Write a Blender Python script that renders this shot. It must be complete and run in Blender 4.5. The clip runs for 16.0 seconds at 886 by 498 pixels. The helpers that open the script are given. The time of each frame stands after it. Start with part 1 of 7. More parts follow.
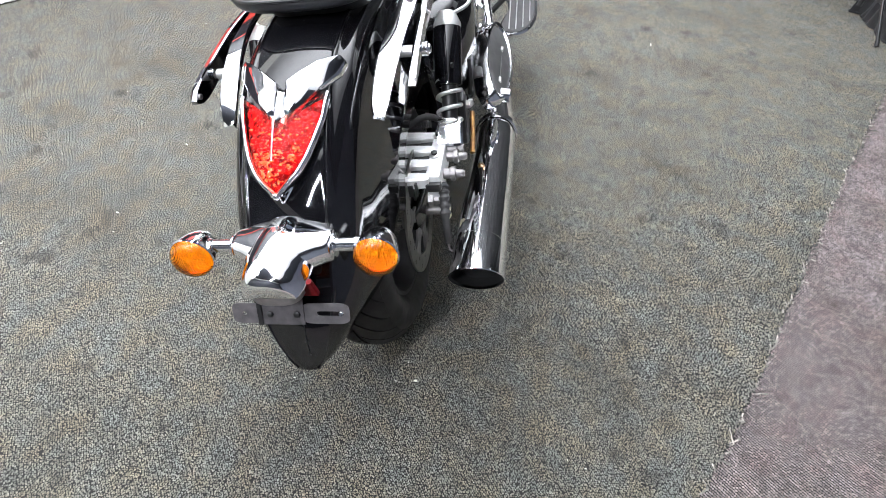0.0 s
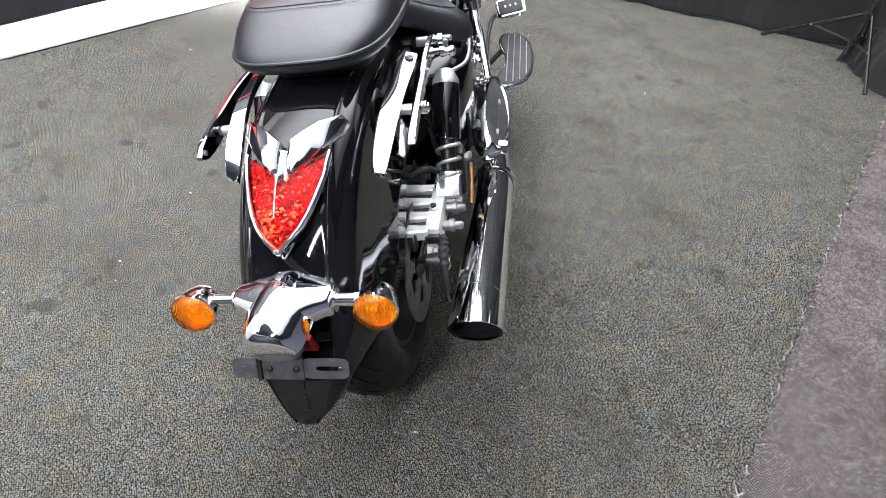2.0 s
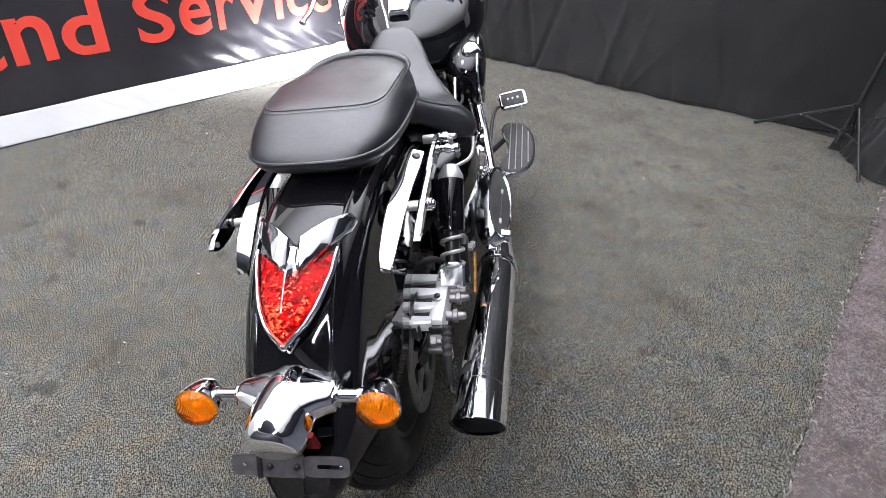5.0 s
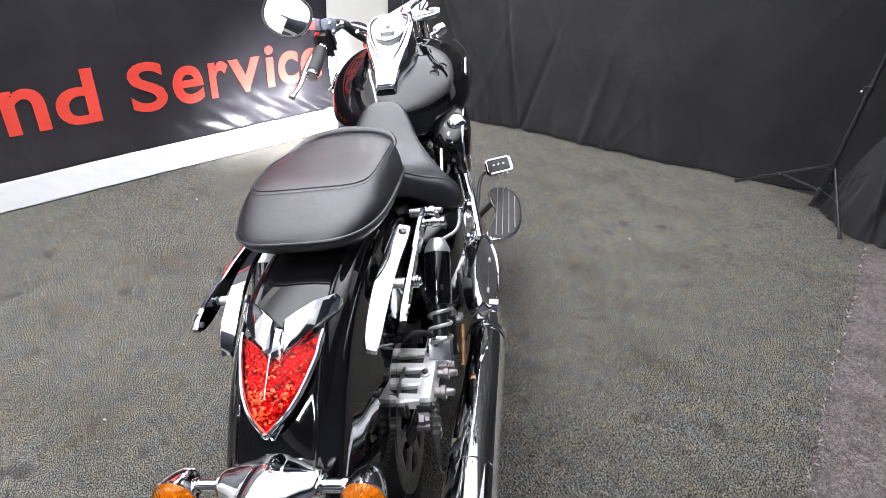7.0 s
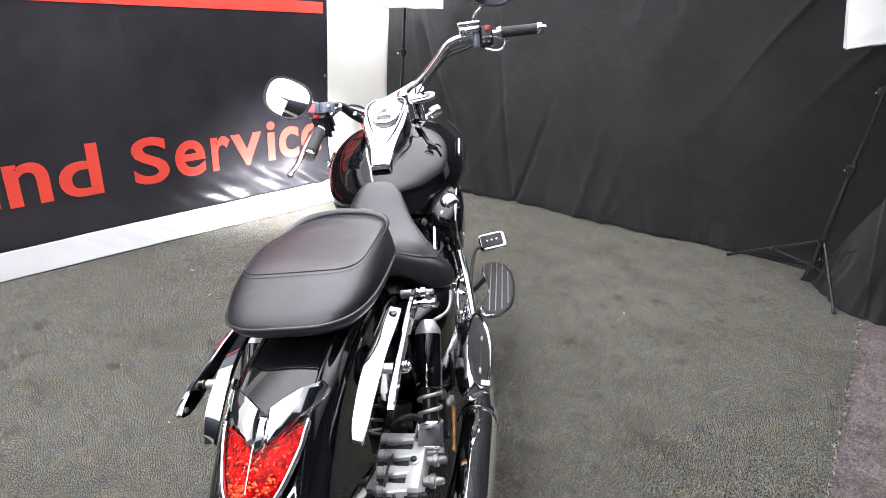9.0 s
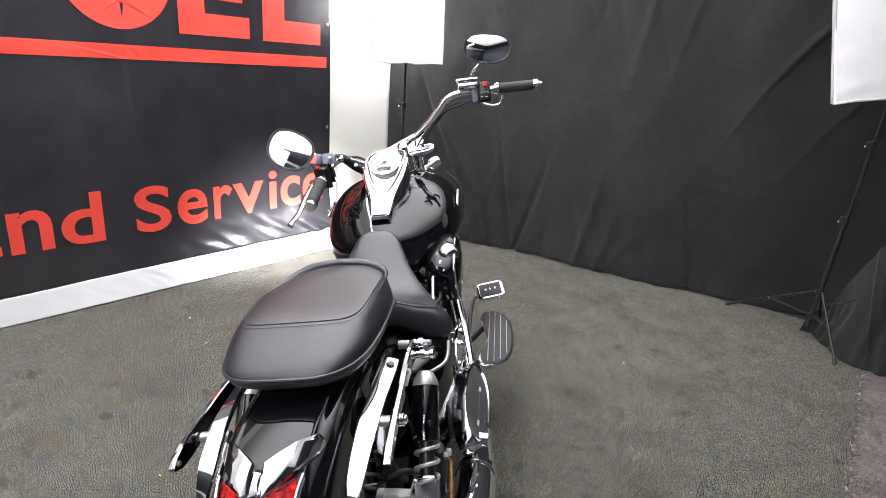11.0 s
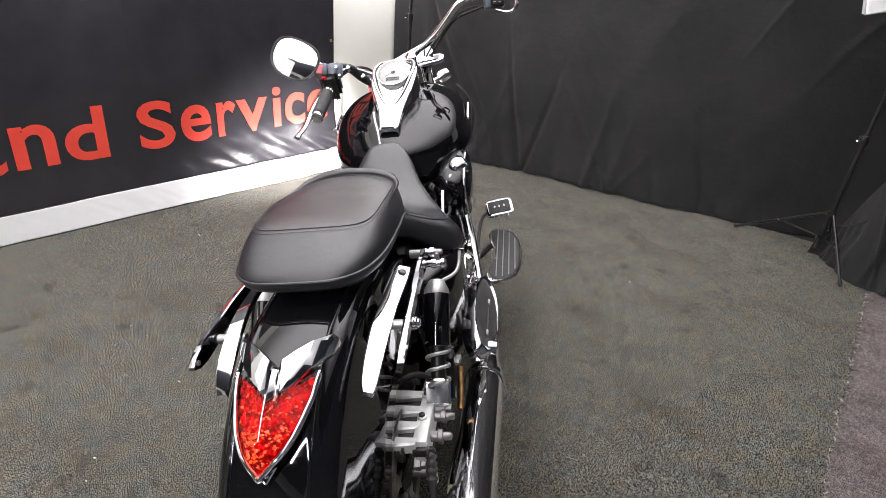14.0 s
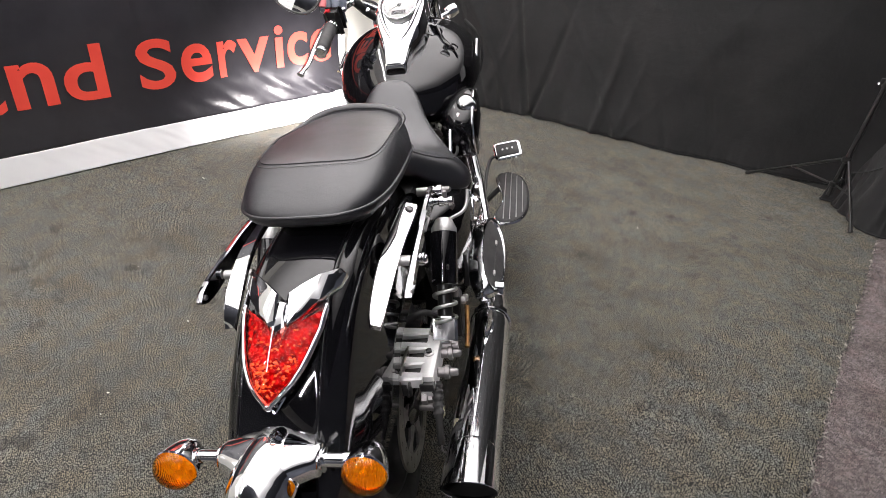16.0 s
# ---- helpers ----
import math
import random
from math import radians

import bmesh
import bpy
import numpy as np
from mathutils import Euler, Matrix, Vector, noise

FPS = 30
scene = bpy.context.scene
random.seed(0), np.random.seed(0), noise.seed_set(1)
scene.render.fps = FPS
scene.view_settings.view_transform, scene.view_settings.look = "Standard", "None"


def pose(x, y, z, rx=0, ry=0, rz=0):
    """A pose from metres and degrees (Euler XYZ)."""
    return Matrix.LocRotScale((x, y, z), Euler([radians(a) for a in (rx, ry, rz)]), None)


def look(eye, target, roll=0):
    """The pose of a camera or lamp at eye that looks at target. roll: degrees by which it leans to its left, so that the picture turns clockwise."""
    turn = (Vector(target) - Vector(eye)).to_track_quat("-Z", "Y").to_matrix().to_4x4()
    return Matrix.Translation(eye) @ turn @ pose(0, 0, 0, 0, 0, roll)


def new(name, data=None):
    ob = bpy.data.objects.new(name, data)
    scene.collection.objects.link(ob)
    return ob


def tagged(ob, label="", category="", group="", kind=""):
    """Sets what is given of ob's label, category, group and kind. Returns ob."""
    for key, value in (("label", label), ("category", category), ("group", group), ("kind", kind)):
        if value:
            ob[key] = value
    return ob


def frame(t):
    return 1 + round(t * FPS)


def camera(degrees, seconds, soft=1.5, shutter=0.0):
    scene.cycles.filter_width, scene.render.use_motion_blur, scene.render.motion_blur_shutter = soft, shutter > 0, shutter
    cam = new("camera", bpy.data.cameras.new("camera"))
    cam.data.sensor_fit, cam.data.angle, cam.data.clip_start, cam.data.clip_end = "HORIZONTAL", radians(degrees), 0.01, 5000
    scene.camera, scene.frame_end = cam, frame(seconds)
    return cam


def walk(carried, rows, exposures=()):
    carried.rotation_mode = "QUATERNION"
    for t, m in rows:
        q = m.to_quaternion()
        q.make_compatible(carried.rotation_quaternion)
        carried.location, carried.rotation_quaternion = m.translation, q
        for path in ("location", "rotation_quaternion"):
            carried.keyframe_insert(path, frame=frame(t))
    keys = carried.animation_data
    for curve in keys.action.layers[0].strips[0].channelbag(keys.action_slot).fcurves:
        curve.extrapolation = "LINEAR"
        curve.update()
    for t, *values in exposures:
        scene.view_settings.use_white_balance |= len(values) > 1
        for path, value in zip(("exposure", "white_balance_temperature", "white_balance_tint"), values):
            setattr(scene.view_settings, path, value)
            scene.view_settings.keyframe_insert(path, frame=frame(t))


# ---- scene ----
cam = camera(75.9, 16.0, soft=0.85)
PATH = [
    (0, (0.663, 0.263, 1.263), (-0.137, 1.399, -0.176), 4.8),
    (0.5, (0.663, 0.266, 1.271), (-0.153, 1.422, -0.143), 4.7),
    (1, (0.662, 0.269, 1.278), (-0.169, 1.444, -0.11), 4.4),
    (1.5, (0.661, 0.27, 1.284), (-0.186, 1.464, -0.079), 4.5),
    (2, (0.658, 0.271, 1.292), (-0.207, 1.477, -0.049), 4.3),
    (2.5, (0.653, 0.273, 1.3), (-0.236, 1.497, -0.008), 4.1),
    (3, (0.651, 0.273, 1.31), (-0.266, 1.51, 0.034), 3.7),
    (3.5, (0.646, 0.272, 1.317), (-0.289, 1.536, 0.081), 3.9),
    (4, (0.649, 0.274, 1.327), (-0.307, 1.556, 0.126), 4.0),
    (6.5, (0.644, 0.291, 1.369), (-0.366, 1.665, 0.324), 4.1),
    (7, (0.638, 0.301, 1.385), (-0.387, 1.705, 0.396), 3.8),
    (7.5, (0.639, 0.305, 1.398), (-0.4, 1.736, 0.463), 4.2),
    (8, (0.642, 0.309, 1.409), (-0.414, 1.759, 0.525), 4.1),
    (8.5, (0.642, 0.315, 1.418), (-0.429, 1.781, 0.579), 4.1),
    (9, (0.642, 0.317, 1.426), (-0.448, 1.799, 0.643), 4.1),
    (9.5, (0.643, 0.315, 1.433), (-0.461, 1.816, 0.706), 4.1),
    (10, (0.648, 0.315, 1.44), (-0.473, 1.827, 0.763), 4.1),
    (11.25, (0.649, 0.309, 1.440), (-0.484, 1.834, 0.812), 4.25),
    (12.5, (0.647, 0.299, 1.422), (-0.463, 1.811, 0.727), 4.4),
    (13, (0.647, 0.3, 1.416), (-0.448, 1.795, 0.664), 4.4),
    (13.5, (0.644, 0.3, 1.404), (-0.44, 1.773, 0.597), 4.6),
    (14, (0.641, 0.301, 1.394), (-0.432, 1.748, 0.525), 4.6),
    (14.5, (0.64, 0.303, 1.387), (-0.423, 1.735, 0.48), 4.7),
    (15, (0.639, 0.301, 1.377), (-0.416, 1.71, 0.427), 4.9),
    (15.5, (0.639, 0.3, 1.367), (-0.402, 1.693, 0.379), 5.1),
    (16, (0.637, 0.301, 1.358), (-0.389, 1.679, 0.335), 4.9),
]
walk(cam, [(t, look(eye, target, roll)) for t, eye, target, roll in PATH],
     exposures=[(0, 1.43, 6100, 12), (1, 1.38, 6100, 12), (2, 1.12, 6100, 13), (3.5, 0.95, 6100, 15), (6.5, 0.88, 6150, 16), (8.5, 0.84, 6200, 15), (10, 0.76, 6300, 14), (12.5, 0.44, 6500, 14), (14.5, 0.44, 6600, 16), (16, 0.46, 6700, 16)])

# ---------------------------------------------------------------- light
world = bpy.data.worlds.new("world")
scene.world = world
world.use_nodes = True
world.node_tree.nodes["Background"].inputs[0].default_value = (0.9, 0.95, 1.0, 1)
world.node_tree.nodes["Background"].inputs[1].default_value = 0.15


def area(name, m, sx, sy, watts, colour=(1, 1, 1)):
    data = bpy.data.lights.new(name, "AREA")
    data.shape, data.size, data.size_y, data.energy, data.color = "RECTANGLE", sx, sy, watts, colour
    ob = new(name, data)
    ob.matrix_world = m
    return ob


CEILING = 2.75
# unseen lamps: a fill thrown up on the white ceiling over this corner, hanging tubes, a narrow beam before the soft box
# on the banner's free end, and an assumed studio lamp behind the camera
# first tube set by its streak on the fender; two more added for floor light
TUBES = [(-2.08, 1.78, 2.50, 138, 7), (0.50, -1.55, 2.60, 90, 44), (-1.45, -1.45, 2.60, 90, 9)]
# wide unseen lamp, added to whiten the ceiling and even out the floor
area("ceiling_fill", pose(-0.85, 1.6, 2.15, 180, 0, 0), 2.3, 4.6, 175, (0.97, 0.98, 1.0))
# narrow unseen lamp before the soft box, added for the glare on the banner
area("banner_glare_lamp", look((0.40, 3.85, 1.58), (-2.60, 2.78, 0.17)), 0.40, 0.30, 18, (1.0, 0.99, 0.98)).data.spread = radians(21)
for x, y, z, turn_, watts in TUBES:
    area("tube_lamp", pose(x, y, z, 0, 0, turn_), 1.2, 0.04, watts, (0.97, 0.98, 1.0))
# unseen fill from behind the camera, assumed to be a studio lamp
area("assumed_softbox_lamp", look((-1.7, -1.0, 2.0), (-0.6, 1.4, 0.3)), 1.2, 1.4, 4, (1.0, 0.99, 0.97))

# point lamp hidden behind the left soft box, added to brighten the white wall
bulb = bpy.data.lights.new("hidden_wall_fill", "POINT")
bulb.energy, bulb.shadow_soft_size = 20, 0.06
new("hidden_wall_fill", bulb).matrix_world = pose(-2.42, 3.62, 1.75)

# ---------------------------------------------------------------- materials
MATS = {}


class Nodes:
    """Short hand for one node material."""

    def __init__(self, name):
        self.mat = bpy.data.materials.new(name)
        self.mat.use_nodes = True
        self.tree = self.mat.node_tree
        self.bsdf = self.tree.nodes["Principled BSDF"]
        self.out = self.tree.nodes["Material Output"]
        self.coord = None
        MATS[name] = self.mat

    def node(self, kind, **inputs):
        n = self.tree.nodes.new(kind)
        for key, value in inputs.items():
            self.put(n.inputs[key.replace("_", " ")], value)
        return n

    def put(self, socket, value):
        if isinstance(value, bpy.types.NodeSocket):
            self.tree.links.new(value, socket)
        else:
            socket.default_value = value

    def place(self):
        if self.coord is None:
            self.coord = self.tree.nodes.new("ShaderNodeTexCoord").outputs["Object"]
        return self.coord

    def noise(self, scale, detail=4.0, rough=0.55, vector=None):
        n = self.node("ShaderNodeTexNoise", Scale=scale, Detail=detail, Roughness=rough)
        self.put(n.inputs["Vector"], vector or self.place())
        return n.outputs["Fac"]

    def cells(self, scale, feature="F1", vector=None):
        n = self.node("ShaderNodeTexVoronoi", Scale=scale)
        n.feature = feature
        self.put(n.inputs["Vector"], vector or self.place())
        return n

    def ramp(self, fac, *stops):
        n = self.tree.nodes.new("ShaderNodeValToRGB")
        self.put(n.inputs[0], fac)
        els = n.color_ramp.elements
        while len(els) < len(stops):
            els.new(0.5)
        for el, (pos, col) in zip(els, stops):
            el.position = pos
            el.color = (*col, 1) if len(col) == 3 else col
        return n.outputs[0]

    def mix(self, fac, a, b, kind="MIX"):
        n = self.tree.nodes.new("ShaderNodeMix")
        n.data_type, n.blend_type = "RGBA", kind
        self.put(n.inputs[0], fac)
        for s, v in ((n.inputs[6], a), (n.inputs[7], b)):
            self.put(s, (*v, 1) if isinstance(v, tuple) and len(v) == 3 else v)
        return n.outputs[2]

    def maths(self, op, a, b=0.0):
        n = self.tree.nodes.new("ShaderNodeMath")
        n.operation = op
        self.put(n.inputs[0], a)
        self.put(n.inputs[1], b)
        return n.outputs[0]

    def bump(self, height, strength=0.3, distance=0.002, normal=None):
        n = self.node("ShaderNodeBump", Height=height, Strength=strength, Distance=distance)
        if normal is not None:
            self.put(n.inputs["Normal"], normal)
        return n.outputs[0]

    def set(self, **kw):
        for key, value in kw.items():
            key = key.replace("_", " ")
            if isinstance(value, tuple) and len(value) == 3:
                value = (*value, 1)
            self.put(self.bsdf.inputs[key], value)
        return self


def make_materials():
    m = Nodes("chrome")
    wear = m.noise(60, 3)
    m.set(Base_Color=(0.86, 0.87, 0.89), Metallic=1.0, Roughness=m.ramp(wear, (0.3, (0.03,) * 3), (0.8, (0.075,) * 3)))

    m = Nodes("black_paint")
    dust = m.noise(220, 2)
    m.set(Base_Color=(0.004, 0.004, 0.005), Roughness=m.ramp(dust, (0.4, (0.02,) * 3), (0.75, (0.05,) * 3)),
          IOR=1.54)

    # chrome with a lowered tone that stands in for dark reflections
    m = Nodes("darkened_chrome")
    m.set(Base_Color=(0.38, 0.38, 0.41), Metallic=1.0, Roughness=0.06)

    m = Nodes("slate_paint")
    m.set(Base_Color=m.ramp(m.noise(90), (0.3, (0.11, 0.125, 0.16)), (0.7, (0.16, 0.18, 0.22))), Metallic=0.3, Roughness=0.35)

    m = Nodes("satin_black")
    m.set(Base_Color=m.ramp(m.noise(90), (0.3, (0.008,) * 3), (0.7, (0.018,) * 3)), Roughness=0.38)

    m = Nodes("matt_black")
    m.set(Base_Color=m.ramp(m.noise(40), (0.3, (0.006,) * 3), (0.7, (0.014,) * 3)), Roughness=0.75)

    # near-black for the inside of the silencer
    m = Nodes("pipe_black")
    m.set(Base_Color=m.ramp(m.noise(40), (0.3, (0.0015,) * 3), (0.7, (0.005,) * 3)), Roughness=0.85)

    m = Nodes("rubber")
    m.set(Base_Color=m.ramp(m.noise(35, 6), (0.3, (0.017, 0.017, 0.018)), (0.75, (0.038, 0.037, 0.036))),
          Roughness=0.62, Normal=m.bump(m.noise(600, 2), 0.15, 0.0005))

    m = Nodes("worn_rubber")
    m.set(Base_Color=m.ramp(m.noise(28, 6), (0.3, (0.042, 0.042, 0.043)), (0.75, (0.075, 0.074, 0.073))),
          Roughness=0.6, Normal=m.bump(m.noise(500, 2), 0.2, 0.0006))

    m = Nodes("tyre_rubber")
    m.set(Base_Color=m.ramp(m.noise(14, 7), (0.3, (0.005, 0.005, 0.0055)), (0.75, (0.016, 0.0155, 0.0145))),
          Roughness=m.ramp(m.noise(20), (0.3, (0.5,) * 3), (0.7, (0.75,) * 3)), Normal=m.bump(m.noise(500, 2), 0.2, 0.0006))

    m = Nodes("leather")
    grain = m.cells(520, "DISTANCE_TO_EDGE").outputs["Distance"]
    fold = m.noise(26, 5)
    n1 = m.bump(m.ramp(grain, (0.0, (0,) * 3), (0.25, (1,) * 3)), 0.22, 0.0005)
    m.set(Base_Color=m.ramp(m.noise(9, 5), (0.3, (0.0095, 0.0100, 0.0130)), (0.75, (0.017, 0.0175, 0.022))),
          Roughness=m.ramp(m.noise(14, 5), (0.3, (0.30,) * 3), (0.7, (0.40,) * 3)), IOR=1.7,
          Normal=m.bump(m.noise(95, 4, 0.6), 0.16, 0.0015, m.bump(fold, 0.25, 0.004, n1)))

    m = Nodes("thread")
    m.set(Base_Color=(0.02, 0.02, 0.021), Roughness=0.7)

    m = Nodes("cast_aluminium")
    m.set(Base_Color=m.ramp(m.noise(30, 5), (0.3, (0.42, 0.42, 0.415)), (0.75, (0.58, 0.58, 0.57))), Metallic=0.75,
          Roughness=0.42, Normal=m.bump(m.noise(420, 2), 0.2, 0.0006))

    # cast aluminium made paler to offset the shade it sits in
    m = Nodes("bright_cast")
    m.set(Base_Color=m.ramp(m.noise(35, 5), (0.3, (0.60, 0.60, 0.60)), (0.75, (0.78, 0.78, 0.77))), Metallic=0.35,
          Roughness=0.45, Normal=m.bump(m.noise(420, 2), 0.25, 0.0008))

    m = Nodes("dull_steel")
    m.set(Base_Color=m.ramp(m.noise(38, 6), (0.3, (0.20, 0.19, 0.19)), (0.75, (0.36, 0.34, 0.34))), Metallic=0.8,
          Roughness=m.ramp(m.noise(25), (0.3, (0.38,) * 3), (0.7, (0.55,) * 3)))

    m = Nodes("bracket_steel")
    m.set(Base_Color=m.ramp(m.noise(45, 6), (0.3, (0.055, 0.050, 0.053)), (0.75, (0.125, 0.116, 0.120))), Metallic=0.35,
          Roughness=m.ramp(m.noise(25), (0.3, (0.45,) * 3), (0.7, (0.6,) * 3)), Normal=m.bump(m.noise(300, 3), 0.15, 0.0006))

    m = Nodes("disc_steel")
    m.set(Base_Color=m.ramp(m.noise(30, 5), (0.3, (0.25, 0.24, 0.23)), (0.75, (0.42, 0.41, 0.39))), Metallic=1.0, Roughness=0.34)

    m = Nodes("rust_brass")
    m.set(Base_Color=m.ramp(m.noise(60, 5), (0.3, (0.16, 0.07, 0.03)), (0.7, (0.45, 0.25, 0.08))), Metallic=0.7, Roughness=0.5)

    m = Nodes("red_lens")
    m.set(Base_Color=(1.0, 0.32, 0.26), Roughness=0.02, Transmission_Weight=1.0, IOR=1.2, Specular_IOR_Level=0.3,
          Normal=m.bump(m.cells(150).outputs["Distance"], 0.05, 0.002))

    m = Nodes("lamp_reflector")
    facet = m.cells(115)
    # gold spots mixed into the bowl's colour stand for its glints
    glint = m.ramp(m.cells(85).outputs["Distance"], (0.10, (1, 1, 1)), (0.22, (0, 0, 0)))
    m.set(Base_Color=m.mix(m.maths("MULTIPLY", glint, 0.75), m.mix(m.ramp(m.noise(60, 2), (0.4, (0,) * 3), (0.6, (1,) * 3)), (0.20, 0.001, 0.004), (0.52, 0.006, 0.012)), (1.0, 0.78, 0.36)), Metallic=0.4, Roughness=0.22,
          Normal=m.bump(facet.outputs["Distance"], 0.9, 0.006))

    m = Nodes("amber_lens")
    rib = m.node("ShaderNodeTexWave", Scale=95.0, Distortion=2.0)
    m.put(rib.inputs["Vector"], m.place())
    m.set(Base_Color=(1.0, 0.44, 0.006), Roughness=0.0, Transmission_Weight=1.0, IOR=1.4, Normal=m.bump(rib.outputs["Fac"], 0.10, 0.003))

    m = Nodes("amber_reflector")
    rib = m.node("ShaderNodeTexWave", Scale=60.0, Distortion=2.0)
    m.put(rib.inputs["Vector"], m.place())
    # pale spots in the base colour stand in for bright reflections
    m.set(Base_Color=m.ramp(m.cells(85).outputs["Distance"], (0.16, (1.0, 1.0, 0.96)), (0.45, (0.96, 0.70, 0.30))), Metallic=0.0, Roughness=0.16, Normal=m.bump(rib.outputs["Fac"], 0.8, 0.006, m.bump(m.cells(120).outputs["Distance"], 0.5, 0.004)))

    # chip colours from red to pale gold, painted highlights of the bowl
    m = Nodes("painted_glint")
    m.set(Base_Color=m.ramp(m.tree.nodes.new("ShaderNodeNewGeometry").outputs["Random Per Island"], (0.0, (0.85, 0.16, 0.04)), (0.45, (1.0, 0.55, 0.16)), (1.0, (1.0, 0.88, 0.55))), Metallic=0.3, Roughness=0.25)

    m = Nodes("red_reflector")
    m.set(Base_Color=(0.12, 0.003, 0.005), Roughness=0.5, Specular_IOR_Level=0.2, Normal=m.bump(m.cells(420).outputs["Distance"], 0.4, 0.001))

    m = Nodes("red_plastic")
    m.set(Base_Color=(0.62, 0.02, 0.03), Roughness=0.35)

    m = Nodes("pale_red_plastic")
    m.set(Base_Color=m.ramp(m.noise(60), (0.3, (0.60, 0.14, 0.15)), (0.7, (0.70, 0.24, 0.25))), Roughness=0.35)

    m = Nodes("dial_face")
    m.set(Base_Color=m.ramp(m.noise(40), (0.3, (0.62, 0.62, 0.60)), (0.7, (0.72, 0.72, 0.70))), Roughness=0.35)

    m = Nodes("dial_glass")
    m.set(Base_Color=(1, 1, 1), Roughness=0.0, Transmission_Weight=1.0, IOR=1.45)

    m = Nodes("mirror_glass")
    m.set(Base_Color=(0.93, 0.94, 0.95), Metallic=1.0, Roughness=0.012)

    m = Nodes("paper_tag")
    m.set(Base_Color=(0.7, 0.66, 0.45), Roughness=0.7)

    # loop pile: every tuft takes its own shade, mottled and stained over the sheet
    def carpet(name, yarn_a, yarn_b, stain, tint_a, tint_b):
        m = Nodes(name)
        tuft = m.tree.nodes.new("ShaderNodeNewGeometry").outputs["Random Per Island"]
        fine = m.noise(480, 2, 0.6)
        yarn = m.mix(m.ramp(tuft, (0.0, (0,) * 3), (0.75, (0.7,) * 3), (1.0, (1,) * 3)), yarn_a, yarn_b)
        yarn = m.mix(1.0, yarn, m.ramp(fine, (0.3, (0.75,) * 3), (0.7, (1.2,) * 3)), "MULTIPLY")
        cast = m.ramp(m.noise(13.0, 2, 0.55), (0.36, tint_a), (0.50, (1, 1, 1)), (0.64, tint_b))
        body = m.mix(1.0, yarn, cast, "MULTIPLY")
        body = m.mix(1.0, body, m.ramp(m.noise(46.0, 4, 0.7), (0.30, (0.70,) * 3), (0.70, (1.26,) * 3)), "MULTIPLY")
        fade = m.ramp(m.noise(5.0, 4, 0.6), (0.32, (0.88,) * 3), (0.68, (1.10,) * 3))
        body = m.mix(1.0, body, fade, "MULTIPLY")
        worn = m.ramp(m.noise(2.6, 5, 0.6), (0.50, (1, 1, 1)), (0.66, (0.76, 0.73, 0.69)))
        body = m.mix(1.0, body, worn, "MULTIPLY")
        spots = m.ramp(m.noise(9.5, 3, 0.5), (0.61, (0,) * 3), (0.73, (1,) * 3))
        body = m.mix(m.maths("MULTIPLY", spots, 0.7), body, stain)
        m.set(Base_Color=body, Roughness=0.9, Sheen_Weight=0.15, Sheen_Roughness=0.45, Normal=m.bump(fine, 0.5, 0.0012))

    carpet("carpet_green", (0.109, 0.105, 0.087), (0.273, 0.262, 0.216), (0.036, 0.029, 0.023), (0.88, 0.96, 1.06), (1.09, 1.01, 0.90))
    carpet("carpet_mauve", (0.132, 0.109, 0.106), (0.308, 0.263, 0.255), (0.060, 0.046, 0.046), (1.04, 0.97, 0.98), (0.97, 0.98, 1.01))

    m = Nodes("carpet_backing")
    m.set(Base_Color=m.ramp(m.noise(40, 4), (0.3, (0.012, 0.012, 0.012)), (0.7, (0.020, 0.020, 0.018))), Roughness=0.95)

    m = Nodes("frayed_yarn")
    m.set(Base_Color=m.ramp(m.noise(24, 4), (0.35, (0.035, 0.035, 0.035)), (0.5, (0.20, 0.19, 0.17)), (0.66, (0.55, 0.50, 0.45))), Roughness=0.95)

    m = Nodes("white_wall")
    m.set(Base_Color=m.ramp(m.noise(2.5, 5), (0.3, (0.85, 0.84, 0.76)), (0.7, (0.89, 0.88, 0.82))), Roughness=0.55,
          Normal=m.bump(m.noise(160, 3), 0.12, 0.002))

    m = Nodes("blue_grey_wall")
    m.set(Base_Color=m.ramp(m.noise(2.5, 5), (0.3, (0.085, 0.095, 0.12)), (0.7, (0.11, 0.12, 0.15))), Roughness=0.6)

    m = Nodes("dark_panel")
    m.set(Base_Color=m.ramp(m.noise(2.5, 5), (0.3, (0.040, 0.043, 0.052)), (0.7, (0.055, 0.058, 0.068))), Roughness=0.6)

    m = Nodes("ceiling_white")
    m.set(Base_Color=m.ramp(m.noise(6, 5), (0.3, (0.74, 0.74, 0.72)), (0.7, (0.80, 0.80, 0.79))), Roughness=0.85)

    m = Nodes("gloss_white")
    m.set(Base_Color=m.ramp(m.noise(4, 4), (0.3, (0.82, 0.82, 0.83)), (0.7, (0.88, 0.88, 0.88))), Roughness=0.28)

    m = Nodes("banner_vinyl")
    crumple = m.noise(7, 5, 0.5)
    m.set(Base_Color=m.ramp(m.noise(5, 5), (0.3, (0.021, 0.020, 0.024)), (0.7, (0.029, 0.028, 0.033))),
          Roughness=m.ramp(m.noise(2.2, 4), (0.3, (0.19,) * 3), (0.7, (0.26,) * 3)), IOR=1.6, Normal=m.bump(crumple, 0.35, 0.012))

    m = Nodes("banner_red")
    m.set(Base_Color=m.ramp(m.noise(5, 4), (0.3, (0.68, 0.052, 0.034)), (0.7, (0.76, 0.072, 0.044))), Roughness=0.5,
          Normal=m.bump(m.noise(7, 5, 0.5), 0.4, 0.012))

    m = Nodes("drape_cloth")
    weave = m.noise(900, 2)
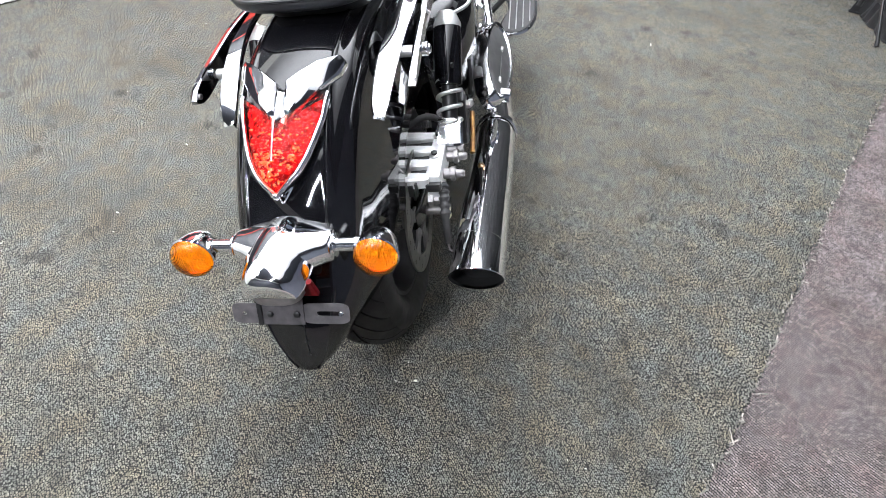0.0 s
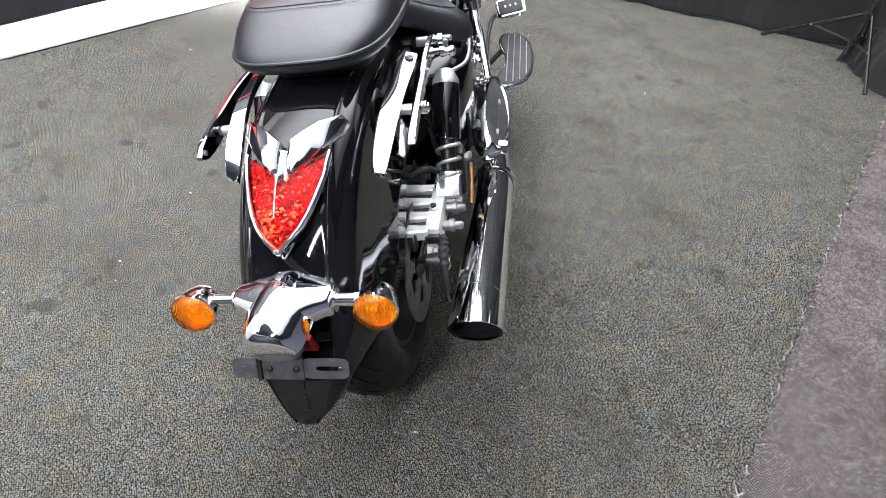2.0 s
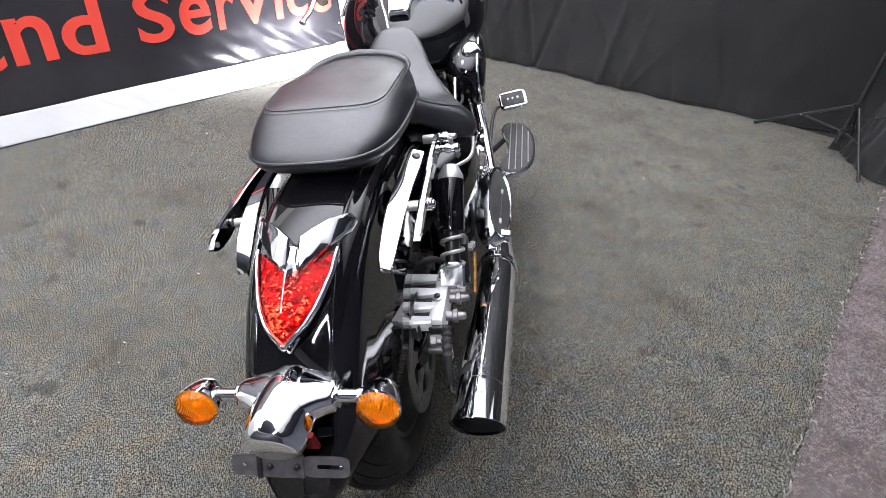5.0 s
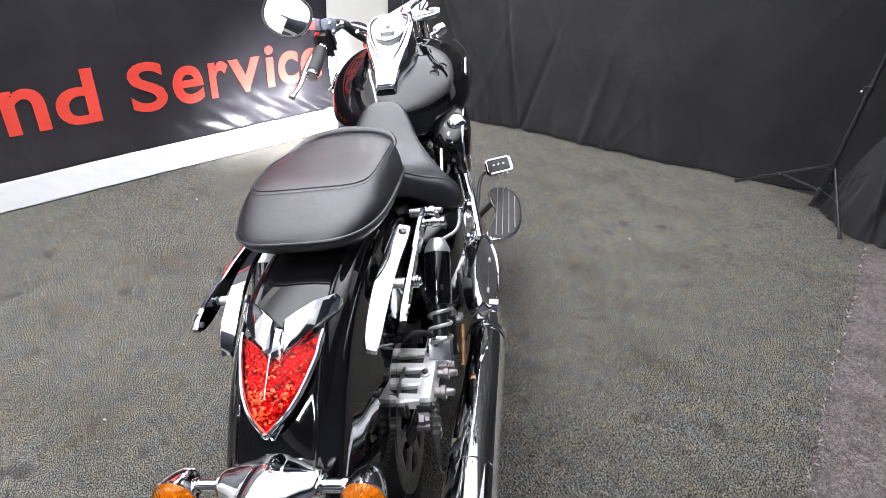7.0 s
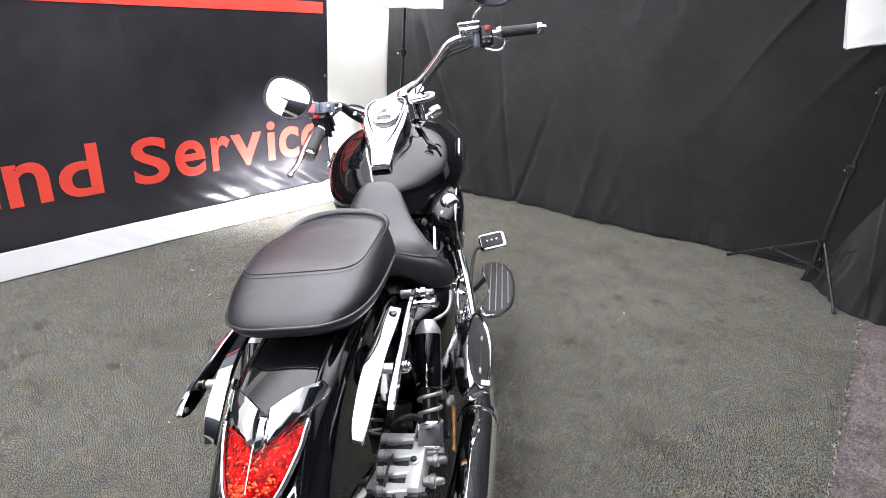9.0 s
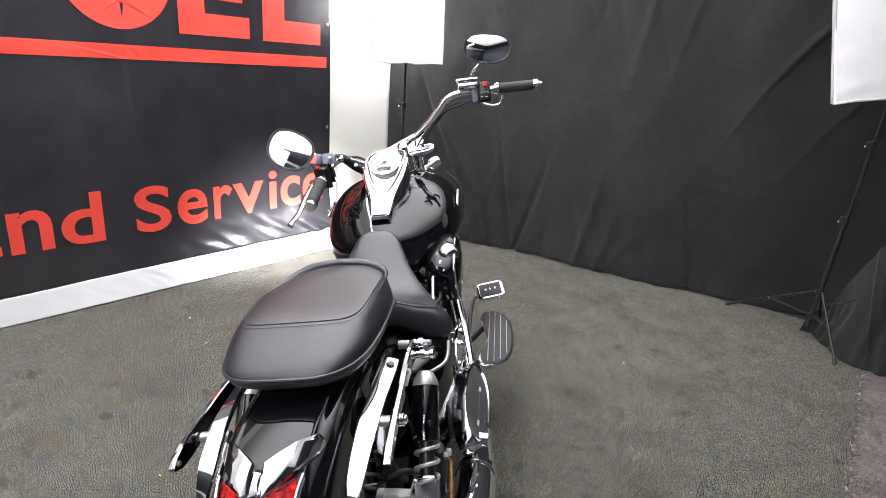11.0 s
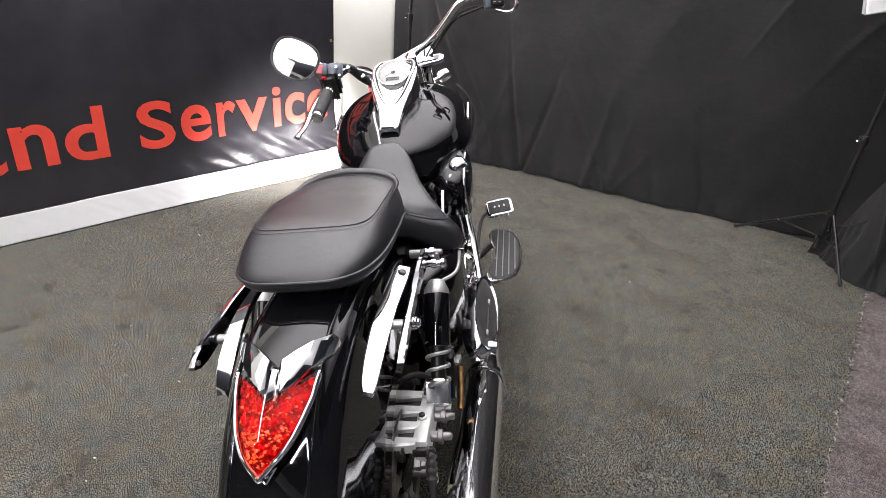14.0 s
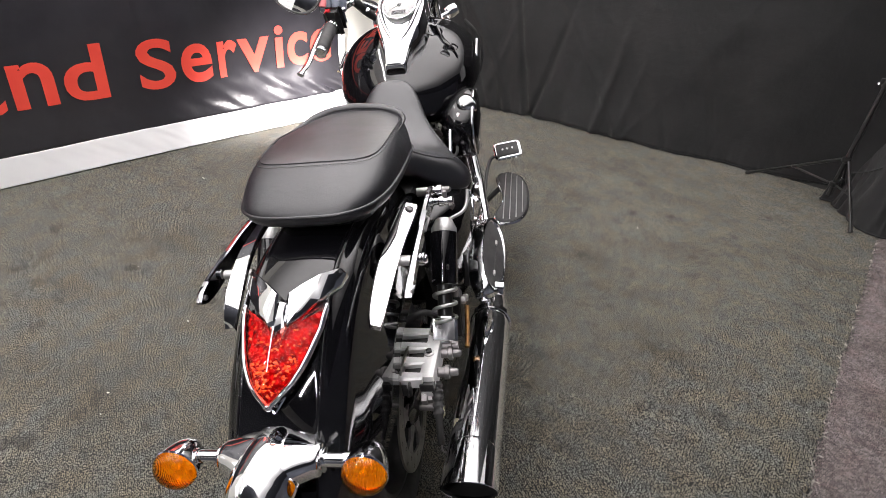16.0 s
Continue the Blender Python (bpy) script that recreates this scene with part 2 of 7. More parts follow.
    m.set(Base_Color=m.ramp(m.noise(3.0, 6), (0.3, (0.0145, 0.0147, 0.0153)), (0.7, (0.0235, 0.0238, 0.0247))), Roughness=0.9,
          Sheen_Weight=0.08, Sheen_Roughness=0.5, Normal=m.bump(weave, 0.3, 0.001, m.bump(m.noise(7, 5, 0.6), 0.5, 0.03)))

    # weak glow added to lift the cloth nearer to white
    m = Nodes("softbox_cloth")
    m.set(Base_Color=m.ramp(m.noise(5, 5), (0.3, (0.74, 0.74, 0.74)), (0.7, (0.80, 0.80, 0.80))), Roughness=0.9,
          Normal=m.bump(m.noise(9, 5, 0.55), 0.3, 0.02), Emission_Color=(1.0, 0.99, 0.97), Emission_Strength=0.16)

    m = Nodes("softbox_lit")
    m.set(Base_Color=(0.82, 0.82, 0.82), Roughness=0.7, Normal=m.bump(m.noise(9, 5, 0.55), 0.4, 0.02), Emission_Color=(1.0, 0.99, 0.97), Emission_Strength=0.35)

    m = Nodes("softbox_side")
    m.set(Base_Color=m.ramp(m.noise(8, 4), (0.3, (0.6, 0.6, 0.6)), (0.7, (0.7, 0.7, 0.7))), Roughness=0.7)

    m = Nodes("stand_metal")
    m.set(Base_Color=m.ramp(m.noise(50), (0.3, (0.012,) * 3), (0.7, (0.022,) * 3)), Roughness=0.3, Coat_Weight=0.4)

    m = Nodes("brass_eyelet")
    m.set(Base_Color=(0.65, 0.52, 0.25), Metallic=1.0, Roughness=0.3)

    m = Nodes("lint")
    m.set(Base_Color=m.ramp(m.noise(30), (0.3, (0.5, 0.5, 0.46)), (0.7, (0.7, 0.68, 0.6))), Roughness=0.9)


make_materials()


# ---------------------------------------------------------------- mesh tools
V = Vector


def level(ob):
    """How many things stand above ob."""
    n = 0
    while ob is not None and ob.parent is not None:
        ob, n = ob.parent, n + 1
    return n


def part(name, bm, material, parent=None, label="", sharp=38, smooth=True):
    """Links a bmesh as one mesh object under parent."""
    while level(parent) >= 2:
        parent = parent.parent
    bmesh.ops.recalc_face_normals(bm, faces=bm.faces)
    me = bpy.data.meshes.new(name)
    bm.to_mesh(me)
    bm.free()
    if smooth:
        me.polygons.foreach_set("use_smooth", [True] * len(me.polygons))
        me.set_sharp_from_angle(angle=radians(sharp))
    me.materials.append(MATS[material])
    ob = new(name, me)
    ob.parent = parent
    if label:
        ob["label"] = label
    return ob


def thing(name, label, category, m=None, group="", kind=""):
    ob = new(name)
    ob.empty_display_size = 0.1
    if m is not None:
        ob.matrix_world = m
    return tagged(ob, label, category, group, kind)


def curve_points(pts, n):
    """A smooth line of n + 1 points through pts (Catmull-Rom)."""
    pts = [V(p) for p in pts]
    ext = [pts[0] * 2 - pts[1], *pts, pts[-1] * 2 - pts[-2]]
    out = []
    for k in range(n + 1):
        x = k / n * (len(pts) - 1)
        i = min(int(x), len(pts) - 2)
        f = x - i
        a, b, c, d = ext[i : i + 4]
        out.append(0.5 * ((2 * b) + (c - a) * f + (2 * a - 5 * b + 4 * c - d) * f * f + (3 * b - a - 3 * c + d) * f ** 3))
    return out


def lerp_rows(rows, n):
    """Rows of numbers, smoothed to n + 1 rows."""
    rows = np.array(rows, float)
    ext = np.vstack([2 * rows[0] - rows[1], rows, 2 * rows[-1] - rows[-2]])
    out = []
    for k in range(n + 1):
        x = k / n * (len(rows) - 1)
        i = min(int(x), len(rows) - 2)
        f = x - i
        a, b, c, d = ext[i : i + 4]
        out.append(0.5 * ((2 * b) + (c - a) * f + (2 * a - 5 * b + 4 * c - d) * f * f + (3 * b - a - 3 * c + d) * f ** 3))
    return out


def loft(bm, rings, closed=True, caps=True):
    rows = [[bm.verts.new(p) for p in ring] for ring in rings]
    n = len(rows[0])
    for a, b in zip(rows, rows[1:]):
        for k in range(n if closed else n - 1):
            q = (a[k], a[(k + 1) % n], b[(k + 1) % n], b[k])
            bm.faces.new(q)
    if caps and closed:
        bm.faces.new(rows[0][::-1])
        bm.faces.new(rows[-1])
    return rows


def tube(bm, pts, r, n=10, caps=True, close=False):
    pts = [V(p) for p in pts]
    rs = r if isinstance(r, (list, tuple)) else [r] * len(pts)
    dirs = []
    for k in range(len(pts)):
        a = pts[k - 1] if (k or close) else pts[0]
        b = pts[(k + 1) % len(pts)] if (k < len(pts) - 1 or close) else pts[-1]
        dirs.append((b - a).normalized())
    side = dirs[0].orthogonal().normalized()
    rings = []
    for p, d, rad in zip(pts, dirs, rs):
        side = (side - d * side.dot(d)).normalized()
        up = d.cross(side)
        rings.append([p + rad * (math.cos(a) * side + math.sin(a) * up) for a in (2 * math.pi * k / n for k in range(n))])
    if close:
        rings.append(rings[0])
    loft(bm, rings, caps=caps and not close)
    if close:
        bmesh.ops.remove_doubles(bm, verts=bm.verts, dist=1e-6)


def lathe(bm, origin, axis, profile, n=32, caps=True, ref=None):
    """profile: (distance along axis, radius)."""
    o, d = V(origin), V(axis).normalized()
    s = V(ref).normalized() if ref else d.orthogonal().normalized()
    u = d.cross(s)
    rings = [[o + d * h + max(r, 1e-5) * (math.cos(a) * s + math.sin(a) * u) for a in (2 * math.pi * k / n for k in range(n))] for h, r in profile]
    loft(bm, rings, caps=caps)


def rod(bm, a, b, r, n=18, chamfer=0.15):
    a, b = V(a), V(b)
    L = (b - a).length
    c = min(r * chamfer, L * 0.3)
    lathe(bm, a, b - a, [(0, r - c), (c, r), (L - c, r), (L, r - c)], n)


def bolt(bm, at, axis, r, h):
    lathe(bm, at, axis, [(0, r), (h * 0.8, r), (h, r * 0.75)], 6)


def box(bm, centre, size, axes=None, bevel=0.003, segs=2):
    m = Matrix.Identity(3) if axes is None else axes
    res = bmesh.ops.create_cube(bm, size=1.0)
    vs = res["verts"]
    for v in vs:
        v.co = V(centre) + m @ V((v.co.x * size[0], v.co.y * size[1], v.co.z * size[2]))
    if bevel:
        es = list({e for v in vs for e in v.link_edges})
        bmesh.ops.bevel(bm, geom=es, offset=bevel, segments=segs, affect="EDGES", profile=0.5)


def slab(bm, outline, to3, thick, bevel=0.002):
    """A plate: outline of 2D points, to3(x, y, h) gives the place; edges eased."""
    n = len(outline)
    c = np.mean(outline, axis=0)

    def ring(inset, h):
        out = []
        for k in range(n):
            p = np.array(outline[k], float)
            a, b = np.array(outline[k - 1], float), np.array(outline[(k + 1) % n], float)
            t = b - a
            nrm = np.array([t[1], -t[0]]) / (np.linalg.norm(t) + 1e-9)
            if nrm @ (p - c) < 0 and inset:
                nrm = nrm if abs(nrm @ (p - c)) < 1e-3 else -nrm
            out.append(to3(*(p - nrm * inset), h))
        return out

    loft(bm, [ring(bevel, 0), ring(0, bevel), ring(0, thick - bevel), ring(bevel, thick)])


def superring(centre, a, b, n=48, e=2.5, ax=V((1, 0, 0)), ay=V((0, 1, 0))):
    out = []
    for k in range(n):
        t = 2 * math.pi * k / n
        c, s = math.cos(t), math.sin(t)
        out.append(V(centre) + ax * (a * math.copysign(abs(c) ** (2 / e), c)) + ay * (b * math.copysign(abs(s) ** (2 / e), s)))
    return out


# ---------------------------------------------------------------- the room
WALL_X = -2.66


def solid(name, lo, hi, material, label, category, bevel=0.0):
    bm = bmesh.new()
    lo, hi = V(lo), V(hi)
    box(bm, (lo + hi) / 2, hi - lo, bevel=bevel)
    return tagged(part(name, bm, material, smooth=bevel > 0), label, category, kind="structure")


def grid_sheet(bm, nu, nv, f, close_back=0.0):
    rows = [[bm.verts.new(f(i / nu, j / nv)) for i in range(nu + 1)] for j in range(nv + 1)]
    for a, b in zip(rows, rows[1:]):
        for k in range(nu):
            bm.faces.new((a[k], a[k + 1], b[k + 1], b[k]))


def seam_x(y):
    return 0.861 + 0.021 * math.exp(-((y - 1.45) / 0.42) ** 2) + 0.008 * (noise.noise(V((y * 6.0, 0.3, 0.1)))) + 0.006 * noise.noise(V((y * 31.0, 2.3, 0.1)))


def tufts(sheet, mat, side, pitch, turn, seed, y0, y1):
    """The pile: low humps along slanting woven rows; the green one staggered and looser, the mauve one ribbed."""
    along, stagger, loose = (1.0, 0.5, 0.16) if side < 0 else (0.84, 0.3, 0.05)
    rng = np.random.default_rng(seed)
    x0, x1 = (-2.66, 0.92) if side < 0 else (0.82, 2.55)
    cx, cy, R = (x0 + x1) / 2, (y0 + y1) / 2, 3.2
    gu, gv = np.meshgrid(np.arange(-R, R, pitch * along), np.arange(-R, R, pitch * 0.92))
    gu = gu + (np.arange(gu.shape[0])[:, None] % 2) * pitch * along * stagger
    u, v = gu.ravel(), gv.ravel()
    u = u + rng.normal(0, pitch * loose, u.size) + 0.003 * np.sin(v * 21) + 0.002 * np.sin(v * 47 + u * 13)
    v = v + rng.normal(0, pitch * loose, v.size) + 0.003 * np.sin(u * 17) + 0.002 * np.sin(u * 33 - v * 11)
    x = cx + u * math.cos(turn) - v * math.sin(turn)
    y = cy + u * math.sin(turn) + v * math.cos(turn)
    edge = np.interp(y, [k * 0.01 - 1 for k in range(700)], [seam_x(k * 0.01 - 1) for k in range(700)])
    keep = (x > x0) & (x < x1) & (y > y0) & (y < y1) & ((edge - x) * -side > 0.001)
    keep &= rng.random(x.size) > (0.025 if side < 0 else 0.0)  # gaps where loops have gone
    x, y = x[keep], y[keep]
    n = x.size
    # matted flat beside the wall, standing higher where fewer feet pass
    loft_ = np.interp(x, (-0.9, 0.3), (0.42, 1.0)) if side < 0 else np.ones(n)
    ang = turn + rng.normal(0, 0.75 if side < 0 else 0.16, n)
    la = pitch * rng.uniform(0.50, 0.72, n)
    lb = pitch * rng.uniform(0.36, 0.50, n) * (1.25 - 0.25 * loft_)
    h = rng.uniform(0.0032, 0.0052, n) * loft_
    ca, sa = np.cos(ang), np.sin(ang)
    co = np.zeros((n, 5, 3))
    for k in range(4):
        t = 2 * math.pi * k / 4
        px_, py_ = la * math.cos(t), lb * math.sin(t)
        co[:, k, 0], co[:, k, 1], co[:, k, 2] = x + px_ * ca - py_ * sa, y + px_ * sa + py_ * ca, -0.0042
    co[:, 4, 0], co[:, 4, 1], co[:, 4, 2] = x + rng.normal(0, 0.0006, n), y + rng.normal(0, 0.0006, n), -0.004 + h
    tri = np.array([(k, (k + 1) % 4, 4) for k in range(4)])
    idx = (tri[None] + (np.arange(n) * 5)[:, None, None]).ravel()
    me = bpy.data.meshes.new("pile")
    me.vertices.add(n * 5)
    me.vertices.foreach_set("co", co.ravel())
    me.loops.add(idx.size)
    me.loops.foreach_set("vertex_index", idx)
    me.polygons.add(idx.size // 3)
    me.polygons.foreach_set("loop_start", np.arange(0, idx.size, 3))
    me.polygons.foreach_set("use_smooth", np.ones(idx.size // 3, dtype=bool))
    me.update(calc_edges=True)
    me.materials.append(MATS[mat])
    ob = new("pile", me)
    ob.parent = sheet
    ob["kind"] = "stuff"
    ob["label"] = "short looped yarn pile"


def build_room():
    # floor carpets: two backed sheets that meet at a frayed, hand-cut seam, each with its tufts
    ys = [-3.2 + 0.02 * k for k in range(int(8.6 / 0.02) + 1)]
    for name, mat, far, label, turn, seed in (("floor_green_carpet", "carpet_green", -2.66, "mottled grey-green loop-pile carpet with brown stains", -0.45, 11),
                                                     ("floor_mauve_carpet", "carpet_mauve", 2.55, "mauve-grey woven carpet meeting the green one", -0.20, 12)):
        bm = bmesh.new()
        side = -1 if far < 0 else 1
        rows = []
        for y in ys:
            x = seam_x(y) + 0.002 * side
            rows.append([bm.verts.new((far, y, -0.004)), bm.verts.new((x, y, -0.004)), bm.verts.new((x, y, -0.012))])
        for a, b in zip(rows, rows[1:]):
            for k in range(2):
                bm.faces.new((a[k], a[k + 1], b[k + 1], b[k]))
        sheet = tagged(part(name, bm, "carpet_backing", sharp=60), label, "carpet", kind="structure")
        # finer yarn where the traffic has packed it down, beside the bike; coarse behind the photo corner
        for low, high, p_ in ((-3.05, -0.2, 0.012), (-0.2, 1.25, 0.0052), (1.25, 4.5, 0.0066)) if side < 0 else ((-3.05, -0.2, 0.012), (-0.2, 4.5, 0.0072)):
            tufts(sheet, mat, side, p_, turn, seed, low, high)
    solid("floor_slab", (-2.9, -3.2, -0.12), (2.7, 5.4, -0.012), "matt_black", "dark screed below the carpets", "floor")

    # loose yarn along the seam
    rnd = random.Random(5)
    bm = bmesh.new()
    y = 0.6
    while y < 4.0:
        x = seam_x(y)
        L = rnd.uniform(0.008, 0.034)
        a = rnd.gauss(math.pi / 2, 0.6)
        p = V((x + rnd.gauss(0, 0.003), y, 0.0035))
        q = p + V((math.cos(a) * L, math.sin(a) * L, rnd.uniform(0, 0.003)))
        mid = (p + q) / 2 + V((rnd.gauss(0, 0.003), 0, 0.003))
        tube(bm, [p, mid, q], rnd.uniform(0.0010, 0.0026), 5)
        y += rnd.uniform(0.005, 0.024)
    tagged(part("carpet_fray", bm, "frayed_yarn"), "frayed loose yarn along the carpet seam", "yarn", kind="stuff")

    # crumbs of lint on the carpet
    bm = bmesh.new()
    for x, y, s in ((0.198, 0.853, 0.005), (-2.117, 1.757, 0.006), (-1.80, 1.664, 0.006), (-0.145, 3.039, 0.006), (0.33, 1.14, 0.003),
                    (0.16, 0.82, 0.003), (-1.25, 1.35, 0.004), (-1.05, 1.05, 0.004), (-1.6, 1.9, 0.004), (-0.9, 0.7, 0.004)):
        bmesh.ops.create_icosphere(bm, subdivisions=1, radius=s, matrix=pose(x, y, 0.003, 20, 40, x * 300) @ Matrix.Diagonal((1.4, 0.7, 0.5, 1)))
    for k in range(150):
        s = rnd.uniform(0.0012, 0.0028)
        bmesh.ops.create_icosphere(bm, subdivisions=1, radius=s, matrix=pose(rnd.uniform(-2.4, 0.85) if k % 3 else rnd.uniform(-2.2, -0.6), rnd.uniform(0.4, 4.0), 0.0022, 0, 0, rnd.uniform(0, 180)) @ Matrix.Diagonal((1.5, 0.7, 0.5, 1)))
    tagged(part("carpet_lint", bm, "lint"), "small pale crumbs and lint on the carpet", "lint", kind="stuff")

    # walls and ceiling
    solid("wall_west", (WALL_X - 0.15, -3.2, -0.1), (WALL_X, 5.4, CEILING), "white_wall", "white painted wall behind the banner", "wall")
    solid("wall_north", (WALL_X, 5.2, -0.1), (2.7, 5.4, CEILING), "white_wall", "white painted wall behind the drapes", "wall")
    solid("wall_east", (2.55, -3.2, -0.1), (2.7, 5.2, CEILING), "blue_grey_wall", "blue-grey painted wall", "wall")
    solid("wall_south", (WALL_X, -3.2, -0.1), (2.55, -3.05, CEILING), "white_wall", "white painted wall", "wall")
    # unseen dark panel, added so the fender mirrors less white wall
    solid("south_dark_screen", (WALL_X, -3.05, 0.0), (2.55, -2.98, 2.45), "dark_panel", "tall unseen dark panel added to darken reflections", "wall panel", 0.004)
    solid("ceiling", (WALL_X - 0.15, -0.9, CEILING), (1.25, 5.4, CEILING + 0.1), "ceiling_white", "white ceiling over the photo corner", "ceiling")
    # unseen dark ceiling parts, added to darken what chrome and paint mirror
    solid("ceiling_south", (WALL_X - 0.15, -3.2, CEILING), (2.7, -0.9, CEILING + 0.1), "dark_panel", "unseen dark ceiling part added to darken reflections", "ceiling")
    solid("ceiling_east", (1.25, -0.9, CEILING), (2.7, 5.4, CEILING + 0.1), "dark_panel", "unseen dark ceiling part added to darken reflections", "ceiling")
    # assumed fittings, built around the unseen tube lamps
    for x, y, z, turn_, watts in TUBES:
        fitting = thing("tube_light", "assumed white batten light hanging below the ceiling", "ceiling light", pose(x, y, z, 0, 0, turn_), group="ceiling lights")
        bm = bmesh.new()
        loft(bm, [[V((xx, yy, zz)) for yy, zz in ((-0.055, 0.020), (-0.030, 0.060), (0.030, 0.060), (0.055, 0.020))] for xx in (-0.64, 0.64)])
        part("batten", bm, "gloss_white", fitting, "white sheet-metal batten")
        for xx in (-0.5, 0.5):
            bm = bmesh.new()
            tube(bm, [(xx, 0, 0.058), (xx, 0, CEILING - z)], 0.003, 6)
            part("hanger", bm, "dull_steel", fitting)
    solid("baseboard", (WALL_X, -3.05, 0.0), (WALL_X + 0.020, 4.6, 0.09), "gloss_white", "glossy white skirting board on the carpet", "baseboard", 0.004)


build_room()


# ---------------------------------------------------------------- banner
BANNER_X, BANNER_END, BANNER_LOW = -2.637, 3.207, 0.150


def banner_wave(y, z):
    """How far the vinyl stands off its plane."""
    d = 0.004 * noise.noise(V((y * 1.3, z * 0.5, 4.0))) + 0.002 * noise.noise(V((y * 4.0 + z * 2.5, z * 2.0, 7.0)))
    yc = 1.80 + 0.01 * math.sin(z * 3)
    d += (0.002 * math.exp(-((y - yc) / 0.016) ** 2) + 0.004 * math.exp(-abs(y - yc) / 0.06)) * min(max((z - 0.62) / 0.10, 0.0), 1.0)
    d += 0.003 * noise.noise(V((y * 2.6 - z * 0.9, z * 0.7, 12.0))) + 0.0012 * noise.noise(V((y * 6.0 + z * 1.5, z * 1.1, 15.0)))
    if z < 0.42:
        # the lower edge swings out over the carpet towards the free end, and crumples there
        f = (0.42 - z) / 0.42
        out = min(max((y - 0.9) / 2.2, 0.0), 1.0)
        d += 0.125 * out * f ** 1.6 + 0.030 * out * math.sin(math.pi * f) * math.exp(-((y - 2.75) / 0.5) ** 2) * f
        slant = y * 9.0 + z * 13.0
        d += (0.001 + 0.021 * out * out) * min(1.0, 2.2 * f) * (noise.noise(V((slant, z * 4 - y * 2, 3.0))) + 0.5 * noise.noise(V((slant * 2.3, z * 9, 5.0))))
    return d


def build_banner():
    top = thing("banner", "glossy black vinyl banner with red lettering on the wall", "banner")
    bm = bmesh.new()
    grid_sheet(bm, 300, 130, lambda a, b: V((BANNER_X + banner_wave(-0.6 + (BANNER_END + 0.6) * a, BANNER_LOW + (2.4 - BANNER_LOW) * b),
                                              -0.6 + (BANNER_END + 0.6) * a, BANNER_LOW + (2.4 - BANNER_LOW) * b)))
    sheet = part("sheet", bm, "banner_vinyl", top, sharp=80)
    sheet.modifiers.new("thick", "SOLIDIFY").thickness = 0.0015
    # the hard fold that the sheet kept from being stored
    bm = bmesh.new()
    tube(bm, [(BANNER_X + banner_wave(1.772 + 0.006 * math.sin(z * 3), z) + 0.0008, 1.772 + 0.006 * math.sin(z * 3) + 0.0015 * noise.noise(V((z * 9, 0, 0))), z) for z in (0.66 + 0.02 * k for k in range(31))],
         [0.0026 * min(1, k / 8) * (0.75 + 0.35 * noise.noise(V((k * 0.23, 3, 1)))) + 0.0002 for k in range(31)], 8)
    part("fold", bm, "banner_vinyl", top, "sharp storage fold")
    # white margin below the print, swept out on the carpet
    def low_edge(y):
        return BANNER_LOW + 0.006 * noise.noise(V((y * 2.2, 0.4, 1.0)))

    bm = bmesh.new()
    span = BANNER_END + 0.03 + 2.4
    grid_sheet(bm, 400, 24, lambda a, b: V((BANNER_X + 0.0022 + banner_wave(-2.4 + span * a, 0.003 + low_edge(-2.4 + span * a) * b), -2.4 + span * a, 0.003 + low_edge(-2.4 + span * a) * b)))
    part("margin", bm, "gloss_white", top, "plain white lower margin", sharp=80).modifiers.new("thick", "SOLIDIFY").thickness = 0.0015

    def lay(bm_, lift=0.0065):
        """2D letter mesh (x along the wall, y up) laid on the vinyl."""
        for v in bm_.verts:
            y, z = v.co.x, v.co.y
            v.co = V((BANNER_X + banner_wave(y, z) + lift + (0.0006 if v.co.z > 0 else -0.0006), y, z))

    def letters(text, size, bold):
        cu = bpy.data.curves.new("text", "FONT")
        cu.body, cu.size, cu.offset, cu.extrude = text, size, bold, 0.001
        cu.resolution_u = 5
        ob = new("text", cu)
        dg = bpy.context.evaluated_depsgraph_get()
        me = bpy.data.meshes.new_from_object(ob.evaluated_get(dg))
        bpy.data.objects.remove(ob)
        return me

    def bounds(me):
        xs = [v.co.x for v in me.vertices]
        return min(xs), max(xs)

    def letter(ch, left, right, base, top_z, mat):
        me = letters(ch, 1.0, 0.020)
        lo, hi = bounds(me)
        low, high = min(v.co.y for v in me.vertices), max(v.co.y for v in me.vertices)
        bm = bmesh.new()
        bm.from_mesh(me)
        for v in bm.verts:
            v.co = V((left + (v.co.x - lo) / (hi - lo) * (right - left), base + (v.co.y - low) / (high - low) * (top_z - base), v.co.z))
        # cut along the cells of the sheet, so that the letter follows its waves
        for k in range(1, 40):
            for axis, low_, high_, step in ((V((1, 0, 0)), left, right, 0.0127), (V((0, 1, 0)), base, top_z, 0.0173)):
                if low_ + k * step < high_:
                    bmesh.ops.bisect_plane(bm, geom=bm.verts[:] + bm.edges[:] + bm.faces[:], plane_co=axis * (low_ + k * step), plane_no=axis)
        bmesh.ops.triangulate(bm, faces=[f for f in bm.faces if len(f.verts) > 4])
        lay(bm)
        part("letter", bm, mat, top, "red vinyl letter " + ch, sharp=60)

    R = "banner_red"
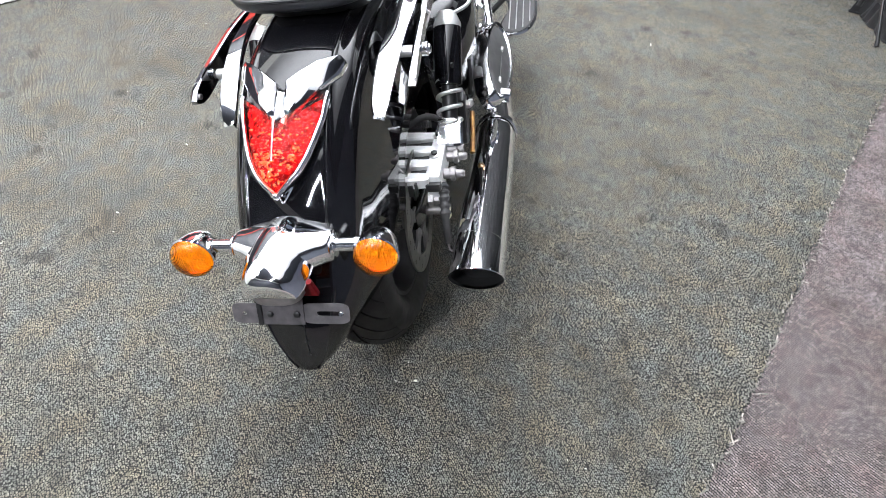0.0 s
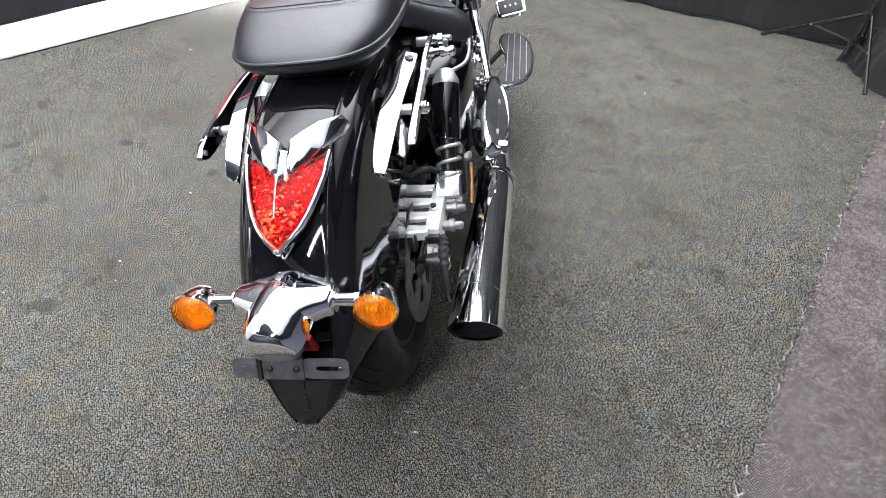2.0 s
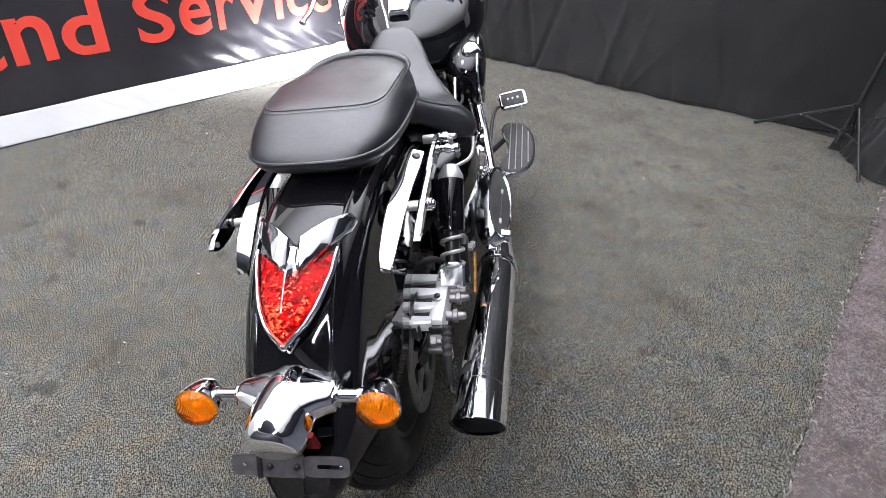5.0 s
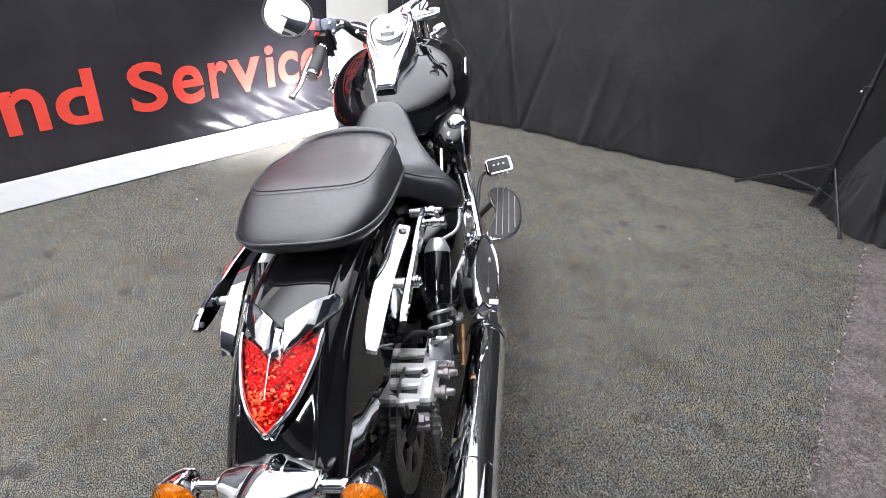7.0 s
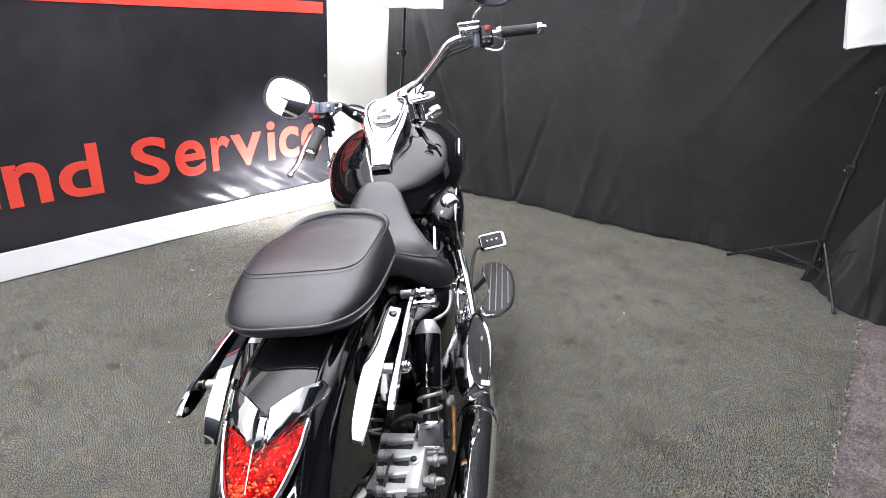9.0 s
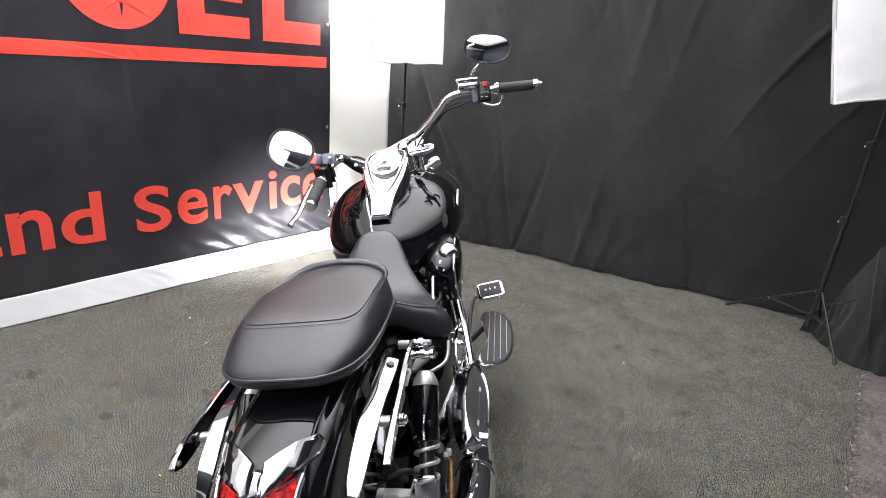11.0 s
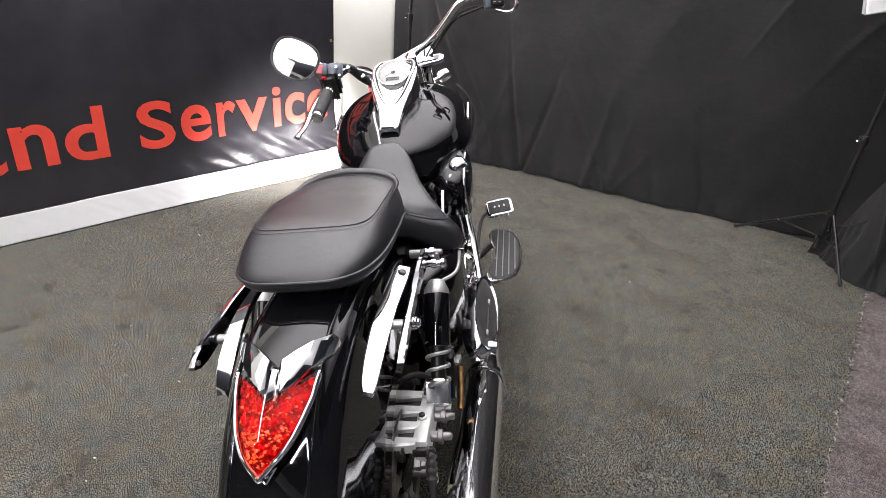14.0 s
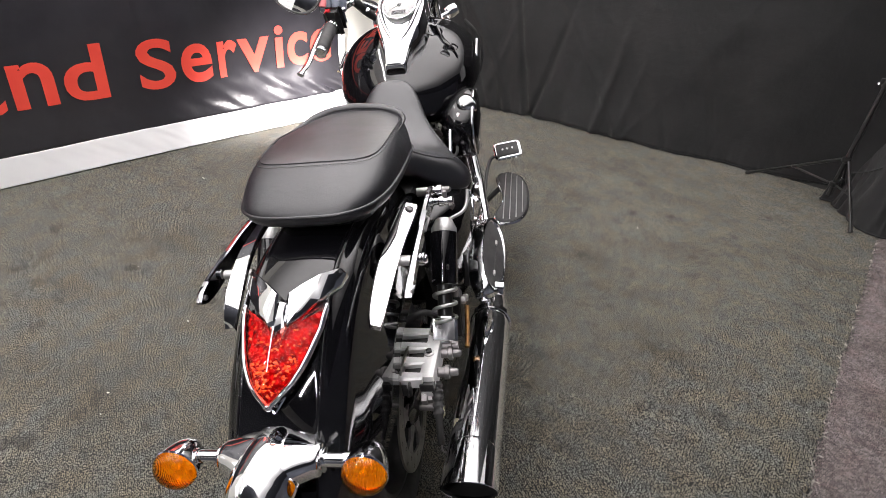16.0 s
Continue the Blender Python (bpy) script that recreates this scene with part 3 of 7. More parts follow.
    for ch, left, right, base, high, mat in (
            ("a", 0.925, 1.105, 0.360, 0.585, R), ("n", 1.141, 1.334, 0.367, 0.583, R), ("d", 1.372, 1.582, 0.360, 0.640, R),
            ("S", 1.752, 1.962, 0.358, 0.632, R), ("e", 2.000, 2.196, 0.360, 0.583, R), ("r", 2.238, 2.372, 0.365, 0.580, R), ("v", 2.376, 2.612, 0.366, 0.577, R),
            ("i", 2.655, 2.722, 0.367, 0.634, R), ("c", 2.752, 2.925, 0.362, 0.583, R), ("e", 2.945, 3.135, 0.362, 0.583, R)):
        letter(ch, left, right, base, high, mat)

    def patch(points, name, label, mat=R):
        bm = bmesh.new()
        lo = [bm.verts.new((x, y, -0.001)) for x, y in points]
        hi = [bm.verts.new((x, y, 0.001)) for x, y in points]
        bm.faces.new(hi)
        bm.faces.new(lo[::-1])
        for k in range(len(points)):
            j = (k + 1) % len(points)
            bm.faces.new((lo[k], lo[j], hi[j], hi[k]))
        lay(bm)
        part(name, bm, mat, top, label, smooth=False)

    # stripe under the large lettering
    n = 240
    ys = [-0.5 + (3.166 + 0.5) * k / n for k in range(n + 1)]
    patch([(y, 1.327) for y in ys] + [(y, 1.400) for y in ys[::-1]], "stripe", "wide red stripe")
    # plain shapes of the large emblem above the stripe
    arc = [(1.775 + 0.29 * math.cos(t), 1.77 + 0.295 * math.sin(t)) for t in (math.pi * (1 + k / 24) for k in range(25))]
    inner = [(1.775 + 0.13 * math.cos(t), 1.77 + 0.14 * math.sin(t)) for t in (math.pi * (2 - k / 24) for k in range(25))]
    patch(arc + [(2.065, 2.0), (1.905, 2.0)] + inner + [(1.645, 2.0), (1.485, 2.0)], "emblem_shape", "red rounded emblem shape")
    patch([(2.09, 1.478), (2.546, 1.478), (2.546, 1.60), (2.25, 1.60), (2.25, 1.68), (2.50, 1.68), (2.50, 1.79), (2.25, 1.79), (2.25, 1.88), (2.546, 1.88), (2.546, 2.0), (2.09, 2.0)],
          "emblem_shape", "red block emblem shape")
    patch([(2.643, 1.476), (3.111, 1.476), (3.111, 1.612), (2.81, 1.612), (2.81, 2.0), (2.643, 2.0)], "emblem_shape", "red angular emblem shape")
    # eyelets along the free edge
    for z in (0.911, 1.62, 0.27):
        bm = bmesh.new()
        lathe(bm, (BANNER_X + banner_wave(3.18, z) + 0.001, 3.182, z), (1, 0, 0), [(0, 0.011), (0.002, 0.010), (0.002, 0.005), (0.0, 0.005)], 16, caps=False)
        part("eyelet", bm, "brass_eyelet", top, "brass eyelet")


build_banner()


# ---------------------------------------------------------------- drapes
CREASES = [(random.Random(40 + k).uniform(0.2, 5.2), random.Random(70 + k).choice((-1, 1)) * random.Random(90 + k).uniform(0.15, 0.8),
            random.Random(110 + k).uniform(0.015, 0.06), random.Random(130 + k).uniform(-0.04, 0.045)) for k in range(34)]


def drape(name, line, height, fold, label, seed, floor_flare=0.0, low_folds=0.0):
    path = curve_points([(x, y, 0) for x, y in line], 240)

    def at(a, b):
        k = min(int(a * 240), 239)
        f = a * 240 - k
        p = path[k].lerp(path[k + 1], f)
        t = (path[k + 1] - path[k]).normalized()
        nrm = V((t.y, -t.x, 0))
        s = a * sum((q - p0).length for p0, q in zip(path, path[1:]))
        top = height(a)
        z = 0.004 + (top - 0.004) * b
        low = max(0.0, 1 - z / 0.35)
        d = fold * (noise.noise(V((s * 1.9 + z * 0.5, z * 0.25, seed))) + 0.30 * noise.noise(V((s * 4.0 - z * 2.2, z * 1.4, seed + 3))) + 0.10 * noise.noise(V((s * 11 + z * 6.0, z * 3.0, seed + 5))))
        # slack creases that run down slantwise
        for c0, tilt, wide, deep in CREASES:
            q = (s - c0 - tilt * (z - 1.0)) / wide
            if abs(q) < 3:
                d += deep * math.exp(-q * q) * (0.5 + 0.5 * math.sin(z * 2.1 + c0))
        d += low_folds * low * noise.noise(V((s * 13, z * 4, seed + 9))) + floor_flare * low * low
        return p + nrm * d + V((0, 0, z))

    top_ = thing(name, label, "drape")
    bm = bmesh.new()
    grid_sheet(bm, 360, 90, at)
    part("cloth", bm, "drape_cloth", top_, sharp=80).modifiers.new("thick", "SOLIDIFY").thickness = 0.002
    # turned-up hem along the carpet
    bm = bmesh.new()
    tube(bm, [at(k / 260, 0.0) + V((0, 0, 0.003)) for k in range(261)], 0.0055, 6)
    part("hem", bm, "drape_cloth", top_, "turned-up hem on the carpet")
    return top_


drape("backdrop_drape", [(-2.63, 3.83), (-2.30, 3.96), (-1.90, 4.125), (-1.617, 4.21), (-1.154, 4.28), (-0.708, 4.34), (-0.288, 4.40), (0.05, 4.465), (0.55, 4.61), (1.2, 4.72), (2.5, 4.9)],
      lambda a: 2.62, 0.045, "black cloth backdrop hanging to the carpet", 1.0, 0.02, 0.012)
drape("side_drape", [(0.56, 4.34), (0.66, 4.23), (0.79, 4.02), (0.97, 3.975), (1.3, 3.93), (1.8, 3.9)],
      lambda a: 0.12 + 2.0 * max(0.0, a - 0.10), 0.05, "crumpled black cloth bunched on the carpet", 8.0, 0.05, 0.06)


# ---------------------------------------------------------------- studio lights
def softbox_on_stand(name, foot, z_low, width, high, yaw, roll, legs, lean=(0, 0), clamps=(0.76, 1.176), cloth="softbox_cloth"):
    """A soft box on a folding tripod stand."""
    x, y = foot
    top = thing(name, "white cloth softbox on a black folding tripod stand", "softbox", pose(x, y, 0), group="studio lights")
    head = V((lean[0], lean[1], z_low + 0.25))

    def along(z):
        return V((lean[0] * z / head.z, lean[1] * z / head.z, z))

    bm = bmesh.new()
    tube(bm, [along(0.10), along(0.80)], 0.0125, 14)
    tube(bm, [along(0.78), along(1.20)], 0.0105, 14)
    tube(bm, [along(1.18), head], 0.0085, 14)
    part("pole", bm, "stand_metal", top)
    for z in clamps:
        c = bmesh.new()
        lathe(c, along(z - 0.03), along(z) - along(z - 0.03), [(0, 0.015), (0.004, 0.018), (0.045, 0.018), (0.05, 0.014)], 16)
        box(c, along(z) + V((-0.022, -0.004, 0)), (0.018, 0.014, 0.03), bevel=0.003)
        clamp = part("clamp", c, "stand_metal", top)
        k = bmesh.new()
        rod(k, along(z) + V((-0.028, -0.012, -0.012)), along(z) + V((-0.034, -0.020, -0.012)), 0.006, 12)
        part("knob", k, "chrome", clamp, "bright screw head")
    for z in (0.171, 0.321):
        c = bmesh.new()
        lathe(c, along(z - 0.015), (0, 0, 1), [(0, 0.016), (0.004, 0.024), (0.026, 0.024), (0.03, 0.016)], 18)
        part("collar", c, "stand_metal", top)
    for lx, ly in legs:
        foot_at = V((lx - x, ly - y, 0.008))
        hub = along(0.321)
        out = V((foot_at.x, foot_at.y, 0)).normalized()
        c = bmesh.new()
        tube(c, [hub + out * 0.02, foot_at], 0.0085, 10)
        leg = part("leg", c, "stand_metal", top)
        c = bmesh.new()
        mid = (hub + out * 0.02).lerp(foot_at, 0.48)
        tube(c, [along(0.171) + out * 0.02, mid], 0.006, 8)
        part("brace", c, "stand_metal", leg)
        c = bmesh.new()
        d = (foot_at - hub).normalized()
        tube(c, [foot_at - d * 0.03, foot_at], 0.0105, 10)
        part("foot_cap", c, "rubber", leg)
        c = bmesh.new()
        side = V((-out.y, out.x, 0))
        rod(c, mid - side * 0.012, mid + side * 0.012, 0.005, 10)
        part("rivet", c, "chrome", leg, "bright rivet")

    # the box: pillowed front, tapering sides, piped rim
    turn = pose(0, 0, 0, 0, 0, yaw) @ pose(0, 0, 0, 0, roll, 0)
    frame_m = Matrix.Translation((head.x, head.y, z_low + high / 2)) @ turn

    def P(px, py, pz):
        return frame_m @ V((px, py, pz))

    hw, hh = width / 2, high / 2

    def front(a, b):
        u, w = 2 * a - 1, 2 * b - 1
        puff = 0.030 * (1 - u ** 4) * (1 - w ** 4)
        puff += 0.006 * noise.noise(V((u * 1.5, w * 5 + 0.3 * u, yaw))) + 0.003 * noise.noise(V((u * 5, w * 9, yaw + 4)))
        sag = 0.010 * noise.noise(V((u * 3, w, 2.0)))
        return P(u * hw * (1 - 0.02 * w * w), -0.18 - puff, w * hh + sag)

    bm = bmesh.new()
    grid_sheet(bm, 44, 56, front)
    part("diffuser", bm, cloth, top, "wrinkled white diffuser cloth", sharp=80)
    bm = bmesh.new()
    corners = [(-hw, -hh), (hw, -hh), (hw, hh), (-hw, hh)]
    loft(bm, [[P(cx, -0.178, cz) for cx, cz in corners], [P(cx * 1.0, -0.13, cz * 1.0) for cx, cz in corners], [P(cx * 0.25, 0.18, cz * 0.25) for cx, cz in corners]], caps=False)
    bm.faces.new([bm.verts.new(P(cx * 0.25, 0.18, cz * 0.25)) for cx, cz in corners])
    part("shell", bm, "softbox_side", top, "white cloth shell")
    bm = bmesh.new()
    rim = []
    for (ax, az), (bx, bz) in zip(corners, corners[1:] + corners[:1]):
        for k in range(8):
            rim.append(P(ax + (bx - ax) * k / 8, -0.182, az + (bz - az) * k / 8 + 0.004 * math.sin(k * 2.1)))
    tube(bm, rim, 0.006, 8, close=True)
    part("piping", bm, "softbox_side", top)
    bm = bmesh.new()
    rod(bm, P(0, 0.17, 0), P(0, 0.30, 0), 0.04, 20)
    part("lamp_holder", bm, "satin_black", top)
    return top


softbox_on_stand("softbox", (0.552, 4.1), 1.45, 0.83, 0.85, 20, -13, ((0.069, 4.356), (0.734, 3.879), (0.609, 4.40)), lean=(0.075, 0.0))
softbox_on_stand("softbox", (-2.11, 3.43), 1.405, 0.47, 0.75, 40, -2, ((-2.35, 3.20), (-1.80, 3.30), (-2.10, 3.75)), clamps=(0.78, 1.12), cloth="softbox_lit")

cable = bmesh.new()
tube(cable, curve_points([(0.60, 4.09, 0.26), (0.70, 4.10, 0.30), (0.80, 4.08, 0.42), (0.92, 4.05, 0.62), (1.02, 4.04, 0.85), (1.10, 4.02, 1.1)], 30), 0.005, 8)
tagged(part("power_cable", cable, "rubber"), "black power cable hanging beside the light stand", "cable")


# ---------------------------------------------------------------- the motorcycle
# x to its right, y ahead, z up; it leans to its left on the side stand
bike = thing("motorcycle", "black and chrome cruiser motorcycle leaning on its side stand", "motorcycle", pose(-0.078, 1.0715, -0.002, 0, -11, 32))
AXLE = V((0.038, -0.07, 0.322))
X, Y, Z = V((1, 0, 0)), V((0, 1, 0)), V((0, 0, 1))


def sides(f):
    for s in (1, -1):
        f(s)


# ---- rear fender: one crown line, swept
CROWN = curve_points([(0, 0.34, 0.735), (0, 0.22, 0.775), (0, 0.08, 0.797), (0, -0.08, 0.790), (0, -0.20, 0.757), (0, -0.30, 0.690),
                      (0, -0.38, 0.607), (0, -0.447, 0.515), (0, -0.498, 0.425), (0, -0.532, 0.336)], 90)
ARC = [0.0]
for p, q in zip(CROWN, CROWN[1:]):
    ARC.append(ARC[-1] + (q - p).length)
LEN = ARC[-1]


def crown(s):
    """Place and outward normal at the length s along the crown."""
    k = max(0, min(len(ARC) - 2, int(np.searchsorted(ARC, s)) - 1))
    f = (s - ARC[k]) / (ARC[k + 1] - ARC[k])
    t = (CROWN[k + 1] - CROWN[k]).normalized()
    return CROWN[k].lerp(CROWN[k + 1], f), V((0, t.z, -t.y)) * (1 if -t.y > 0 else -1)


HALF = 0.117


def fender_width(s):
    left = LEN - s
    return HALF * (1.0 if left > 0.21 else (0.27 + 0.73 * math.sin(math.pi / 2 * left / 0.21) ** 0.72))


def fender_drop(x):
    """Fall of the skin from the crown at the fraction x of the half width."""
    x = abs(x)
    d = 0.017 * x * x
    d -= 0.0024 * math.exp(-((x - 0.640) / 0.024) ** 2)
    if x > 0.655:
        f = min((x - 0.655) / 0.045, 1.0)
        d += 0.0035 * f * f * (3 - 2 * f)
    if x > 0.68:
        f = (x - 0.68) / 0.32
        d += 0.050 * (1 - math.sqrt(max(0.0, 1 - f * f)))
    return d


def on_fender(a, x, lift):
    """a: metres up the crown from the tail lamp's tip; x: metres to the right."""
    p, n = crown(S_TIP - a)
    return p + n * (lift - fender_drop(x / HALF)) + X * x


S_TIP = min(range(len(ARC)), key=lambda k: (CROWN[k] - V((0, -0.386, 0.60))).length)
S_TIP = ARC[S_TIP]


def build_fender():
    bm = bmesh.new()
    xs = [0, 0.15, 0.3, 0.45, 0.55, 0.59, 0.605, 0.618, 0.630, 0.640, 0.650, 0.660, 0.668, 0.676, 0.684, 0.74, 0.80, 0.86, 0.91, 0.95, 0.98, 1.0]
    rings = []
    for k in range(0, 91):
        s = LEN * k / 90
        p, n = crown(s)
        w = fender_width(s)
        left = LEN - s
        skirt = 0.195 * min(1.0, (left / 0.30)) ** 0.8 + 0.004
        half = [(x * w, fender_drop(x)) for x in xs] + [(w * (1.0 + 0.056 * j * min(1.0, left / 0.3)), 0.0635 + skirt * j / 5) for j in range(1, 6)]
        line = [(-x, d) for x, d in half[:0:-1]] + half
        rings.append([p + X * x - n * d for x, d in line])
    loft(bm, rings, closed=False)
    f = part("rear_fender", bm, "black_paint", bike, "glossy black rear fender with pressed ridges", sharp=70)
    mod = f.modifiers.new("thick", "SOLIDIFY")
    mod.thickness, mod.offset = 0.003, -1
    # fold down the lower tail
    bm = bmesh.new()
    pts = [crown(LEN - 0.15 + 0.115 * k / 8) for k in range(9)]
    tube(bm, [p + n * 0.0006 + X * 0.012 for p, n in pts], 0.0009, 6)
    part("tail_rib", bm, "satin_black", f)
    for k in (3, 6, 8):
        bm = bmesh.new()
        p, n = pts[k]
        box(bm, p + n * 0.001 + X * 0.012, (0.008, 0.002, 0.0022), bevel=0)
        part("rib_mark", bm, "satin_black", f)
    return f


fender = build_fender()


# ---- tail lamp
def build_tail_lamp():
    lamp = new("tail_lamp")
    lamp.parent = bike
    lamp["label"] = "red shield-shaped tail lamp with chrome trim"

    LOW = 0.032

    def half_width(a):
        f = min(max(a - LOW, 0.0) / (0.205 - LOW), 1.0)
        return 0.003 + 0.072 * float(np.interp(f, (0.0, 0.1, 0.2, 0.35, 0.5, 0.75, 1.0), (0.0, 0.25, 0.46, 0.65, 0.775, 0.93, 1.0)))

    def rise(a):
        """How much further the lamp stands off towards its tip."""
        return 0.020 * min(max((0.17 - a) / 0.12, 0.0), 1.0)

    def top_edge(x):
        return 0.152 + 0.68 * abs(x)

    def cell(i, j, lift, nr, nc, inset=0.0):
        x01 = 2 * i / nc - 1
        # solve the top edge so that the last row is the V
        b = j / nr
        a_top = 0.20
        for _ in range(6):
            a_top = min(0.208, top_edge(x01 * (half_width(a_top) - inset)))
        a = LOW + inset + (a_top - LOW - 2 * inset) * b
        x = x01 * max(half_width(a) - inset, 0.0005)
        bulge = 0.007 * (1 - x01 * x01)
        return on_fender(a, x, lift + bulge + rise(a))

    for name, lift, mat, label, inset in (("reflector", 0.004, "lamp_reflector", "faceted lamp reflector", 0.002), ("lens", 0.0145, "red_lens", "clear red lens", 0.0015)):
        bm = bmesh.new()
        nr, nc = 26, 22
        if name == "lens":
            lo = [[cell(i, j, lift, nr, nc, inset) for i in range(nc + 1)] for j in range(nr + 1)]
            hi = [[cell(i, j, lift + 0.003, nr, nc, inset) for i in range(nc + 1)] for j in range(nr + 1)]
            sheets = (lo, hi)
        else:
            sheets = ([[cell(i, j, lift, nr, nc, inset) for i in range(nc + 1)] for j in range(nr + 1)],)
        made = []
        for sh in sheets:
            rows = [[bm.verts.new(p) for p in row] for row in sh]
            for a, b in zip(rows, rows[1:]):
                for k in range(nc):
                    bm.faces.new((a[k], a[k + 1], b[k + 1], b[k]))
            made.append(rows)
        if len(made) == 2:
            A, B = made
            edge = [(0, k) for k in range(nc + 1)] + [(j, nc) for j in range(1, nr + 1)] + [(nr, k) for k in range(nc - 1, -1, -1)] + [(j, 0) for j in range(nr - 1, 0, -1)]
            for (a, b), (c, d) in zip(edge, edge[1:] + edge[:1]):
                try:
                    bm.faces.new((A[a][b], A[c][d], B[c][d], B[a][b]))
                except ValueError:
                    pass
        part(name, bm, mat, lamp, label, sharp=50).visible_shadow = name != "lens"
    # gold-coloured chips that stand in for broken glints of the faceted bowl behind the lens
    rnd = random.Random(3)
    bm = bmesh.new()
    for k in range(150):
        a = rnd.choice((rnd.uniform(LOW + 0.02, 0.16), rnd.gauss(0.085, 0.018)))
        w = half_width(a) - 0.008
        x = rnd.uniform(-1, 1) * w
        if not LOW + 0.012 < a < 0.145 + 0.5 * abs(x):
            continue
        r = rnd.uniform(0.0010, 0.0034) * (1.5 if rnd.random() < 0.15 else 1)
        o = on_fender(a, x, 0.0118 + rise(a) + 0.005 * (1 - (x / (w + 0.008)) ** 2))
        ex = (on_fender(a, x + 0.001, 0.012 + rise(a)) - on_fender(a, x, 0.012 + rise(a))).normalized()
        ey = (on_fender(a + 0.001, x, 0.012 + rise(a)) - on_fender(a, x, 0.012 + rise(a))).normalized()
        n_, t0 = rnd.choice((3, 4, 5)), rnd.uniform(0, 6)
        ring_ = [o + ex * (r * rnd.uniform(0.6, 1.7) * math.cos(t0 + 6.283 * j / n_)) + ey * (r * rnd.uniform(0.5, 1.2) * math.sin(t0 + 6.283 * j / n_)) + ex.cross(ey) * rnd.uniform(-0.001, 0.001) for j in range(n_)]
        vs = [bm.verts.new(q) for q in ring_]
        peak = bm.verts.new(o + ex.cross(ey) * 0.0016)
        for j in range(n_):
            bm.faces.new((vs[j], vs[(j + 1) % n_], peak))
    part("glints", bm, "painted_glint", lamp, "gold-coloured chips standing in for reflector glints", smooth=False)["kind"] = "stuff"
    # fine bar down the lens
    for x in (-0.0105,):
        bm = bmesh.new()
        tube(bm, [on_fender(0.085 + 0.070 * k / 10, 0.6 * x * (0.45 + 0.55 * k / 10), 0.0245 + rise(0.085 + 0.070 * k / 10)) for k in range(11)], 0.0012, 6)
        part("lens_rib", bm, "chrome", lamp, "fine bright rib")
    # chrome bezel round the lens
    def bezel(s):
        bm = bmesh.new()
        pts = [on_fender(0.206 - (0.206 - LOW + 0.004) * k / 30, s * (half_width(0.206 - (0.206 - LOW + 0.004) * k / 30) + 0.0030 * (1 - k / 30)), 0.012 + rise(0.206 - (0.206 - LOW + 0.004) * k / 30)) for k in range(31)]
        tube(bm, pts, [0.0035 + 0.0020 * k / 30 for k in range(31)], 10)
        part("bezel", bm, "chrome", lamp, "chrome bezel")
        bm = bmesh.new()
        wall = []
        for k in range(31):
            a_ = 0.206 - (0.206 - LOW + 0.004) * k / 30
            w_ = half_width(a_) + 0.0030 * (1 - k / 30)
            wall.append([on_fender(a_, s * w_, 0.011 + rise(a_)), on_fender(a_, s * (w_ + 0.004), -0.002)])
        loft(bm, wall, closed=False)
        part("housing", bm, "chrome", lamp, "chrome lamp housing").modifiers.new("thick", "SOLIDIFY").thickness = 0.002
        bm = bmesh.new()
        pts = [on_fender(LOW - 0.014 + 0.050 * k / 10, s * (0.001 + 0.030 * k / 10), 0.004) for k in range(11)]
        tube(bm, pts, 0.0022, 8)
        part("lower_bezel", bm, "chrome", lamp)

    sides(bezel)
    bm = bmesh.new()
    bmesh.ops.create_uvsphere(bm, u_segments=16, v_segments=10, radius=0.008, matrix=Matrix.Translation(on_fender(LOW - 0.002, 0, 0.030)))
    part("bezel_tip", bm, "chrome", lamp)

    # chrome wings over the lamp
    def wing(s):
        out = [(0.014, 0.152), (0.0085, 0.168), (0.0085, 0.219), (0.030, 0.236), (0.061, 0.260), (0.091, 0.284), (0.098, 0.279), (0.094, 0.252), (0.066, 0.211), (0.038, 0.178)]
        lifts = [0.021, 0.024, 0.026, 0.026, 0.024, 0.018, 0.016, 0.014, 0.017, 0.020]
        bm = bmesh.new()
        low = [bm.verts.new(on_fender(a, s * x, 0.0)) for x, a in out]
        mid = [bm.verts.new(on_fender(a, s * x, l - 0.003)) for (x, a), l in zip(out, lifts)]
        c = np.mean(out, axis=0)
        up = [bm.verts.new(on_fender(a + (c[1] - a) * 0.05, s * (x + (c[0] - x) * 0.08), l)) for (x, a), l in zip(out, lifts)]
        n = len(out)
        for a, b in ((low, mid), (mid, up)):
            for k in range(n):
                bm.faces.new((a[k], a[(k + 1) % n], b[(k + 1) % n], b[k]))
        # a fold line from the root to the tip
        ridge = [bm.verts.new(on_fender(0.160 + 0.105 * f, s * (0.016 + 0.060 * f), 0.0285 - 0.009 * f)) for f in (0.05, 0.35, 0.7, 0.95)]
        chain_a = up[1:7]
        chain_b = [up[0], up[9], up[8], up[7]]
        for ch in (chain_a, chain_b):
            m = len(ch)
            for k in range(m - 1):
                r0, r1 = ridge[min(3, k * 4 // m)], ridge[min(3, (k + 1) * 4 // m)]
                if r0 is r1:
                    bm.faces.new((ch[k], ch[k + 1], r0))
                else:
                    bm.faces.new((ch[k], ch[k + 1], r1, r0))
        try:
            bm.faces.new((up[0], up[1], ridge[0]))
            bm.faces.new((up[6], up[7], ridge[3]))
        except ValueError:
            pass
        part("wing", bm, "chrome", lamp, "folded chrome wing", sharp=20)

    sides(wing)
    bm = bmesh.new()
    rows = []
    for j in range(9):
        a = 0.140 + 0.072 * j / 8
        w = 0.011 + 0.012 * (j / 8)
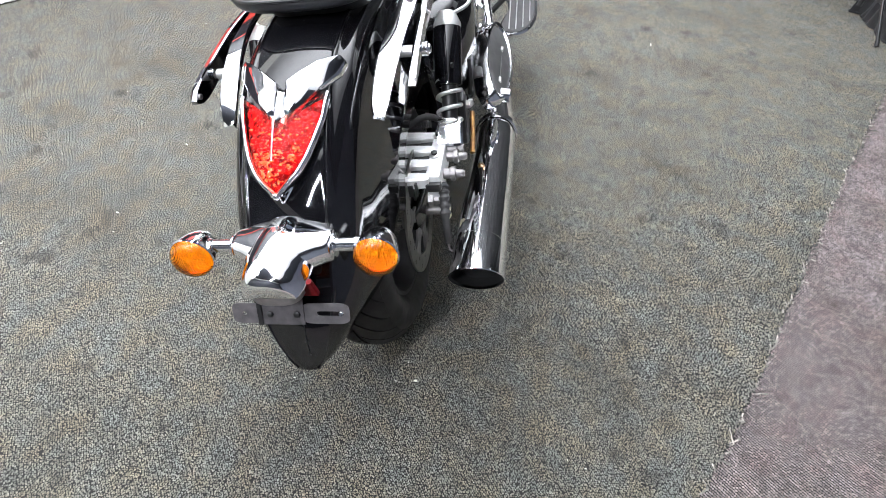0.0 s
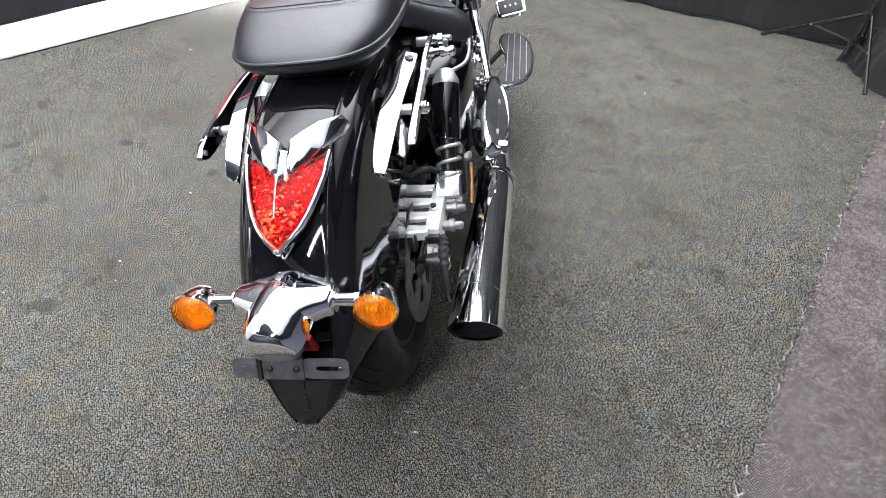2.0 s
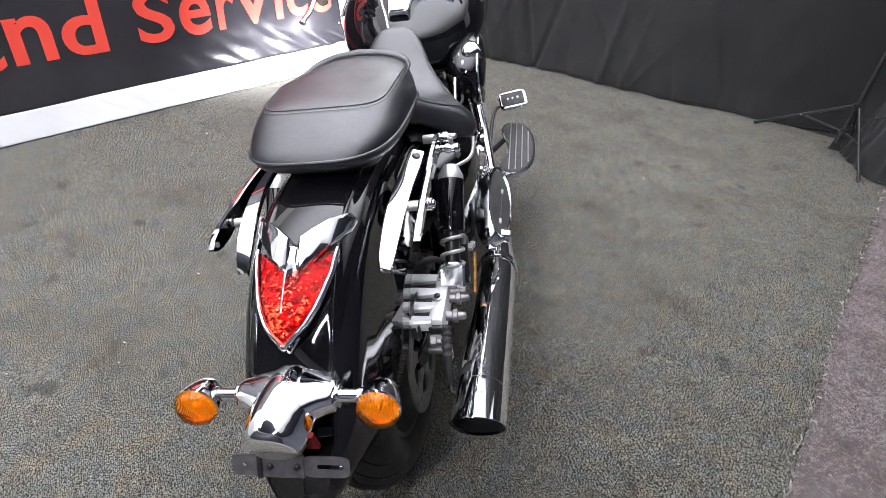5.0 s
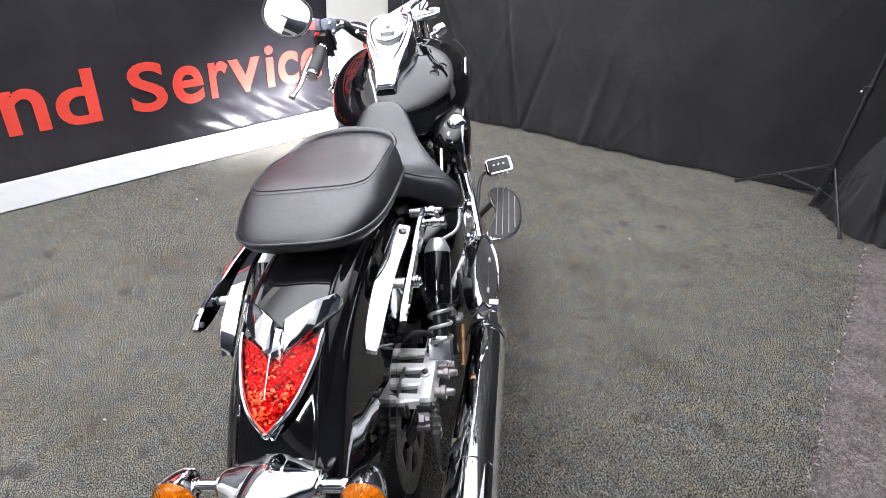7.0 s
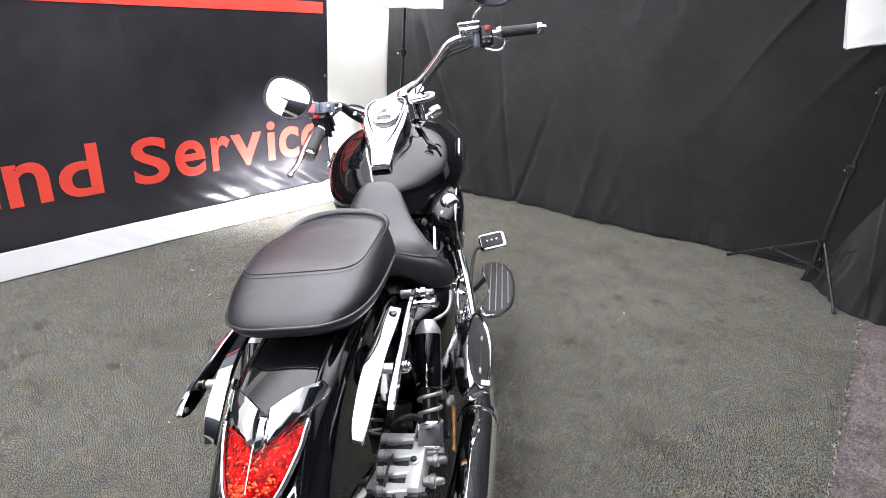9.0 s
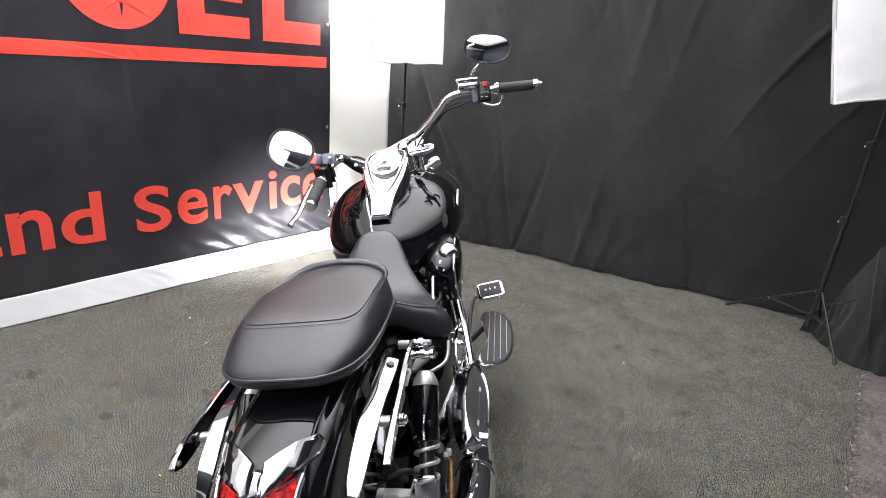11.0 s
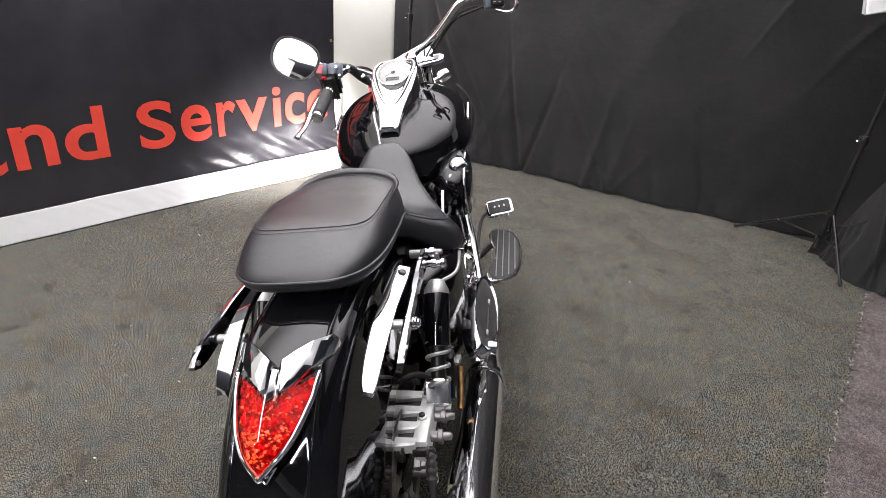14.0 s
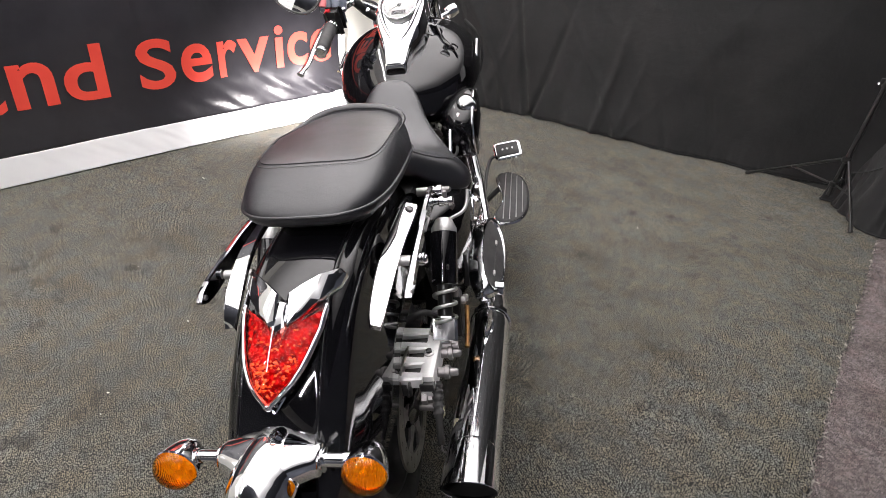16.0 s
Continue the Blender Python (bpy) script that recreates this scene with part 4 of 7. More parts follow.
        rows.append([on_fender(a, w * x, 0.020 - 0.010 * (1 - abs(x)) + 0.003 * math.sin(j / 8 * math.pi)) for x in (-1, -0.6, -0.2, 0, 0.2, 0.6, 1)])
    loft(bm, rows, closed=False)
    part("centre_trim", bm, "chrome", lamp, "chrome centre trim").modifiers.new("thick", "SOLIDIFY").thickness = 0.004


build_tail_lamp()


# ---- signal bracket, signals, number-plate bracket
def build_signals():
    dome = new("signal_bracket")
    dome.parent = bike
    dome["label"] = "domed chrome signal bracket"
    bm = bmesh.new()
    rows = lerp_rows([  # y, z, half width, height
        (-0.362, 0.570, 0.006, 0.003), (-0.370, 0.571, 0.020, 0.014), (-0.388, 0.571, 0.041, 0.030), (-0.425, 0.565, 0.056, 0.043), (-0.465, 0.557, 0.061, 0.049),
        (-0.488, 0.553, 0.060, 0.046), (-0.504, 0.550, 0.058, 0.041), (-0.517, 0.548, 0.055, 0.034), (-0.526, 0.546, 0.051, 0.024), (-0.531, 0.545, 0.047, 0.012), (-0.533, 0.544, 0.044, 0.002)], 44)
    out_dir = V((0, -0.30, 0.954))
    rings = []
    for y, z, w, h in rows:
        ring = []
        for k in range(41):
            t = math.pi * k / 40
            x = math.cos(t)
            ring.append(V((0.002 + w * math.copysign(abs(x) ** 0.9, x), y, z)) + out_dir * (h * (1 - abs(x) ** 2.2) ** 0.72))
        rings.append(ring)
    loft(bm, rings, closed=False)
    part("dome", bm, "chrome", dome, "polished chrome dome", sharp=50).modifiers.new("thick", "SOLIDIFY").thickness = 0.004
    # the ears that carry the signals
    for s in (1, -1):
        bm = bmesh.new()
        loft(bm, [superring((0.004 + s * x, y, z), a, b, 40, 2.3, Y, Z) for x, y, z, a, b in (
            (0.016, -0.436, 0.566, 0.058, 0.034), (0.036, -0.436, 0.566, 0.052, 0.033), (0.052, -0.434, 0.566, 0.044, 0.031),
            (0.066, -0.433, 0.566, 0.036, 0.0285), (0.078, -0.432, 0.566, 0.030, 0.0265), (0.084, -0.432, 0.566, 0.028, 0.0255), (0.087, -0.432, 0.566, 0.025, 0.023))])
        part("ear", bm, "chrome", dome, "flared chrome ear", sharp=50)
        bm = bmesh.new()
        lathe(bm, (s * 0.060 + 0.004, -0.452, 0.543), (0.2 * s, -0.5, -0.8), [(0, 0.006), (0.004, 0.006), (0.005, 0.004)], 12)
        part("screw", bm, "chrome", dome)
    # underside holding the plate lamp
    bm = bmesh.new()
    loft(bm, [superring((0.002, -0.490, 0.550), 0.049, 0.040, 28, 3.0, X, V((0, 0.97, 0.2))), superring((0.002, -0.492, 0.530), 0.048, 0.039, 28, 3.0, X, V((0, 0.97, 0.2))), superring((0.002, -0.492, 0.524), 0.041, 0.032, 28, 3.0, X, V((0, 0.97, 0.2)))])
    part("plate_lamp", bm, "dull_steel", dome, "grey plate lamp under the dome")

    def signal(s):
        bm = bmesh.new()
        lathe(bm, (s * 0.086 + 0.004, -0.432, 0.566), (s, 0, 0), [(0, 0.020), (0.002, 0.0205), (0.006, 0.0205), (0.007, 0.016)], 28)
        boss = part("boss", bm, "chrome", dome)
        bm = bmesh.new()
        lathe(bm, (s * 0.088, -0.432, 0.566), (s, 0, 0), [(0, 0.0135), (0.004, 0.0135), (0.005, 0.0125), (0.040, 0.0125), (0.041, 0.0145), (0.048, 0.0145), (0.052, 0.0125)], 24)
        part("stalk", bm, "chrome", boss)
        sig = new("turn_signal")
        sig.parent = bike
        sig["label"] = "chrome turn signal with amber lens"
        c = V((s * 0.166, -0.440, 0.558))
        ax = V((0, -1.0, 0.06)).normalized()
        bm = bmesh.new()
        lathe(bm, c, ax, [(-0.052, 0.003), (-0.049, 0.012), (-0.040, 0.021), (-0.026, 0.029), (-0.010, 0.035), (0.004, 0.0385), (0.010, 0.0395), (0.012, 0.0375), (0.006, 0.036)], 40, caps=False)
        part("housing", bm, "chrome", sig, "bullet-shaped chrome housing", sharp=50)
        bm = bmesh.new()
        lathe(bm, c, ax, [(-0.030, 0.004), (-0.022, 0.018), (-0.008, 0.030), (0.010, 0.0355)], 32, caps=True)
        part("reflector", bm, "amber_reflector", sig, sharp=60)
        bm = bmesh.new()
        bmesh.ops.create_uvsphere(bm, u_segments=14, v_segments=8, radius=0.009, matrix=Matrix.Translation(c + ax * 0.006))
        part("bulb", bm, "amber_reflector", sig)
        bm = bmesh.new()
        outer = [(0.008, 0.0372), (0.016, 0.0378), (0.024, 0.0352), (0.031, 0.0292), (0.036, 0.0200), (0.0385, 0.010), (0.0392, 0.0)]
        inner = [(0.0362, 0.0), (0.0355, 0.010), (0.033, 0.0195), (0.0285, 0.0275), (0.022, 0.0330), (0.015, 0.0355), (0.008, 0.0355)]
        lathe(bm, c, ax, outer + inner + [(0.008, 0.0372)], 40, caps=False)
        part("lens", bm, "amber_lens", sig, "ribbed amber lens", sharp=60).visible_shadow = False

    sides(signal)
    # red reflector
    bm = bmesh.new()
    slab(bm, [(-0.024, -0.017), (0.016, -0.017), (0.013, 0.018), (-0.007, 0.018)], lambda x, y, h: V((0.053 + x, -0.496 - 0.10 * y - h * 0.9, 0.536 + y - 0.3 * h)), 0.010, 0.0015)
    part("rear_reflector", bm, "red_reflector", bike, "red rear reflector")
    # number-plate bracket
    br = new("plate_bracket")
    br.parent = bike
    br["label"] = "bare grey steel number-plate bracket"
    tilt = radians(28)
    ey, en = V((0, math.sin(tilt), math.cos(tilt))), V((0, -math.cos(tilt), math.sin(tilt)))
    o = V((0.002, -0.512, 0.482))

    def to3(x, y, h):
        return o + X * x + ey * y + en * h

    def slot_plate(name, x0, x1, hole):
        """A tab with a slot cut through it; hole: centre, half length, half height."""
        bm = bmesh.new()
        hy = 0.0185
        rnd_right = x1 > 0
        outer = []
        N = 48
        cx, hl, hh = hole
        mid, half = (x0 + x1) / 2, (x1 - x0) / 2
        for k in range(N):
            t = 2 * math.pi * k / N
            c, s = math.cos(t), math.sin(t)
            e = 2 / 5.0
            outer.append((mid + half * math.copysign(abs(c) ** e, c), hy * math.copysign(abs(s) ** e, s)))
        inner = []
        for k in range(N):
            t = 2 * math.pi * k / N
            c, s = math.cos(t), math.sin(t)
            inner.append((cx + (hl - hh) * (1 if c > 0 else -1) * min(1, abs(c) * 3) + hh * c, hh * s))
        for h0, h1 in ((0.0, 0.0025),):
            a = [[bm.verts.new(to3(x, y, h)) for x, y in ring] for h in (h0, h1) for ring in (outer, inner)]
            o0, i0, o1, i1 = a
            for k in range(N):
                j = (k + 1) % N
                bm.faces.new((o0[k], o0[j], i0[j], i0[k]))
                bm.faces.new((o1[k], o1[j], i1[j], i1[k]))
                bm.faces.new((o0[k], o0[j], o1[j], o1[k]))
                bm.faces.new((i0[k], i0[j], i1[j], i1[k]))
        part(name, bm, "bracket_steel", br, sharp=30)

    slot_plate("tab", -0.098, -0.042, (-0.076, 0.004, 0.0035))
    slot_plate("tab", 0.030, 0.114, (0.080, 0.024, 0.0045))
    bm = bmesh.new()
    slab(bm, [(-0.046, -0.020), (0.034, -0.020), (0.034, 0.052), (-0.040, 0.052)], lambda x, y, h: to3(x, y, h + 0.0015), 0.003, 0.0008)
    part("centre_plate", bm, "bracket_steel", br)
    bm = bmesh.new()
    slab(bm, [(-0.050, -0.020), (-0.041, -0.020), (-0.041, 0.020), (-0.050, 0.020)], lambda x, y, h: to3(x, y, h - 0.004), 0.012, 0.001)
    part("fold", bm, "satin_black", br)
    for x in (-0.027, 0.022):
        bm = bmesh.new()
        bolt(bm, to3(x, 0.0, 0.004), en, 0.0062, 0.005)
        part("bolt", bm, "satin_black", br)
    bm = bmesh.new()
    rod(bm, to3(0.099, 0.0, -0.001), to3(0.099, 0.0, 0.004), 0.004, 12)
    part("bolt", bm, "chrome", br, "bright screw in the slot")


build_signals()


# ---- fender struts and luggage docking brackets
def build_struts():
    def side(s):
        strut = new("fender_strut")
        strut.parent = bike
        strut["label"] = "broad chrome fender strut"
        # a plate that lies along the fender's shoulder: y, inner x and z, outer x and z
        rows = lerp_rows([(0.240, 0.150, 0.770, 0.172, 0.760), (0.120, 0.140, 0.778, 0.170, 0.768), (0.0, 0.135, 0.774, 0.167, 0.762), (-0.060, 0.134, 0.761, 0.168, 0.754), (-0.110, 0.134, 0.738, 0.168, 0.738),
                          (-0.160, 0.134, 0.704, 0.168, 0.712), (-0.190, 0.136, 0.680, 0.166, 0.684), (-0.208, 0.139, 0.664, 0.161, 0.660)] if s < 0 else
                         [(0.150, 0.150, 0.748, 0.178, 0.740), (0.135, 0.145, 0.748, 0.179, 0.738), (0.080, 0.141, 0.745, 0.178, 0.733), (0.0, 0.137, 0.740, 0.175, 0.728),
                          (-0.080, 0.135, 0.733, 0.174, 0.719), (-0.160, 0.137, 0.717, 0.172, 0.703), (-0.215, 0.141, 0.700, 0.170, 0.690), (-0.238, 0.147, 0.689, 0.166, 0.683)], 28)

        def strip(shrink, lift, thick):
            rings = []
            for y, xi, zi, xo, zo in rows:
                a_, b_ = V((s * xi, y, zi)), V((s * xo, y, zo))
                d_ = (b_ - a_)
                n_ = V((-(d_.z), 0, d_.x)).normalized() * (1 if s > 0 else -1)
                a2, b2 = a_ + d_ * shrink, b_ - d_ * shrink
                e_ = d_ * 0.06
                rings.append([a2 + n_ * lift, a2 + n_ * (lift + thick * 0.7), a2 + e_ + n_ * (lift + thick), (a2 + b2) / 2 + n_ * (lift + thick), b2 - e_ + n_ * (lift + thick), b2 + n_ * (lift + thick * 0.7), b2 + n_ * lift])
            return rings

        bm = bmesh.new()
        loft(bm, strip(0.0, -0.006, 0.010))
        part("plate", bm, "chrome", strut, sharp=25)
        bm = bmesh.new()
        lathe(bm, V((s * 0.163, 0.125, 0.744 if s > 0 else 0.772)), V((s * 0.2, 0, 1)), [(0, 0.010), (0.005, 0.010), (0.007, 0.007), (0.0055, 0.005)], 16)
        part("screw", bm, "dull_steel", strut, "socket-head screw")
        dock = new("docking_bracket")
        dock.parent = bike
        dock["label"] = "chrome luggage docking bracket with knurled posts"
        # the arm on the kick-stand side is spread further out
        arm_x = 0.212 if s > 0 else 0.243
        line = curve_points([(s * 0.200, 0.215, 0.735), (s * 0.206, 0.17, 0.748), (s * 0.210, 0.10, 0.757), (s * 0.212, 0.01, 0.752), (s * 0.212, -0.08, 0.739), (s * 0.212, -0.185, 0.712)] if s > 0 else
                            [(-0.215, 0.255, 0.728), (-0.238, 0.180, 0.720), (-0.243, 0.091, 0.714), (-0.243, 0.009, 0.704), (-0.243, -0.057, 0.694), (-0.243, -0.145, 0.683)], 24)
        bm = bmesh.new()
        rings = []
        for k, p in enumerate(line):
            t = (line[min(k + 1, 24)] - line[max(k - 1, 0)]).normalized()
            n = t.cross(X * s).normalized()
            h = 0.024 - 0.0006 * k if s > 0 else 0.011 + 0.00055 * k
            h *= math.sqrt(max(0.02, 1 - (max(0, k - 20) / 4.05) ** 2))
            ww = 0.0065
            rings.append([p + n * h * a + X * (ww * b) for a, b in ((1, -0.6), (1, 0.6), (0.9, 1), (-0.9, 1), (-1, 0.6), (-1, -0.6), (-0.9, -1), (0.9, -1))])
        loft(bm, rings)
        part("arm", bm, "darkened_chrome", dock, "chrome arm toned down for its dark reflections", sharp=30)
        bm = bmesh.new()
        bolt(bm, V((0.215, -0.172, 0.716)) if s > 0 else V((-0.236, -0.130, 0.688)), X, 0.006, 0.004)
        part("screw", bm, "dull_steel", dock)
        for y, z in ((-0.052, 0.724 if s > 0 else 0.704), (0.245, 0.744)):
            bm = bmesh.new()
            x0 = 0.160
            lathe(bm, V((s * x0, y, z - 0.01)), V((s, 0, 0)), [(0, 0.011), (arm_x - 0.178, 0.011), (arm_x - 0.176, 0.009)], 20)
            spacer = part("spacer", bm, "cast_aluminium", dock, "bright spacer")
            bm = bmesh.new()
            xo = arm_x - 0.012
            lathe(bm, V((s * xo, y, z - 0.008)), V((s, 0, 0)), [(0, 0.012), (0.005, 0.012), (0.006, 0.009), (0.011, 0.009), (0.012, 0.0135), (0.023, 0.0135), (0.025, 0.010), (0.028, 0.009), (0.030, 0.005)], 24)
            part("post", bm, "chrome", spacer, "turned chrome docking post", sharp=30)

    sides(side)


build_struts()


# ---- wheels
def build_wheel(centre, radius, half, rim_r, name, disc_sides, turn=None):
    wheel = new(name)
    wheel.parent = bike
    wheel["label"] = "black cast wheel with road tyre"
    c = V(centre)
    axis = X if turn is None else turn @ X
    ref = Z
    bm = bmesh.new()
    prof = []
    for k in range(-12, 13):
        f = k / 12
        prof.append((half * math.copysign(abs(f) ** 0.9, f), radius - 0.006 - 0.050 * abs(f) ** 2.6))
    sidewall = [(half * 1.02, radius - 0.075), (half * 0.99, radius - 0.095), (half * 0.86, rim_r + 0.006), (half * 0.80, rim_r)]
    prof = [(-x, r) for x, r in sidewall[::-1]] + prof + sidewall
    lathe(bm, c, axis, prof, 96, caps=False, ref=ref)
    tyre = part("tyre", bm, "tyre_rubber", wheel, "worn black road tyre", sharp=50)
    # tread blocks between slanted grooves
    bm = bmesh.new()
    up = axis.cross(ref)
    n = 30

    def skin(x, ang, lift):
        f = abs(x) / half
        r = radius - 0.006 - 0.050 * f ** 2.6 + lift
        return c + axis * x + r * (math.cos(ang) * ref + math.sin(ang) * up)

    for k in range(n):
        for s in (1, -1):
            a0 = 2 * math.pi * (k + (0.5 if s < 0 else 0)) / n
            width = 2 * math.pi / n - 0.022
            cols = []
            for j in range(7):
                x = s * half * (0.05 + 0.80 * j / 6)
                slant = 0.32 * (j / 6) ** 1.3
                cols.append([(x, a0 + slant + width * i / 3) for i in range(4)])
            top = [[bm.verts.new(skin(x, a, 0.006 - (0.002 if j in (0, 6) else 0))) for x, a in col] for j, col in enumerate(cols)]
            low = [[bm.verts.new(skin(x, a, -0.0005)) for x, a in col] for col in cols]
            for a, b in zip(top, top[1:]):
                for i in range(3):
                    bm.faces.new((a[i], a[i + 1], b[i + 1], b[i]))
            ring_t = top[0] + [col[-1] for col in top[1:]] + top[-1][-2::-1] + [col[0] for col in top[-2:0:-1]]
            ring_l = low[0] + [col[-1] for col in low[1:]] + low[-1][-2::-1] + [col[0] for col in low[-2:0:-1]]
            for i in range(len(ring_t)):
                j = (i + 1) % len(ring_t)
                bm.faces.new((ring_t[i], ring_t[j], ring_l[j], ring_l[i]))
    tread = part("tread", bm, "tyre_rubber", tyre, sharp=35)
    tread["kind"] = "stuff"
    bm = bmesh.new()
    w = half * 0.80
    lathe(bm, c, axis, [(-w, rim_r + 0.004), (-w, rim_r - 0.010), (-w * 0.8, rim_r - 0.022), (-0.02, rim_r - 0.03), (0.02, rim_r - 0.03), (w * 0.8, rim_r - 0.022), (w, rim_r - 0.010), (w, rim_r + 0.004)], 72, caps=False, ref=ref)
    rim = part("rim", bm, "satin_black", wheel, "black cast rim", sharp=40)
    for k in range(5):
        bm = bmesh.new()
        a = 2 * math.pi * k / 5 + 0.3
        d = math.cos(a) * ref + math.sin(a) * up
        t = -math.sin(a) * ref + math.cos(a) * up
        loft(bm, [[c + d * r + t * (ww * p) + axis * (0.018 * q) for p, q in ((1, -0.6), (1, 0.6), (0.6, 1), (-0.6, 1), (-1, 0.6), (-1, -0.6), (-0.6, -1), (0.6, -1))] for r, ww in ((0.04, 0.03), (rim_r * 0.55, 0.022), (rim_r - 0.025, 0.034))])
        part("spoke", bm, "satin_black", rim)
    bm = bmesh.new()
    lathe(bm, c, axis, [(-0.07, 0.02), (-0.068, 0.045), (-0.03, 0.052), (0.03, 0.052), (0.068, 0.045), (0.07, 0.02)], 36)
    part("hub", bm, "satin_black", wheel)
    for s in disc_sides:
        bm = bmesh.new()
        x = s * 0.107
        lathe(bm, c + axis * (x - 0.0025), axis, [(0, 0.108), (0, 0.149), (0.005, 0.149), (0.005, 0.108), (0, 0.108)], 80, caps=False, ref=ref)
        disc = part("brake_disc", bm, "disc_steel", wheel, "worn steel brake disc", sharp=30)
        for k in range(6):
            bm = bmesh.new()
            a = 2 * math.pi * k / 6
            d = math.cos(a) * ref + math.sin(a) * up
            t = -math.sin(a) * ref + math.cos(a) * up
            loft(bm, [[c + axis * (x + 0.003 * q) + d * r + t * (ww * p) for p, q in ((1, -1), (1, 1), (-1, 1), (-1, -1))] for r, ww in ((0.045, 0.022), (0.08, 0.012), (0.107, 0.026))])
            part("carrier_arm", bm, "dull_steel", disc)
        # small black discs laid on the steel stand in for the dark of holes
        for k in range(24):
            bm = bmesh.new()
            a = 2 * math.pi * k / 24 + 0.1
            rr = 0.118 + 0.018 * (k % 2)
            d = math.cos(a) * ref + math.sin(a) * up
            lathe(bm, c + axis * (x + 0.0022) + d * rr, axis, [(0, 0.0036), (0.0004, 0.0048), (0.0006, 0.0036), (-0.001, 0.0034)], 10, caps=True)
            part("vent_hole_mark", bm, "matt_black", disc)
    return wheel


build_wheel(AXLE, 0.322, 0.085, 0.205, "rear_wheel", (1,))


# ---- rear caliper, axle, swing arm
def build_rear_brake():
    def cpart(name, bm, *rest):
        """A part of the brake, moved out beside the disc."""
        bmesh.ops.translate(bm, vec=(0.026, 0, 0), verts=bm.verts)
        return part(name, bm, *rest)

    cal = new("brake_caliper")
    cal.parent = bike
    cal["label"] = "finned bare aluminium rear brake caliper"
    bm = bmesh.new()
    # black base that keeps the gaps between the fins dark
    box(bm, (0.134, -0.030, 0.436), (0.086, 0.165, 0.024), bevel=0.005)
    box(bm, (0.176, -0.122, 0.436), (0.034, 0.022, 0.022), bevel=0.005)
    cpart("body", bm, "satin_black", cal, "black caliper body")
    for y in (-0.118, -0.068, -0.016, 0.038):
        bm = bmesh.new()
        loft(bm, [[V((x, y + yy * w, 0.448 + zz)) for yy, zz in ((-1, -0.012), (-1, 0.010), (-0.7, 0.014), (0.7, 0.014), (1, 0.010), (1, -0.012))] for x, w in ((0.086, 0.017), (0.115, 0.016), (0.150, 0.012), (0.168, 0.011))])
        cpart("fin", bm, "bright_cast", cal, "cast fin")
    bm = bmesh.new()
    box(bm, (0.176, -0.035, 0.430), (0.034, 0.175, 0.062), bevel=0.007)
    cpart("bridge", bm, "bright_cast", cal)
    for y in (0.030, -0.045):
        bm = bmesh.new()
        lathe(bm, (0.172, y, 0.458), Z, [(0, 0.012), (0.006, 0.012), (0.008, 0.009)], 16)
        boss = cpart("boss", bm, "cast_aluminium", cal)
        bm = bmesh.new()
        bolt(bm, (0.172, y, 0.466), Z, 0.0075, 0.006)
        cpart("bolt", bm, "satin_black", boss, "black socket bolt")
    for y in (-0.01, -0.075):
        bm = bmesh.new()
        lathe(bm, (0.190, y, 0.432), X, [(0, 0.012), (0.018, 0.012), (0.020, 0.016), (0.030, 0.016), (0.031, 0.010), (0.046, 0.009), (0.050, 0.006)], 18)
        cpart("slide_pin", bm, "dull_steel", cal)
    bm = bmesh.new()
    box(bm, (0.118, -0.130, 0.432), (0.030, 0.012, 0.030), bevel=0.002)
    box(bm, (0.140, -0.132, 0.436), (0.006, 0.014, 0.036), bevel=0.002)
    cpart("pads", bm, "satin_black", cal, "dark brake pads")
    # bellows hose and bleed nipple
    bm = bmesh.new()
    line = curve_points([(0.192, -0.10, 0.425), (0.196, -0.125, 0.405), (0.198, -0.150, 0.375), (0.199, -0.165, 0.345), (0.200, -0.175, 0.315)], 40)
    tube(bm, line, [0.010 + (0.003 if (k // 2) % 2 else 0) if k < 22 else 0.008 for k in range(41)], 14)
    cpart("bellows", bm, "rubber", cal, "grey rubber bellows")
    bm = bmesh.new()
    tube(bm, curve_points([(0.200, -0.172, 0.315), (0.202, -0.182, 0.300), (0.212, -0.182, 0.296), (0.219, -0.170, 0.304), (0.219, -0.160, 0.318)], 20), 0.0022, 8)
    cpart("wire_hook", bm, "dull_steel", cal)
    bm = bmesh.new()
    tube(bm, curve_points([(0.10, 0.06, 0.475), (0.13, 0.075, 0.485), (0.15, 0.085, 0.48), (0.17, 0.10, 0.46)], 16), 0.008, 12)
    cpart("brake_hose", bm, "rubber", cal)
    bm = bmesh.new()
    line = [V((0.095 + 0.055 * k / 30, 0.070, 0.470)) for k in range(31)]
    tube(bm, line, [0.007 if k % 3 else 0.010 for k in range(31)], 12)
    cpart("sleeve", bm, "rubber", cal)
    # axle nut and adjuster
    bm = bmesh.new()
    lathe(bm, (0.185, -0.115, 0.395), X, [(0, 0.018), (0.012, 0.018), (0.014, 0.014), (0.030, 0.013), (0.034, 0.010), (0.040, 0.008)], 6)
    part("axle_nut", bm, "dull_steel", bike, "plated axle nut")
    bm = bmesh.new()
    lathe(bm, AXLE - X * 0.18, X, [(0, 0.012), (0.36, 0.012)], 20)
    part("axle", bm, "dull_steel", bike)
    bm = bmesh.new()
    slab(bm, [(-0.010, -0.020), (0.010, -0.020), (0.010, 0.016), (0.0, 0.024), (-0.010, 0.016)], lambda a, b_, h: V((0.229 + 0.3 * a + h, -0.135 + 0.9 * a, 0.372 + b_)), 0.0008, 0.0002)
    part("paper_tag", bm, "paper_tag", bike, "small yellowed paper tag on a wire")
    bm = bmesh.new()
